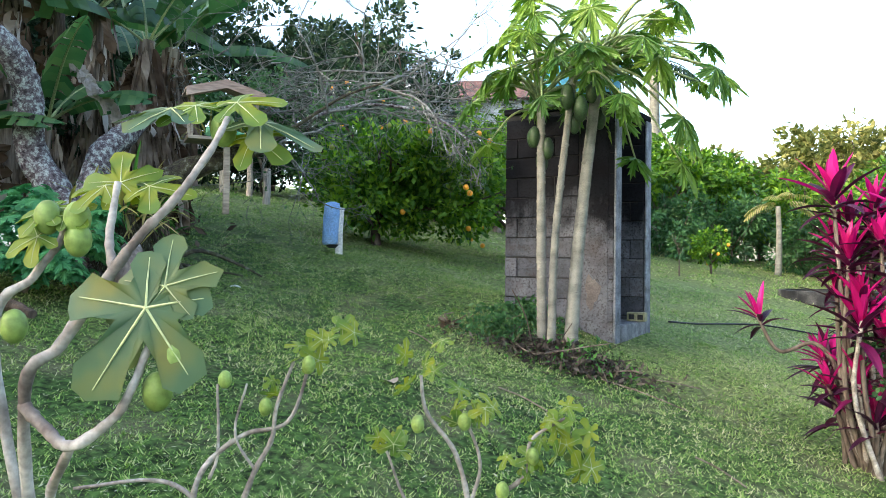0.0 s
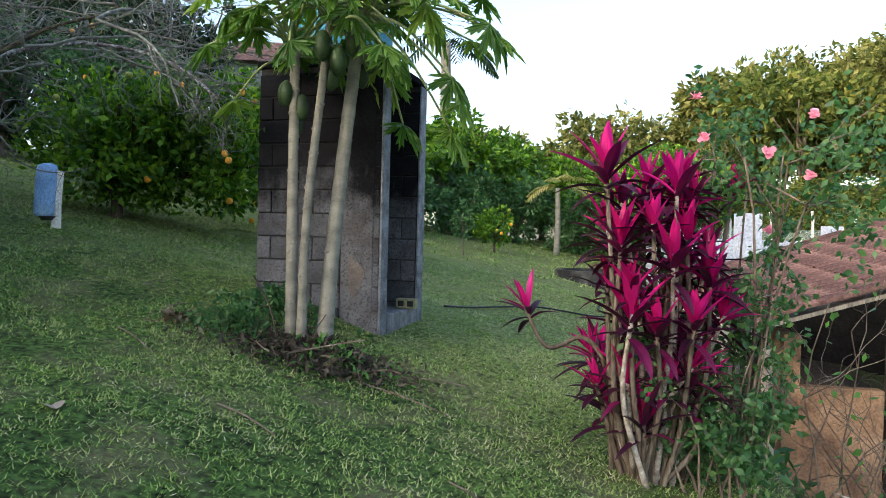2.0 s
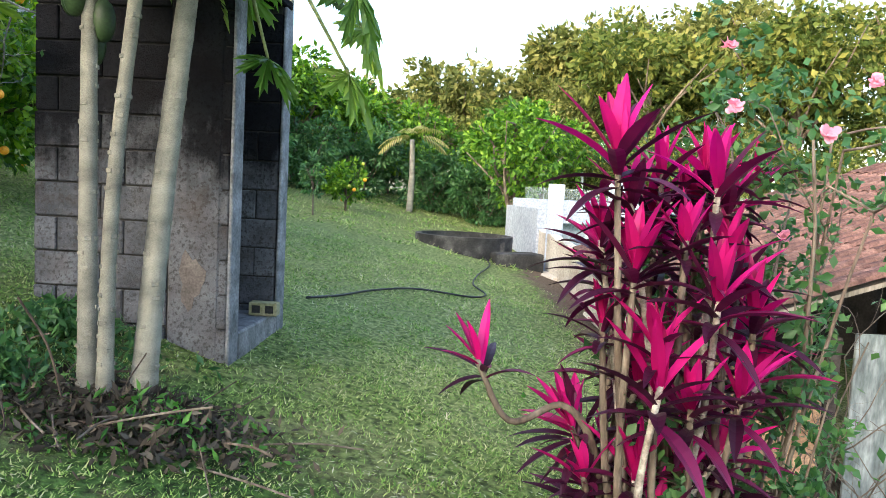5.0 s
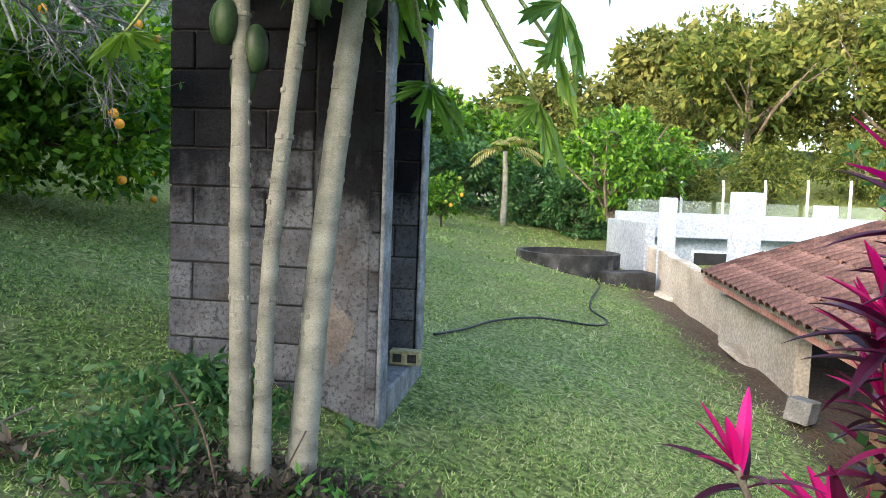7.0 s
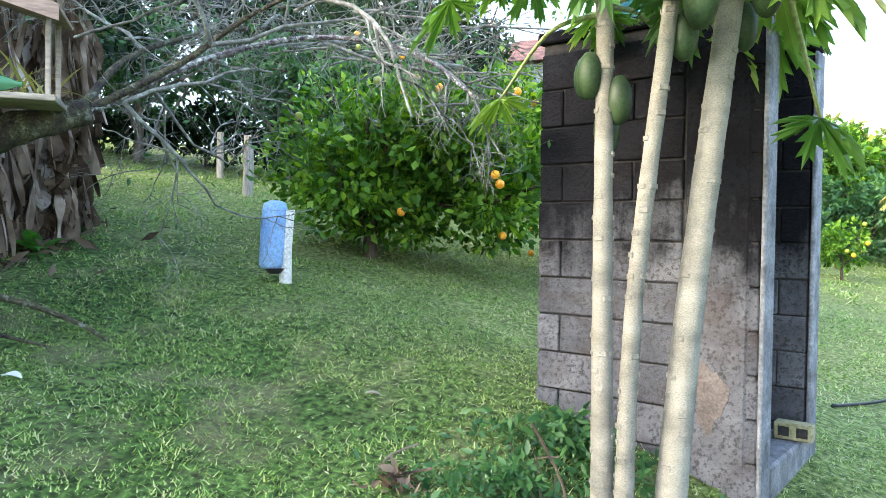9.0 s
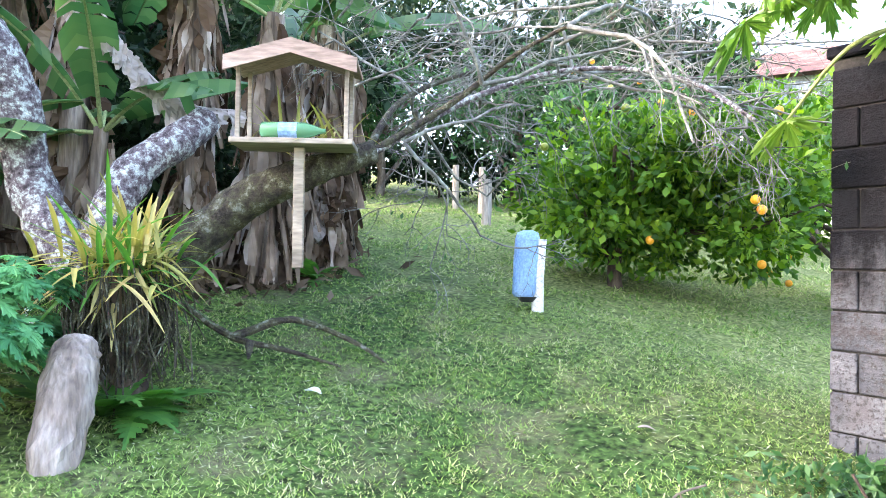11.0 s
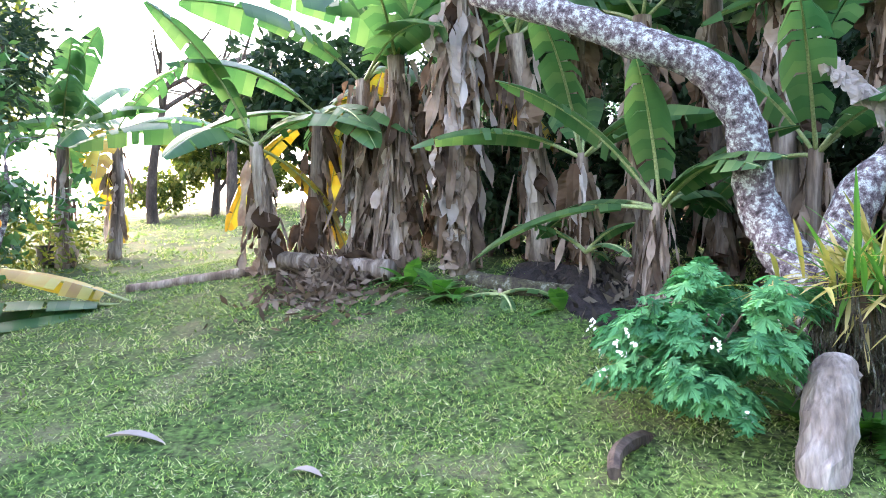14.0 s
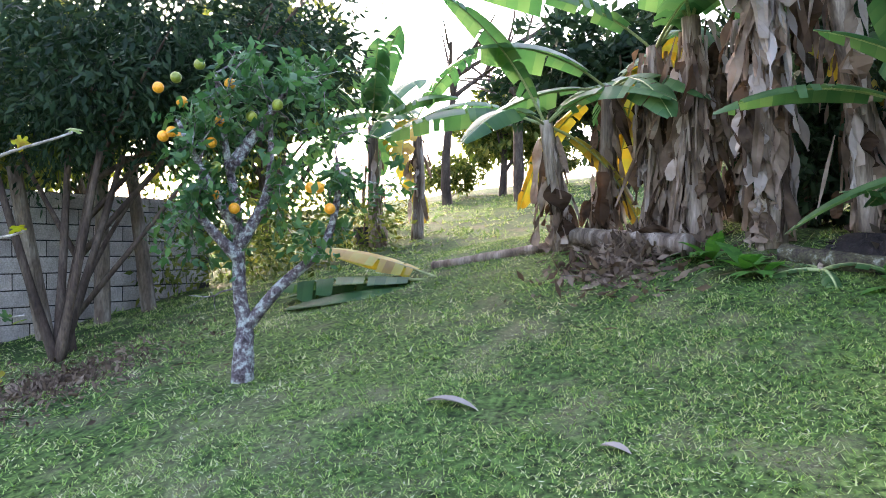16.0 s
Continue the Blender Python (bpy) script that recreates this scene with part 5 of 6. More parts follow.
def banana(base, top, r, label, green=5, L=1.3, dead=26, pale=6, yellow=1, el=(0.4, 1.15), rag_w=0.12, face=None, hang=(0.3, 0.8)):
    b = np.array((base[0], base[1], float(ground_z(base[0], base[1])) - 0.03))
    t = thing("banana_plant", tuple(b), label, "banana plant", "banana grove")
    tp = np.array(top) - b
    c = curve([(0, 0, 0), tp * 0.5 + rng.normal(size=3) * 0.03, tp], 7)
    part("stem", tube(c, np.linspace(r, r * 0.7, len(c)), 12, rough=0.06), M["dead_stem"], t, "stem wrapped in dry sheaths", soft=True)
    if dead:
        g = Geo()
        rags((0, 0, 0.05), tp, r, int(dead * 2.2), *hang, g, rag_w * 0.55)
        part("dead_foliage", g, M["dead"], t, "hanging brown dead leaves")
        if dead > 12:
            g = Geo()
            rags((0, 0, 0.15), tp, r * 1.35, int(dead * 0.5), 0.25, 0.6, g, 0.13)
            part("curled_foliage", g, M["dead_brown"], t, "dark brown curled dead leaves")
    if pale:
        g = Geo()
        rags((0, 0, 0.3), tp, r * 1.15, int(pale * 2.2), 0.2, 0.7, g, rag_w * 0.5)
        part("bleached_foliage", g, M["dead_pale"], t, "bleached ragged dead leaves")
    yellow = min(yellow, 1)
    for k in range(green + yellow):
        a = (k * 2.4 + rng.uniform(-0.4, 0.4)) if face is None else face + rng.uniform(-1.4, 1.4)
        e = rng.uniform(*el) if k < green else rng.uniform(-0.2, 0.25)
        d = (math.cos(a) * math.cos(e), math.sin(a) * math.cos(e), math.sin(e))
        banana_blade(tp + np.array((0, 0, -0.05)), d, L * rng.uniform(0.75, 1.15), L * 0.27, M["banana"] if k < green else M["banana_yellow"], t, 0.3, 0.8 if k < green else 1.3, label="" if k < green else "yellowing leaf")
    return t


big = "tall banana plant with a stem of ragged dry sheaths"
banana((-5.69, 4.86), (-5.35, 4.75, 4.3), 0.13, big, 5, 2.0, 34, 22, 0, rag_w=0.16)
banana((-5.75, 5.62), (-5.45, 5.3, 3.9), 0.12, "leaning dry grey banana stem among dead leaves", 4, 2.0, 16, 2, 0)
banana((-6.35, 4.35), (-6.25, 4.3, 3.9), 0.12, big, 4, 1.9, 40, 6, 2, hang=(0.5, 1.2))
banana((-6.9, 4.05), (-6.8, 4.0, 3.8), 0.11, big, 4, 1.8, 40, 3, 2, hang=(0.5, 1.2))
banana((-6.92, 3.05), (-6.78, 2.9, 3.1), 0.10, "young banana plant with broad green leaves", 6, 1.35, 14, 2, 2, (0.1, 1.2))
banana((-7.32, 3.42), (-7.12, 3.55, 3.5), 0.11, "young banana plant with broad green leaves", 7, 1.5, 20, 3, 2, (0.15, 1.25))
banana((-7.6, 4.9), (-7.5, 4.9, 4.2), 0.12, big, 6, 2.0, 30, 3, 2)
banana((-4.30, 7.15), (-4.15, 7.05, 4.1), 0.12, big, 5, 1.9, 34, 10, 0, rag_w=0.15)
banana((-4.95, 6.3), (-4.85, 6.25, 3.9), 0.11, big, 5, 1.9, 30, 4, 0)
banana((-3.95, 7.95), (-3.85, 7.9, 4.0), 0.12, big, 5, 1.8, 40, 10, 0)
banana((-3.7, 8.55), (-3.6, 8.5, 3.8), 0.12, big, 4, 1.7, 46, 8, 0, hang=(0.5, 1.3))
banana((-5.5, 7.3), (-5.4, 7.2, 4.4), 0.12, big, 6, 2.1, 30, 3, 0)
banana((-6.4, 6.2), (-6.3, 6.2, 4.4), 0.12, big, 6, 2.1, 30, 3, 0)
banana((-4.9, 8.6), (-4.8, 8.5, 4.2), 0.12, big, 6, 2.0, 34, 3, 0)
for x, y in ((-4.05, 9.75), (-4.25, 9.35), (-4.5, 10.0), (-3.85, 9.3)):
    banana((x, y), (x + rng.uniform(-0.1, 0.1), y + rng.uniform(-0.1, 0.1), 3.6 + rng.uniform(-0.2, 0.4)), 0.13, "old banana stem draped in grey dead leaves", 2, 1.5, 60, 16, 0, rag_w=0.17, hang=(0.5, 1.3))
banana((-4.15, 6.0), (-4.12, 6.05, 2.25), 0.07, "small banana plant with wide glossy leaves", 9, 1.15, 12, 2, 0, (0.2, 1.2), rag_w=0.09)
banana((-3.75, 7.0), (-3.7, 7.0, 2.6), 0.07, "small banana plant with wide glossy leaves", 7, 1.2, 20, 4, 0, (0.2, 1.2), rag_w=0.09)
banana((-5.0, 5.75), (-4.95, 5.75, 2.75), 0.07, "small banana plant with wide glossy leaves", 6, 1.2, 16, 2, 0, (0.5, 1.3), rag_w=0.09)
banana((-4.45, 5.6), (-4.45, 5.6, 1.95), 0.03, "banana sucker with small green leaves", 4, 0.45, 0, 0, 0, (0.2, 1.0))
banana((-4.82, 5.03), (-4.82, 5.02, 1.62), 0.03, "banana sucker with four round green leaves", 5, 0.5, 0, 0, 0, (0.1, 0.8))
banana((-11.4, -0.5), (-11.3, -0.5, 4.0), 0.12, "sunlit banana plant with torn bright leaves", 9, 1.7, 10, 2, 2, (0.2, 1.3))
banana((-12.0, 0.1), (-12.0, 0.1, 4.2), 0.12, "sunlit banana plant with torn bright leaves", 8, 1.7, 10, 2, 2, (0.2, 1.3))
# cut leaves and trunks on the ground
fc = thing("fallen_banana_leaves", (-6.6, 0.9, float(ground_z(-6.6, 0.9))), "felled banana crown of green and yellow leaves on the lawn", "banana leaf")
for d, L, mt, dz in (((-0.1, -1, 0.05), 1.25, "banana", 0.12), ((0.25, -1, 0.0), 1.1, "banana", 0.1), ((-0.2, -0.95, 0.35), 1.1, "banana_yellow", 0.18), ((0.1, -1, 0.1), 1.2, "banana", 0.16)):
    banana_blade((-0.25, 0.85, dz), d, L * 1.25, 0.55, M[mt], fc, 0.2, 0.2)


def log(name, pts_, r, label, mat="dead_stem", sheath=10):
    o = np.array(pts_[0], float)
    t = thing(name, tuple(o), label, "log", "felled trunks")
    c = curve(np.array(pts_) - o, 8)
    part("trunk", tube(c, r * (1 + 0.08 * rng.uniform(-1, 1, len(c))), 11, rough=0.07), M[mat], t, soft=True)
    if sheath:
        g = Geo()
        for k in range(sheath):
            i = rng.integers(1, len(c) - 1)
            strap(c[i] + rng.normal(size=3) * r * 0.5 + np.array((0, 0, r * 0.4)), unit(c[-1] - c[0]) * rng.choice((-1, 1)) + rng.normal(size=3) * 0.35, rng.uniform(0.2, 0.5), 0.1, 0.7, 5, 0.2, rng.uniform(-1, 1), g, 0.2, 0.3)
        tagged(part("peeling_bark", g, M["dead"], t), kind="stuff")


gz = lambda x, y, h=0.0: (x, y, float(ground_z(x, y)) + h)
log("fallen_log", [gz(-5.2, 4.85, 0.04), gz(-4.75, 5.2, 0.04), gz(-4.5, 5.7, 0.04), gz(-4.45, 6.0, 0.04)], 0.075, "weathered fallen trunk edging the banana bed", "mossy", 0)
log("banana_log", [gz(-4.6, 6.0, 0.12), gz(-4.0, 6.05, 0.12), gz(-3.4, 6.15, 0.12)], 0.11, "dry felled banana trunk with peeling sheaths")
log("banana_log", [gz(-6.7, 3.2, 0.14), gz(-6.2, 3.7, 0.1), gz(-5.7, 4.2, 0.1)], 0.095, "dry felled banana trunk with peeling sheaths", sheath=16)
log("banana_log", [gz(-7.5, 1.5, 0.02), gz(-7.3, 2.2, 0.03), gz(-7.0, 2.9, 0.04), gz(-6.6, 3.4, 0.05)], 0.055, "thin dry banana stalk lying on the grass", sheath=14)
cb = thing("compost_heap", gz(-4.55, 5.75), "dark heap of rotting banana waste", "compost")
u_, v_ = np.meshgrid(np.linspace(0, 2 * np.pi, 40, endpoint=False), np.linspace(0.02, 1, 14))
hx, hy = 1.25 * v_ * np.cos(u_), 0.45 * v_ * np.sin(u_)
ca_, sa_ = math.cos(0.35), math.sin(0.35)
hx, hy = hx * ca_ - hy * sa_, hx * sa_ + hy * ca_
hz = 0.16 * (1 - v_**2) + 0.09 * rng.uniform(-1, 1, u_.shape) * (1 - v_) + ground_z(hx - 4.55, hy + 5.75) - cb.location.z - 0.02
g = Geo().add(np.stack([hx, hy, hz], -1).reshape(-1, 3), [(i * 40 + j, i * 40 + (j + 1) % 40, (i + 1) * 40 + (j + 1) % 40, (i + 1) * 40 + j) for i in range(13) for j in range(40)])
part("mound", g, M["compost"], cb)
heap("leaf_litter", (-6.1, 3.7), 1.2, 0.8, 0.1, 2200, M["litter"], "brown dead banana waste round the stems", 10, 0.14)
heap("leaf_litter", (-4.6, 5.9), 1.2, 0.5, 0.2, 1800, M["dark_litter"], "dark rotting leaves under the bananas", 8, 0.13)
heap("leaf_litter", (-4.2, 8.6), 0.9, 1.6, 0.2, 2000, M["litter"], "brown dead leaves under the bananas", 4, 0.16)


def fern_clump(x, y, n, L, mat="fern", label="bright green fern at the edge of the bed"):
    t = thing("fern", gz(x, y), label, "fern", "ferns")
    for k in range(n):
        a, e = rng.uniform(0, 6.28), rng.uniform(0.3, 1.1)
        c = np.array((0.0, 0, 0))
        d = np.array((math.cos(a) * math.cos(e), math.sin(a) * math.cos(e), math.sin(e)))
        s = unit(np.cross(d, (0, 0, 1)))
        g = Geo()
        for i in range(12):
            d = unit(d + np.array((0, 0, -0.09)))
            c2 = c + d * L / 12
            w = L * 0.22 * math.sin(math.pi * min(0.97, i / 12 + 0.12))
            for sd in (1, -1):
                g.add([c, c2, c2 + sd * s * w + d * w * 0.3, c + sd * s * w * 0.8 + d * w * 0.25], [(0, 1, 2, 3)])
            c = c2
        part("frond", g, M[mat], t)


for x, y, n, L in ((-2.25, 6.15, 12, 0.5), (-2.15, 6.3, 10, 0.45), (-2.4, 6.05, 8, 0.4), (-5.1, 4.55, 12, 0.4), (-5.5, 4.35, 10, 0.38), (-4.9, 4.65, 8, 0.3), (-4.3, 5.35, 7, 0.3), (-4.3, 9.0, 10, 0.4), (-3.6, 9.05, 8, 0.35)):
    fern_clump(x, y, n, L)

# ---- lichen-grown leaning tree ----
LTB = np.array((-2.85, 6.42, 0.93))
lt_ = thing("leaning_tree", tuple(LTB), "old leaning tree with lichen-crusted limbs and bare twigs", "tree")


def limb(name, pts_, r0, r1, mat="lichen", n=12):
    c = curve(np.array(pts_) - LTB, 8)
    part(name, tube(c, np.linspace(r0, r1, len(c)) * (1 + 0.07 * rng.uniform(-1, 1, len(c))), n, rough=0.06), M[mat], lt_, soft=True)
    return c


limb("trunk", [(-2.8, 6.35, 0.8), (-2.85, 6.42, 1.5), (-3.1, 6.35, 1.85), (-3.3, 6.3, 2.2), (-3.24, 6.18, 2.67), (-3.27, 5.95, 3.0), (-3.48, 5.58, 3.22), (-3.75, 5.19, 3.46), (-4.2, 4.7, 3.75)], 0.15, 0.09)
limb("limb", [(-2.85, 6.42, 1.55), (-2.87, 6.65, 2.15), (-2.82, 6.95, 2.42), (-2.85, 7.2, 2.6)], 0.13, 0.1)
limb("limb", [(-2.8, 6.5, 1.3), (-2.63, 6.88, 1.75), (-2.31, 7.07, 2.06), (-1.92, 7.2, 2.22), (-1.7, 7.5, 2.36)], 0.16, 0.07, "mossy")
limb("limb", [(-1.72, 7.48, 2.35), (-1.4, 7.9, 2.7), (-1.0, 7.95, 2.95), (-0.5, 7.8, 3.05)], 0.024, 0.009, "mossy")
limb("limb", [(-1.7, 7.5, 2.36), (-1.4, 8.2, 2.8), (-0.9, 8.6, 3.0), (-0.2, 8.5, 2.85), (0.35, 8.0, 2.45)], 0.026, 0.008)
limb("limb", [(-1.75, 7.45, 2.33), (-2.0, 8.3, 2.9), (-1.7, 9.3, 3.3), (-0.9, 9.8, 3.25)], 0.026, 0.009, "mossy")
g, tips = Geo(), []
for s0, d, L in (((-1.1, 7.75, 2.75), (0.6, 0.4, 0.1), 1.3), ((-0.5, 7.6, 2.95), (0.8, 0.2, -0.3), 1.1), ((-0.9, 8.6, 3.0), (0.7, 0.2, -0.3), 1.3), ((-0.9, 8.6, 3.0), (0.2, 0.5, 0.1), 1.2), ((-1.4, 8.2, 2.8), (-0.3, 0.6, 0.2), 1.2), ((-2.0, 8.3, 2.9), (-0.4, 0.5, -0.2), 1.2),
                 ((-1.7, 9.3, 3.3), (-0.5, 0.4, -0.3), 1.3), ((-0.9, 9.8, 3.25), (0.6, 0.3, -0.2), 1.3), ((-1.55, 7.6, 2.42), (0.1, 0.5, -0.4), 0.8), ((-1.55, 7.6, 2.42), (0.5, 0.5, 0.3), 1.0), ((-1.75, 8.0, 2.7), (-0.2, 0.6, -0.3), 1.0), ((-0.2, 8.5, 2.85), (0.6, -0.1, -0.5), 0.9), ((-0.2, 8.5, 2.85), (0.2, 0.6, 0.1), 1.0), ((-1.7, 9.3, 3.3), (0.1, 0.5, 0.3), 1.2), ((-2.0, 8.3, 2.9), (-0.5, 0.1, 0.5), 1.0), ((-0.5, 7.6, 2.95), (0.3, 0.6, 0.4), 1.0), ((-0.9, 8.6, 3.0), (-0.1, 0.2, 0.9), 1.0), ((-1.1, 7.75, 2.75), (0.2, -0.3, 0.8), 0.9)):
    twigs(np.array(s0) - LTB, d, L, 0.014, 3, g, 0.35, 4, 0.15, tips)
for k in range(26):
    s0 = (rng.uniform(-2.6, -0.1), rng.uniform(7.9, 10.4), rng.uniform(2.95, 3.5))
    twigs(np.array(s0) - LTB, (rng.uniform(-0.6, 0.8), rng.uniform(-0.3, 0.6), rng.uniform(-0.12, 0.2)), rng.uniform(0.7, 1.2), 0.011, 3, g, 0.3, 4, 0.0, tips)
tagged(part("twig_tangle", g, M["grey_twig"], lt_, "grey lichened bare twigs", soft=True), kind="stuff")
tips = np.array(tips)
part("sparse_foliage", leaves("sparse_leaves", tips[rng.integers(0, len(tips), 900)] + rng.normal(size=(900, 3)) * 0.03, 0.045, 0.2, 0.5), M["rose_leaf"], lt_)
fl_ = Geo()
for k in range(24):
    p = tips[rng.integers(0, len(tips))]
    for j in range(4):
        lobed(p + rng.normal(size=3) * 0.008, rng.normal(size=3), rng.normal(size=3), 0.012, 3, 0.6, fl_, 0.2)
part("blossom", fl_, M["petal_white"], lt_, "small white blossoms")

# bleached torn leaf draped over the broken limb
dl = thing("draped_dead_leaf", (-3.31, 6.71, 3.3), "bleached torn banana leaf draped over a limb", "dead leaf")
c = curve([(0, 0, 0), (0.1, 0.19, -0.3), (0.26, 0.47, -0.56), (0.46, 0.82, -0.58)], 8)
part("midrib", tube(c, np.linspace(0.012, 0.006, len(c)), 6), M["dead_pale"], dl, soft=True)
for i in range(3, len(c) - 1):
    part("flap", strap(c[i], (0.35, -0.22 + rng.normal() * 0.08, -1), rng.uniform(0.1, 0.27), rng.uniform(0.06, 0.11), 0.2, 6, rng.uniform(-0.7, 0.7), rng.uniform(-0.6, 0.6), None, 0.3, 0.5), M["dead_pale"], dl)

# epiphytes, stake, flowering bush
ep = thing("epiphyte_clump", (-2.33, 6.28, 1.36), "mass of strappy orchids and ferns with hanging roots", "plant")
g, g2, g3 = Geo(), Geo(), Geo()
for k in range(250):
    a, e = rng.uniform(0, 6.28), rng.uniform(-0.35, 1.35)
    b0 = np.array((rng.normal() * 0.13, rng.normal() * 0.13, 0.28 + rng.normal() * 0.06))
    strap(b0, (math.cos(a) * math.cos(e), math.sin(a) * math.cos(e), math.sin(e)), rng.uniform(0.25, 0.55), 0.028, 0.7, 6, 0.3, 0, g if k % 3 else g3)
for k in range(230):
    a = rng.uniform(0, 6.28)
    b0 = np.array((math.cos(a) * 0.13 + rng.normal() * 0.06, math.sin(a) * 0.16 + rng.normal() * 0.06, 0.25 + rng.normal() * 0.06))
    c = curve([b0, b0 + (rng.normal() * 0.05 + 0.05 * math.cos(a), 0.05 * math.sin(a), -0.22), b0 + (rng.normal() * 0.08, rng.normal() * 0.08, -rng.uniform(0.3, 0.55))], 4)
    tube(c, 0.0045, 4, g2)
tagged(part("strap_foliage", g, M["straw"], ep), kind="stuff")
tagged(part("fresh_foliage", g3, M["fern"], ep), kind="stuff")
tagged(part("root_tangle", g2, M["mossy"], ep, "tangled grey aerial roots"), kind="stuff")
part("root_ball", ball((0, 0, 0.12), 0.14, (1, 1, 1.3), 12, 8), M["litter"], ep)
part("trunk_stub", tube([(-0.05, 0.1, -0.6), (-0.02, 0.05, -0.1), (0, 0, 0.2)], [0.1, 0.09, 0.07], 10, rough=0.15), M["bark_dark"], ep)
M["old_wood"] = surface("weathered_stump", [(0.07, 0.05, 0.04), (0.25, 0.2, 0.17), (0.42, 0.37, 0.33)], 11, 60, 0.95, 0.9, 0.014, stretch=(1, 1, 0.2))
sp = thing("stump", gz(-1.97, 5.74, -0.06), "short leaning weathered grey wooden stump", "stump")
part("body", tube(curve([(0.03, -0.02, 0), (-0.01, 0.04, 0.2), (-0.05, 0.1, 0.4), (-0.075, 0.14, 0.5), (-0.1, 0.16, 0.53)], 4), np.array([0.085, 0.1, 0.108, 0.11, 0.112, 0.115, 0.112, 0.112, 0.11, 0.108, 0.106, 0.104, 0.1, 0.095, 0.088, 0.07, 0.04]), 15, rough=0.09), M["old_wood"], sp)
rt_ = thing("dry_root", gz(-2.5, 6.95, 0.02), "twisted grey dead root lying on the lawn", "root")
g = Geo()
for pts_ in (((-0.35, 0.1, 0.3), (0, 0.2, 0.12), (0.3, 0.35, 0.05), (0.7, 0.4, -0.02)), ((0, 0.2, 0.12), (0.2, 0.5, 0.22), (0.5, 0.75, 0.08), (0.75, 0.8, -0.05)), ((0.1, 0.25, 0.08), (0.25, 0.1, 0.02))):
    tube(curve(pts_, 6), np.linspace(0.03, 0.008, 6 * (len(pts_) - 1) + 1), 7, g, rough=0.15)
part("body", g, M["mossy"], rt_)
dk = thing("dry_root", gz(-2.35, 4.95, 0.02), "short dark piece of dead root on the lawn", "root")
part("body", tube(curve([(0.3, -0.1, 0.01), (0.1, 0, 0.05), (-0.15, 0.2, 0.04), (-0.3, 0.35, 0.0)], 5), np.linspace(0.03, 0.05, 16), 7, rough=0.15), M["bark_dark"], dk)
bs = thing("flowering_bush", gz(-2.72, 5.58, 0.0), "low bright green bush with small white flowers", "bush")
p, d = clumps(lobes_round((0.05, -0.02, 0.38), (0.7, 0.58, 0.44), 16, 0.5), 1300, 0.55)
p[:, 2] = np.maximum(p[:, 2], 0.06)
g = Geo()
for q, w in zip(p, d):
    lobed(q, (w[0] + rng.normal() * 0.4, w[1] + rng.normal() * 0.4, -0.35), (w[0] * 0.6 + rng.normal() * 0.25, w[1] * 0.6 + rng.normal() * 0.25, 1.0), rng.uniform(0.06, 0.105), 5, 0.16, g, 0.35, 1)
part("foliage", g, M["bush_leaf"], bs)
g = Geo()
for k in range(16):
    a = rng.uniform(0, 6.28)
    tube(curve([(0, 0, -0.03), (math.cos(a) * 0.15, math.sin(a) * 0.15, 0.3), (math.cos(a) * 0.4, math.sin(a) * 0.32, 0.55)], 4), 0.007, 5, g)
part("stem_thicket", g, M["bark"], bs)
fl_ = Geo()
for k in range(26):
    a = rng.uniform(0, 6.28)
    q = np.array((math.cos(a) * 0.55, math.sin(a) * 0.45, rng.uniform(0.1, 0.5))) + (0.1, -0.12, 0)
    for j in range(5):
        lobed(q + rng.normal(size=3) * 0.012, rng.normal(size=3), rng.normal(size=3) + np.array((0.5, -0.5, 0.6)), 0.013, 3, 0.6, fl_, 0.2)
tagged(part("blossom", fl_, M["petal_white"], bs, "small white flowers"), kind="stuff")

# ---- bird feeder on the leaning tree ----
M["new_wood"] = surface("pale_board", [(0.16, 0.13, 0.1), (0.29, 0.245, 0.19), (0.4, 0.35, 0.285)], 4, 60, 0.8, 0.3, 0.005, stretch=(0.2, 1, 1))
M["roof_board"] = surface("reddish_board", [(0.2, 0.135, 0.105), (0.32, 0.235, 0.19), (0.44, 0.36, 0.31)], 5, 60, 0.85, 0.3, 0.005, stretch=(0.2, 1, 1))
M["bottle"], bn_, bl_, bb_ = nodes_of("green_bottle")
bb_.inputs["Base Color"].default_value, bb_.inputs["Roughness"].default_value = (0.2, 0.5, 0.28, 1), 0.12
bb_.inputs["Transmission Weight"].default_value, bb_.inputs["IOR"].default_value = 0.6, 1.3
fr = thing("bird_feeder", (-1.83, 6.97, 2.33), "open wooden bird feeder with a gabled board roof", "bird feeder", rz=35)
part("shelf", box(0.66, 0.34, 0.03, (0, 0.05, 0), 0.004), M["new_wood"], fr)
for x in (-0.29, 0.29):
    for y in (-0.08, 0.2):
        part("upright", box(0.024, 0.024, 0.42, (x, y, 0.03), 0.003), M["new_wood"], fr)
for sd in (-1, 1):
    m_ = pose(sd * 0.17, 0.05, 0.485, 0, sd * 16, 0)
    part("roof_board", box(0.37, 0.44, 0.018, (0, 0, 0), 0.003, None, m_), M["roof_board"], fr)
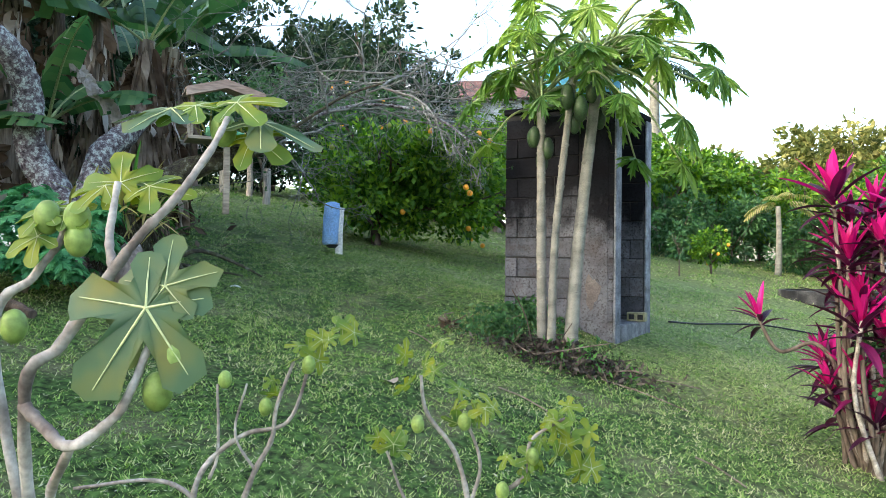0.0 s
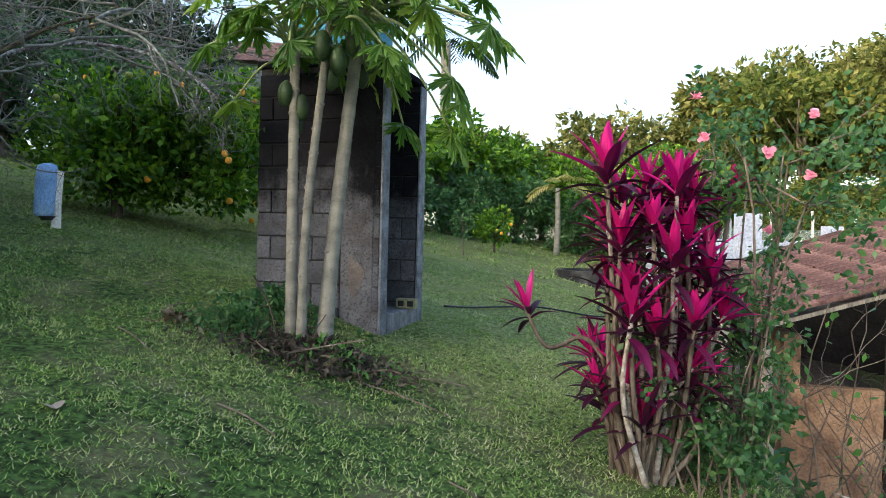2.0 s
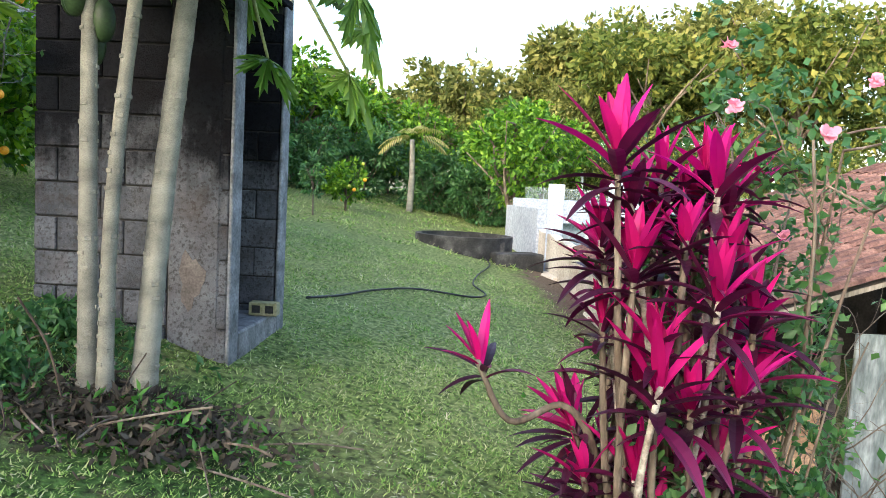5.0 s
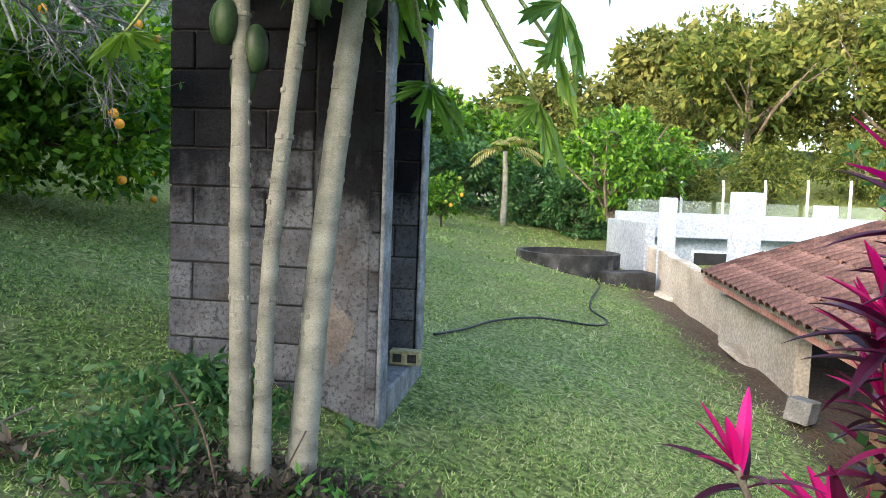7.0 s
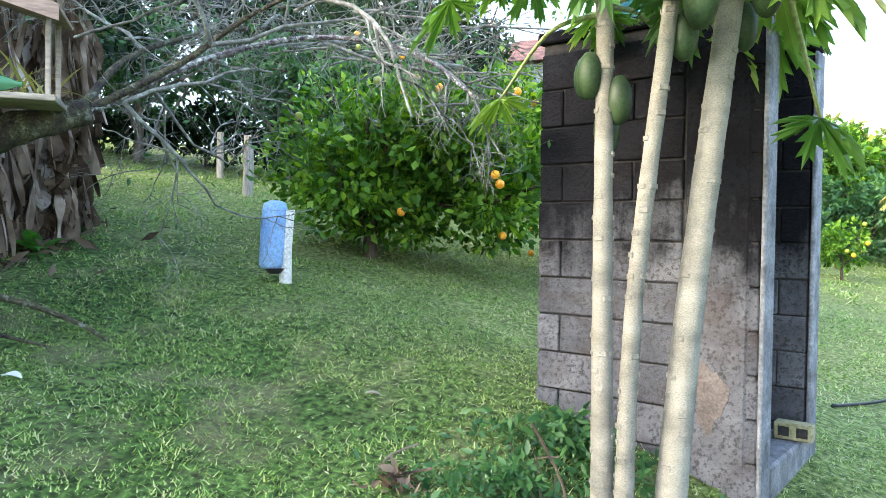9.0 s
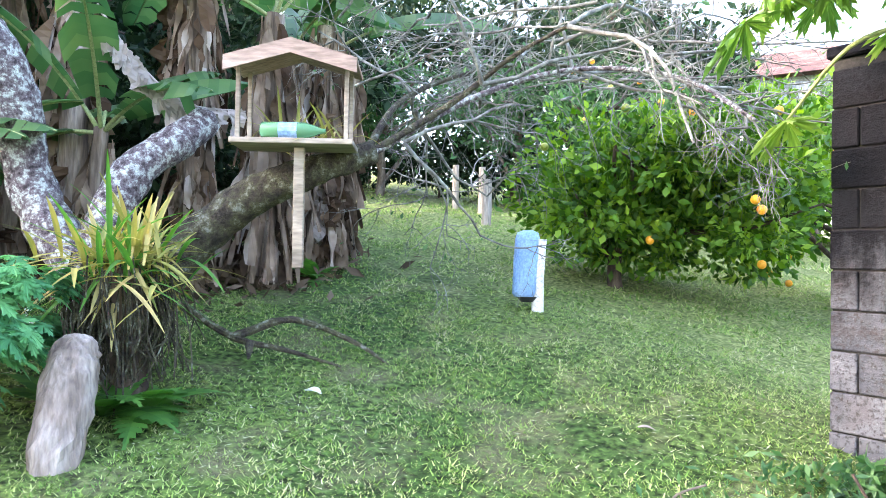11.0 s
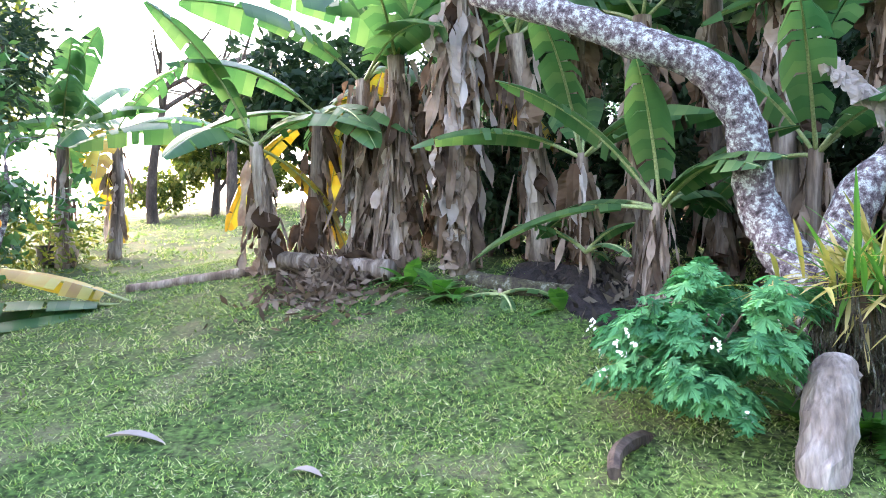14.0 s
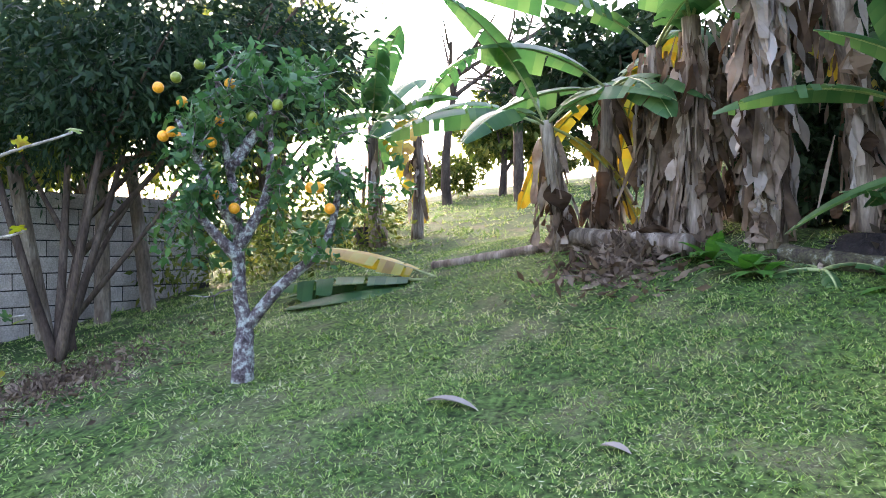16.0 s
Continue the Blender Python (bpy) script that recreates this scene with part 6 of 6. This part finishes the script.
part("fascia", Geo().add([(-0.35, -0.18, 0.37), (-0.35, -0.18, 0.45), (0, -0.18, 0.55), (0.35, -0.18, 0.45), (0.35, -0.18, 0.37), (0, -0.18, 0.47), (-0.35, -0.165, 0.37), (-0.35, -0.165, 0.45), (0, -0.165, 0.55), (0.35, -0.165, 0.45), (0.35, -0.165, 0.37), (0, -0.165, 0.47)],
                         [(0, 5, 2, 1), (5, 4, 3, 2), (6, 7, 8, 11), (11, 8, 9, 10), (1, 2, 8, 7), (2, 3, 9, 8), (0, 6, 11, 5), (5, 11, 10, 4), (0, 1, 7, 6), (4, 10, 9, 3)]), M["roof_board"], fr)
part("post", box(0.058, 0.04, 0.66, (0.03, 0.0, -0.665), 0.004), M["new_wood"], fr)
bt = thing("plastic_bottle", (-1.83, 6.95, 2.362), "green plastic bottle lying in the feeder", "bottle", rz=35)
part("body", tube([(-0.16, -0.05, 0.045), (-0.15, -0.05, 0.045), (0.08, -0.05, 0.045), (0.13, -0.05, 0.045), (0.17, -0.05, 0.045), (0.19, -0.05, 0.045)], [0.03, 0.045, 0.045, 0.03, 0.014, 0.014], 14), M["bottle"], bt, soft=True)
part("label_band", tube([(-0.06, -0.05, 0.045), (0.04, -0.05, 0.045)], [0.0458, 0.0458], 14), M["blue"], bt, "blue paper band")
wt = thing("vine", (-1.95, 7.15, 2.37), "dry tangled vine growing over the feeder shelf", "vine")
g = Geo()
for k in range(60):
    a, e = rng.uniform(0, 6.28), rng.uniform(0.2, 1.3)
    strap((rng.normal() * 0.14, rng.normal() * 0.1, 0.0), (math.cos(a) * math.cos(e), math.sin(a) * math.cos(e), math.sin(e)), rng.uniform(0.1, 0.35), 0.02, 0.6, 4, 0.3, 0, g)
part("foliage", g, M["straw"], wt)

# ---- orange trees ----
def fruited(name, base, crown, lobes, count, leaf, label, trunk_r, oranges, mat="citrus_leaf", green=0.3, small=0.5, rr=0.042):
    t = tree(name, base, crown[2], crown, lobes, count, leaf, mat, label, trunk_r=trunk_r, limbs=8, small=small, droop=-0.15, slim=0.55, bark="bark_dark", fill=0.35)
    for k in range(oranges):
        d = unit(rng.normal(size=3) + np.array((0.3, -0.9, -0.2)))
        p = np.array(crown[:3]) + d * np.array(crown[3:]) * rng.uniform(0.75, 0.98)
        p[2] = max(p[2], 0.25)
        part("orange", ball(p, rr, n=10, m=7), M["green_skin"] if rng.uniform() < green else M["orange_skin"], t, soft=True)
    return t


fruited("orange_tree", (-1.57, 11.3), (0.6, 0.2, 1.0, 1.75, 1.4, 1.15), 34, 20000, 0.10, "dense bushy orange tree with dark leaves and fruit", 0.085, 14, small=0.42)
fruited("orange_tree", (0.35, 13.3), (0.2, 0.3, 1.15, 1.7, 1.4, 1.1), 20, 9000, 0.11, "dense bushy orange tree with dark leaves and fruit", 0.08, 14, small=0.42)
fruited("orange_tree", (4.6, 19.5), (0, 0, 0.7, 0.6, 0.6, 0.6), 10, 1500, 0.1, "young orange sapling on the lawn", 0.03, 5)
tree("sapling", (3.6, 17.5), 0.7, (0, 0, 0.7, 0.3, 0.3, 0.55), 7, 420, 0.1, "rose_leaf", "thin young sapling in the lawn", trunk_r=0.02)
fruited("orange_tree", (-2.6, 14.5), (0, 0.3, 2.1, 1.4, 1.2, 0.9), 16, 3600, 0.1, "old lichened orange tree with thin foliage", 0.08, 14, mat="rose_leaf", small=0.4)

# forked citrus tree with yellow oranges
CB = np.array((-3.94, 0.95, float(ground_z(-3.94, 0.95)) - 0.03))
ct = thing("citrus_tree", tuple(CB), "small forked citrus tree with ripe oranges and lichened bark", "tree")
g = Geo()
tips = []
arms = [[(0, 0, 0), (-0.02, 0, 0.25), (-0.04, 0, 0.42), (0.0, -0.02, 0.7), (0.05, 0.0, 1.2), (0.12, -0.05, 1.7), (0.25, -0.05, 2.2)], [(-0.04, 0, 0.4), (-0.1, 0.25, 0.7), (-0.2, 0.55, 1.0), (-0.25, 0.65, 1.4), (-0.22, 0.65, 1.65)], [(0.03, 0, 1.0), (-0.02, 0.2, 1.4), (0.02, 0.25, 2.0)], [(0.05, 0.0, 1.1), (0.25, -0.15, 1.5), (0.4, -0.25, 1.85)], [(0.1, -0.04, 1.55), (0.0, 0.2, 1.9), (0.0, 0.4, 2.15)], [(0.02, 0, 0.9), (0.2, -0.2, 1.2), (0.25, -0.3, 1.4)]]
for i, a in enumerate(arms):
    c = curve(a, 7)
    tube(c, np.linspace(0.085 if i == 0 else 0.05, 0.014, len(c)), 10, g, rough=0.06)
    tips += list(c[len(c) // 2 :])
    for k in range(7):
        j = rng.integers(len(c) // 2, len(c))
        twigs(c[j], unit(rng.normal(size=3) + np.array((0, 0, 0.4))), rng.uniform(0.2, 0.45), 0.008, 1, g, 0.3, 3, 0.1, tips)
part("trunk", g, M["lichen"], ct, "grey lichened trunk", soft=True)
tips = np.array(tips)
tips = tips[tips[:, 2] > 0.75]
part("crown", leaves("crown", tips[rng.integers(0, len(tips), 2600)] + rng.normal(size=(2600, 3)) * 0.05, 0.085, 0.35, 0.5), M["rose_leaf"], ct)
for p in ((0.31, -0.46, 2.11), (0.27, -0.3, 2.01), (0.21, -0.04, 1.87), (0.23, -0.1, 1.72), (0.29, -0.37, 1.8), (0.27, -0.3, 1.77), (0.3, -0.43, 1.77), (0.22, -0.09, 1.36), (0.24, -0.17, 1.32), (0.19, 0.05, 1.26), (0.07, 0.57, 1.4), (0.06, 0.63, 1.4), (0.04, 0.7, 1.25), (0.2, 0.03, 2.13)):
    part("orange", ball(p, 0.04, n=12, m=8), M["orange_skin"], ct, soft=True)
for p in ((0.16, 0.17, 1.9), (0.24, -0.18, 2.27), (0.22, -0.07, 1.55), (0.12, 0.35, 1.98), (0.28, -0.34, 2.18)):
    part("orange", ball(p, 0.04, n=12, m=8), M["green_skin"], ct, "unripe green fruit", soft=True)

# dark spreading tree by the wall
tree("shade_tree", (-5.6, -1.9), 1.6, (-0.8, 0.35, 3.1, 2.4, 2.7, 1.65), 34, 30000, 0.11, "dark_leaf", "dark dense evergreen tree with several trunks", trunk_r=0.075, bark="bark_dark", limbs=10, small=0.42, slim=0.35)
dt = thing("bare_shade_trunks", (-5.2, -1.7, float(ground_z(-5.2, -1.7)) - 0.04), "cluster of dark slender trunks under the shade tree", "tree")
for dx, dy in ((0.3, -0.5), (-0.4, -0.2), (0.0, 0.5), (-0.6, 0.3)):
    part("trunk", tube(curve([(0, 0, 0), (dx * 0.4, dy * 0.4, 0.8), (dx, dy, 2.1)], 6), np.linspace(0.055, 0.03, 13), 8, rough=0.06), M["bark_dark"], dt, soft=True)

# ---- trees round the garden ----
def woods(spots, mat, label, group, leaf=0.3, count=5000, bark="bark", slim=0.5):
    for x, y, h, r in spots:
        tree("woodland_tree", (x, y), h * 0.5, (rng.uniform(-0.4, 0.4), rng.uniform(-0.4, 0.4), h * 0.58, r, r, h * 0.42), 22, count, leaf, mat, label, trunk_r=0.05 + 0.02 * h, group=group, bark=bark, limbs=9, small=0.36, slim=slim)


M["olive_leaf"] = leafy("olive_woodland_leaf", [(0.04, 0.06, 0.016), (0.13, 0.15, 0.042), (0.29, 0.28, 0.1)], 0.3, 0.7, 0.15, 0.4)
woods(((1.5, 24, 4.2, 2.2), (4.2, 26, 4.2, 2.3), (6.2, 27.5, 4.0, 2.2), (8.6, 27, 3.6, 2.0), (2.9, 22.5, 3.4, 1.6), (10.3, 24.5, 3.2, 1.6), (-0.8, 21, 4.0, 2.0)), "citrus_leaf", "dense green tree behind the lawn", "orchard trees", 0.2, 5200)
woods(((8.9, 20.2, 4.0, 1.7), (10.5, 22.0, 3.8, 1.6)), "citrus_leaf", "fruiting tree with yellow fruit by the pool wall", "orchard trees", 0.16, 4200)
woods(((5.5, 34, 5.2, 3.2), (9.5, 36, 5.0, 3.2), (14, 36, 6.0, 3.8), (19, 34, 6.5, 4.2), (25, 31, 8.0, 4.8), (31, 27, 10, 5.5), (35, 20, 13, 6), (38, 12, 13, 6), (0, 33, 5, 3.2), (24, 38, 9, 5)), "olive_leaf", "tall pale olive woodland tree on the hillside", "hillside trees", 0.34, 8000)
woods(((17, 27, 6.0, 3.2), (22, 25, 6.5, 3.2), (27, 22, 7, 3.4), (30, 16, 7, 3.6)), "wood_leaf", "woodland tree behind the fence", "hillside trees", 0.3, 5500)
woods(((-2.6, 16.5, 5.0, 1.9), (-4.6, 18.5, 5.5, 2.2)), "dark_leaf", "dark tree up the lawn", "dark trees", 0.17, 7000, "bark_dark")
woods(((-8, 22, 6, 3), (-12, 20, 7, 3.4), (-15, 15, 7, 3.4), (-10, 14, 6, 2.8), (-3, 27, 5, 3), (-17, 10, 6.5, 3.2), (-20, 5.5, 4.5, 2.4)), "dark_leaf", "dark tree on the upper slope", "dark trees", 0.24, 6000, "bark_dark")
woods(((-20, 0.5, 4.0, 1.8), (-21, 3.2, 4.5, 2.0), (-12.5, -3.2, 5.5, 2.0), (-16, -4.5, 6.5, 2.5), (-10.5, -5.5, 6, 2.6), (-7.5, -5.5, 6.0, 2.8), (-4.0, -5.5, 5.5, 2.6)), "wood_leaf", "woodland tree round the garden", "garden edge trees", 0.24, 4600, "bark_dark")
for x, y, h in ((-19.0, -0.9, 3.6), (-17.5, 1.3, 3.8)):
    t = thing("skyline_tree", (x, y, float(ground_z(x, y)) - 0.05), "slender dark tree trunk on the skyline", "tree", "skyline trunks")
    g = Geo()
    twigs((0, 0, 0), (0.05, 0, 1), h, 0.16, 2, g, 0.12, 4)
    part("trunk", g, M["bark_dark"], t, soft=True)
p, d = clumps([(x, y, z, 1.2, 1.4, 0.8) for x, y, z in ((-9.0, -1.8, 1.9), (-10.5, -1.2, 2.1), (-11.5, -2.0, 2.3), (-13.5, -1.6, 2.6), (-8.6, -2.6, 2.0))], 6000)
sb = thing("shrubbery", (0, 0, 0), "thin twiggy shrubs along the upper edge", "shrubs", kind="stuff")
part("foliage", leaves("foliage", p, 0.12, 0.2, 0.4, d), M["wood_leaf"], sb)
pot = thing("plant_tub", gz(-11.9, -0.75, 0.0), "low black tub on the grass", "tub")
part("body", tube([(0, 0, 0), (0, 0, 0.3)], [0.28, 0.33], 14), M["black"], pot)


def palm(name, x, y, h, r, fr_n, L, label, mat="fern"):
    t = thing(name, (x, y, float(ground_z(x, y)) - 0.05), label, "palm")
    c = curve([(0, 0, 0), (0.03, 0, h * 0.5), (0, 0.03, h)], 6)
    part("trunk", tube(c, np.linspace(r * 1.2, r * 0.8, len(c)), 9, rough=0.04), M["papaya_bark"], t, soft=True)
    for k in range(fr_n):
        a, e = k * 2.4, rng.uniform(0.1, 1.2)
        d = np.array((math.cos(a) * math.cos(e), math.sin(a) * math.cos(e), math.sin(e)))
        s = unit(np.cross(d, (0, 0, 1)))
        g, q = Geo(), c[-1].copy()
        for i in range(14):
            d = unit(d + np.array((0, 0, -0.11)))
            q2 = q + d * L / 14
            if i > 2:
                for sd in (1, -1):
                    strap(q2, sd * s + d * 0.7 + np.array((0, 0, -0.25)), L * 0.33 * math.sin(math.pi * min(0.95, i / 14)), 0.035 * L, 0.5, 3, 0.2, 0, g)
            q = q2
        part("frond", g, M[mat], t)


palm("young_palm", 6.9, 22.55, 2.0, 0.08, 9, 1.1, "young palm with a pale thin trunk on the lawn", "straw")
palm("tall_palm", 3.9, 26.6, 6.3, 0.2, 13, 2.2, "tall dark palm behind the trees", "dark_leaf")
for k in range(13):
    x, y = 10.5 + 1.15 * k, 24.6 - 0.35 * k
    t = thing("fence_post", (x, y, float(ground_z(x, y)) + 0.5), "pale concrete fence post with a bent top", "fence post", "fence on the hill")
    part("shaft", tube([(0, 0, -0.6), (0, 0, 0.45), (-0.1, -0.1, 0.65)], 0.045, 6), M["pale_post"], t)

# backing trees added to darken the gaps between the banana stems
woods(((-8.6, 8.6, 5.2, 2.0), (-7.2, 10.6, 5.0, 2.0), (-9.6, 6.0, 5.0, 2.0), (-9.8, 3.6, 3.6, 1.5), (-7.0, 8.2, 4.0, 1.6)), "dark_leaf", "dark backing tree added behind the banana grove", "dark trees", 0.17, 5200, "bark_dark")
woods(((-9.5, 17.5, 3.6, 2.2), (-7.0, 19.5, 3.8, 2.4), (-11.5, 15.5, 3.4, 2.0), (-13, 12.5, 3.6, 2.2), (-5.6, 21.5, 3.6, 2.2), (-14.5, 8.5, 3.4, 2.0)), "rose_leaf", "low spreading garden tree up the lawn", "upper garden trees", 0.16, 4200)

for x, y, w_ in ((-12, 18, 1.7), (-10.5, 18.8, 1.6), (-9, 19.2, 1.6), (-7.4, 20, 1.7), (-6, 20.4, 1.5), (-13.3, 16.6, 1.7), (-14.5, 15, 1.7), (-4.4, 21.5, 1.5), (-2.6, 21, 1.5), (12, 28, 2.0), (15, 27.5, 2.0), (8, 29.5, 1.8), (5.5, 29, 1.8), (3.2, 28.5, 1.8), (1.0, 27.5, 1.8), (-21, 1.8, 1.6), (-22, 4.5, 1.8), (-20.5, -1.2, 1.4), (-23, 7, 2.0)):
    tree("garden_bush", (x, y), 0.5, (0, 0, 0.9, w_, w_ * 0.8, 0.95), 14, 2600, 0.16, "wood_leaf" if x < -16 else "dark_leaf" if x < -6 else "rose_leaf", "low spreading green bush at the garden edge", "bush", 0.04, "edge bushes", small=0.4)

# dark bushes added to stand in for the deep shade inside the grove
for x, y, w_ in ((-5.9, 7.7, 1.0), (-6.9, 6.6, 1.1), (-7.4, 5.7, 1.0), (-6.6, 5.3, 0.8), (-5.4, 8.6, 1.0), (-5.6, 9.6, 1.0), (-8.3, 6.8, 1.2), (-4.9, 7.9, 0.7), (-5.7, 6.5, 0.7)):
    tree("undergrowth", (x, y), 0.6, (0, 0, 0.8, w_, w_ * 0.8, 0.95), 12, 2400, 0.13, "dark_leaf", "dark filler bush added for the gloom behind the bananas", "bush", 0.03, "undergrowth of the grove", small=0.45, bark="bark_dark")
for x, y, w_ in ((11, 25.6, 1.6), (13.5, 25, 1.7), (16, 24.2, 1.8), (18.5, 23.6, 1.8), (21, 22.8, 1.9), (24, 22, 2.0), (27, 20.5, 2.0), (9.2, 22.6, 1.2), (7.9, 23.6, 1.3), (6.0, 24.2, 1.3), (4.2, 22.8, 1.2), (2.2, 20.4, 1.3)):
    tree("hedge_bush", (x, y), 0.5, (0, 0, 1.0, w_, w_ * 0.8, 1.45), 14, 3600, 0.15, "rose_leaf" if x < 10 else "wood_leaf", "dense bush at the foot of the hillside", "bush", 0.04, "hillside bushes", small=0.42)

for x, y, w_ in ((7, 31.5, 2.4), (9.8, 31, 2.5), (12.6, 30, 2.6), (15.5, 30.2, 2.6), (18.5, 28.6, 2.6), (21.5, 27.2, 2.7), (24.5, 25.6, 2.8), (27.5, 23.6, 2.8), (30, 20.5, 3.0), (31.5, 16.5, 3.0), (17, 33, 2.8), (21, 31, 2.8)):
    tree("thicket", (x, y), 0.8, (0, 0, 1.7, w_, w_ * 0.85, 2.3), 18, 5600, 0.22, "olive_leaf" if int(x) % 2 else "wood_leaf", "dense leafy thicket on the hillside", "bush", 0.06, "hillside thicket", small=0.36, fill=0.3)

# ---- loose things on the lawn ----
def leaf_litter(name, x, y, L, w, mat, label, rz):
    t = thing(name, gz(x, y, 0.02), label, "dead leaf")
    part("blade", strap((0, 0, 0), (math.cos(rz), math.sin(rz), 0.25), L, w, 0.6, 6, 0.4), mat, t)


leaf_litter("fallen_leaf", -3.25, 2.5, 0.32, 0.11, M["dead_pale"], "curled pale dry leaf on the grass", 1.4)
leaf_litter("fallen_leaf", -0.15, 7.74, 0.09, 0.05, M["dead_pale"], "small pale dry leaf on the grass", 0.4)
leaf_litter("fallen_leaf", -1.77, 7.03, 0.1, 0.08, M["petal_white"], "scrap of pale leaf on the grass", 0.2)
leaf_litter("fallen_leaf", 0.3, 5.08, 0.14, 0.1, M["dead_pale"], "grey curled leaf on the grass", 2.2)
leaf_litter("fallen_leaf", -2.68, 3.5, 0.16, 0.08, M["dead_pale"], "scrap of pale dry leaf on the grass", 1.1)
for i, (x, y, L, a) in enumerate(((0.0, 6.75, 0.55, -0.9), (1.9, 6.9, 0.5, 0.1), (0.9, 5.6, 0.45, -0.7), (2.1, 5.2, 0.4, -1.0), (1.6, 6.6, 0.7, -0.5))):
    t = thing("twig", gz(x, y, 0.012), "thin dry twig lying on the grass", "twig", "twigs on the lawn")
    e = np.array((math.cos(a) * L, math.sin(a) * L, 0))
    e[2] = float(ground_z(x + e[0], y + e[1])) - float(ground_z(x, y))
    part("stick", tube(curve([(0, 0, 0), e / 2 + (0, 0.02, 0.01), e], 5), 0.005, 5), M["bark"], t)
heap("leaf_litter", (-4.3, -1.0), 1.7, 1.2, 0.02, 3200, M["litter"], "thin brown leaf litter under the shade tree", 4, 0.07)
heap("twig_tuft", (0.28, 7.05), 0.14, 0.1, 0.06, 60, M["litter"], "small tuft of dry cuttings on the lawn", 2, 0.08)

# ---- grass ----
M["grass"] = leafy("grass_blade", [(0.065, 0.14, 0.036), (0.14, 0.255, 0.062), (0.26, 0.385, 0.11), (0.42, 0.46, 0.21), (0.54, 0.5, 0.36)], 0.3, 0.6, 0.1, 1.3)


def grass(name, count, cx, cy, r0, r1, L, w, label):
    # blades stand in tufts with gaps between them
    tufts = count // 9
    r = np.sqrt(rng.uniform(r0 * r0, r1 * r1, tufts))
    a = rng.uniform(0, 2 * np.pi, tufts)
    own = rng.integers(0, tufts, count)
    x = (cx + r * np.cos(a))[own] + rng.normal(0, L * 0.85, count)
    y = (cy + r * np.sin(a))[own] + rng.normal(0, L * 0.85, count)
    tall = rng.uniform(0.65, 1.55, tufts)[own]
    soil = (x - 5.3) * 0.96 - (y - 8.5) * 0.28
    bare = np.sin(x * 1.9 + np.sin(y * 1.3) * 2) * np.sin(y * 2.3 + x * 0.7) + 0.5 * np.sin(x * 5.3 + y * 2) * np.sin(y * 6.1 - x) > rng.uniform(0.35, 1.2, count)
    keep = (soil < rng.uniform(-0.45, 0.1, count)) & ~bare
    du, dv = (x - TA[0]) * TU[0] + (y - TA[1]) * TU[1], (x - TA[0]) * TV[0] + (y - TA[1]) * TV[1]
    keep &= ~((du > 0) & (du < TW) & (dv > 0) & (dv < TD))
    x, y, tall = x[keep], y[keep], tall[keep]
    n = len(x)
    b = np.stack([x, y, ground_z(x, y) - 0.004], 1)
    an = rng.uniform(0, 2 * np.pi, n)
    el = rng.uniform(0.0, 0.9, n)
    d = np.stack([np.cos(an) * np.cos(el), np.sin(an) * np.cos(el), np.sin(el)], 1)
    s = np.stack([-np.sin(an), np.cos(an), rng.uniform(-0.5, 0.5, n)], 1)
    Ls = (L * tall * rng.uniform(0.5, 1.4, n))[:, None]
    ws = (w * rng.uniform(0.6, 1.5, n))[:, None]
    V = np.stack([b - s * ws, b + s * ws, b + d * Ls], 1).reshape(-1, 3)
    me = quick_mesh(name, V, np.arange(3 * n).reshape(-1, 3))
    return tagged(part(name, me, M["grass"]), label, "grass", kind="stuff")


grass("lawn_grass", 380000, 0.2, 5.0, 0.0, 5.0, 0.028, 0.0042, "short mown grass and clover covering the slope")
grass("far_lawn_grass", 330000, 0.2, 5.0, 5.0, 11.0, 0.042, 0.0065, "short mown grass further up the slope")
grass("upper_lawn_grass", 160000, 0.0, 6.0, 11.0, 22.0, 0.08, 0.014, "mown grass of the distant lawn")


def clippings(count, r1, L, w, label):
    r = np.sqrt(rng.uniform(0, r1 * r1, count))
    a = rng.uniform(0, 2 * np.pi, count)
    x, y = 0.4 + r * np.cos(a), 5.0 + r * np.sin(a)
    keep = ((x - 5.3) * 0.96 - (y - 8.5) * 0.28 < -0.2) & (np.sin(x * 3.1 + y) + np.sin(y * 2.7 - x * 1.3) + rng.normal(0, 0.6, count) > 0.2)
    x, y = x[keep], y[keep]
    n = len(x)
    an = rng.uniform(0, 6.28, n)
    d = np.stack([np.cos(an), np.sin(an), rng.uniform(-0.1, 0.35, n)], 1)
    s = np.stack([-np.sin(an), np.cos(an), rng.uniform(-0.4, 0.4, n)], 1)
    b = np.stack([x, y, ground_z(x, y) + rng.uniform(0.008, 0.03, n)], 1)
    Ls, ws = (L * rng.uniform(0.4, 1.6, n))[:, None], (w * rng.uniform(0.5, 1.5, n))[:, None]
    V = np.stack([b - d * Ls / 2, b + s * ws, b + d * Ls / 2, b - s * ws], 1).reshape(-1, 3)
    tagged(part("grass_clippings", quick_mesh("grass_clippings", V, np.arange(4 * n).reshape(-1, 4)), M["clip"]), label, "clippings", kind="stuff")


M["clip"] = leafy("dry_clipping", [(0.16, 0.2, 0.09), (0.34, 0.36, 0.22), (0.5, 0.5, 0.38)], 0.2, 0.7, 0.2, 2.0)
clippings(110000, 9.0, 0.032, 0.0028, "pale dry mowing clippings strewn on the lawn")
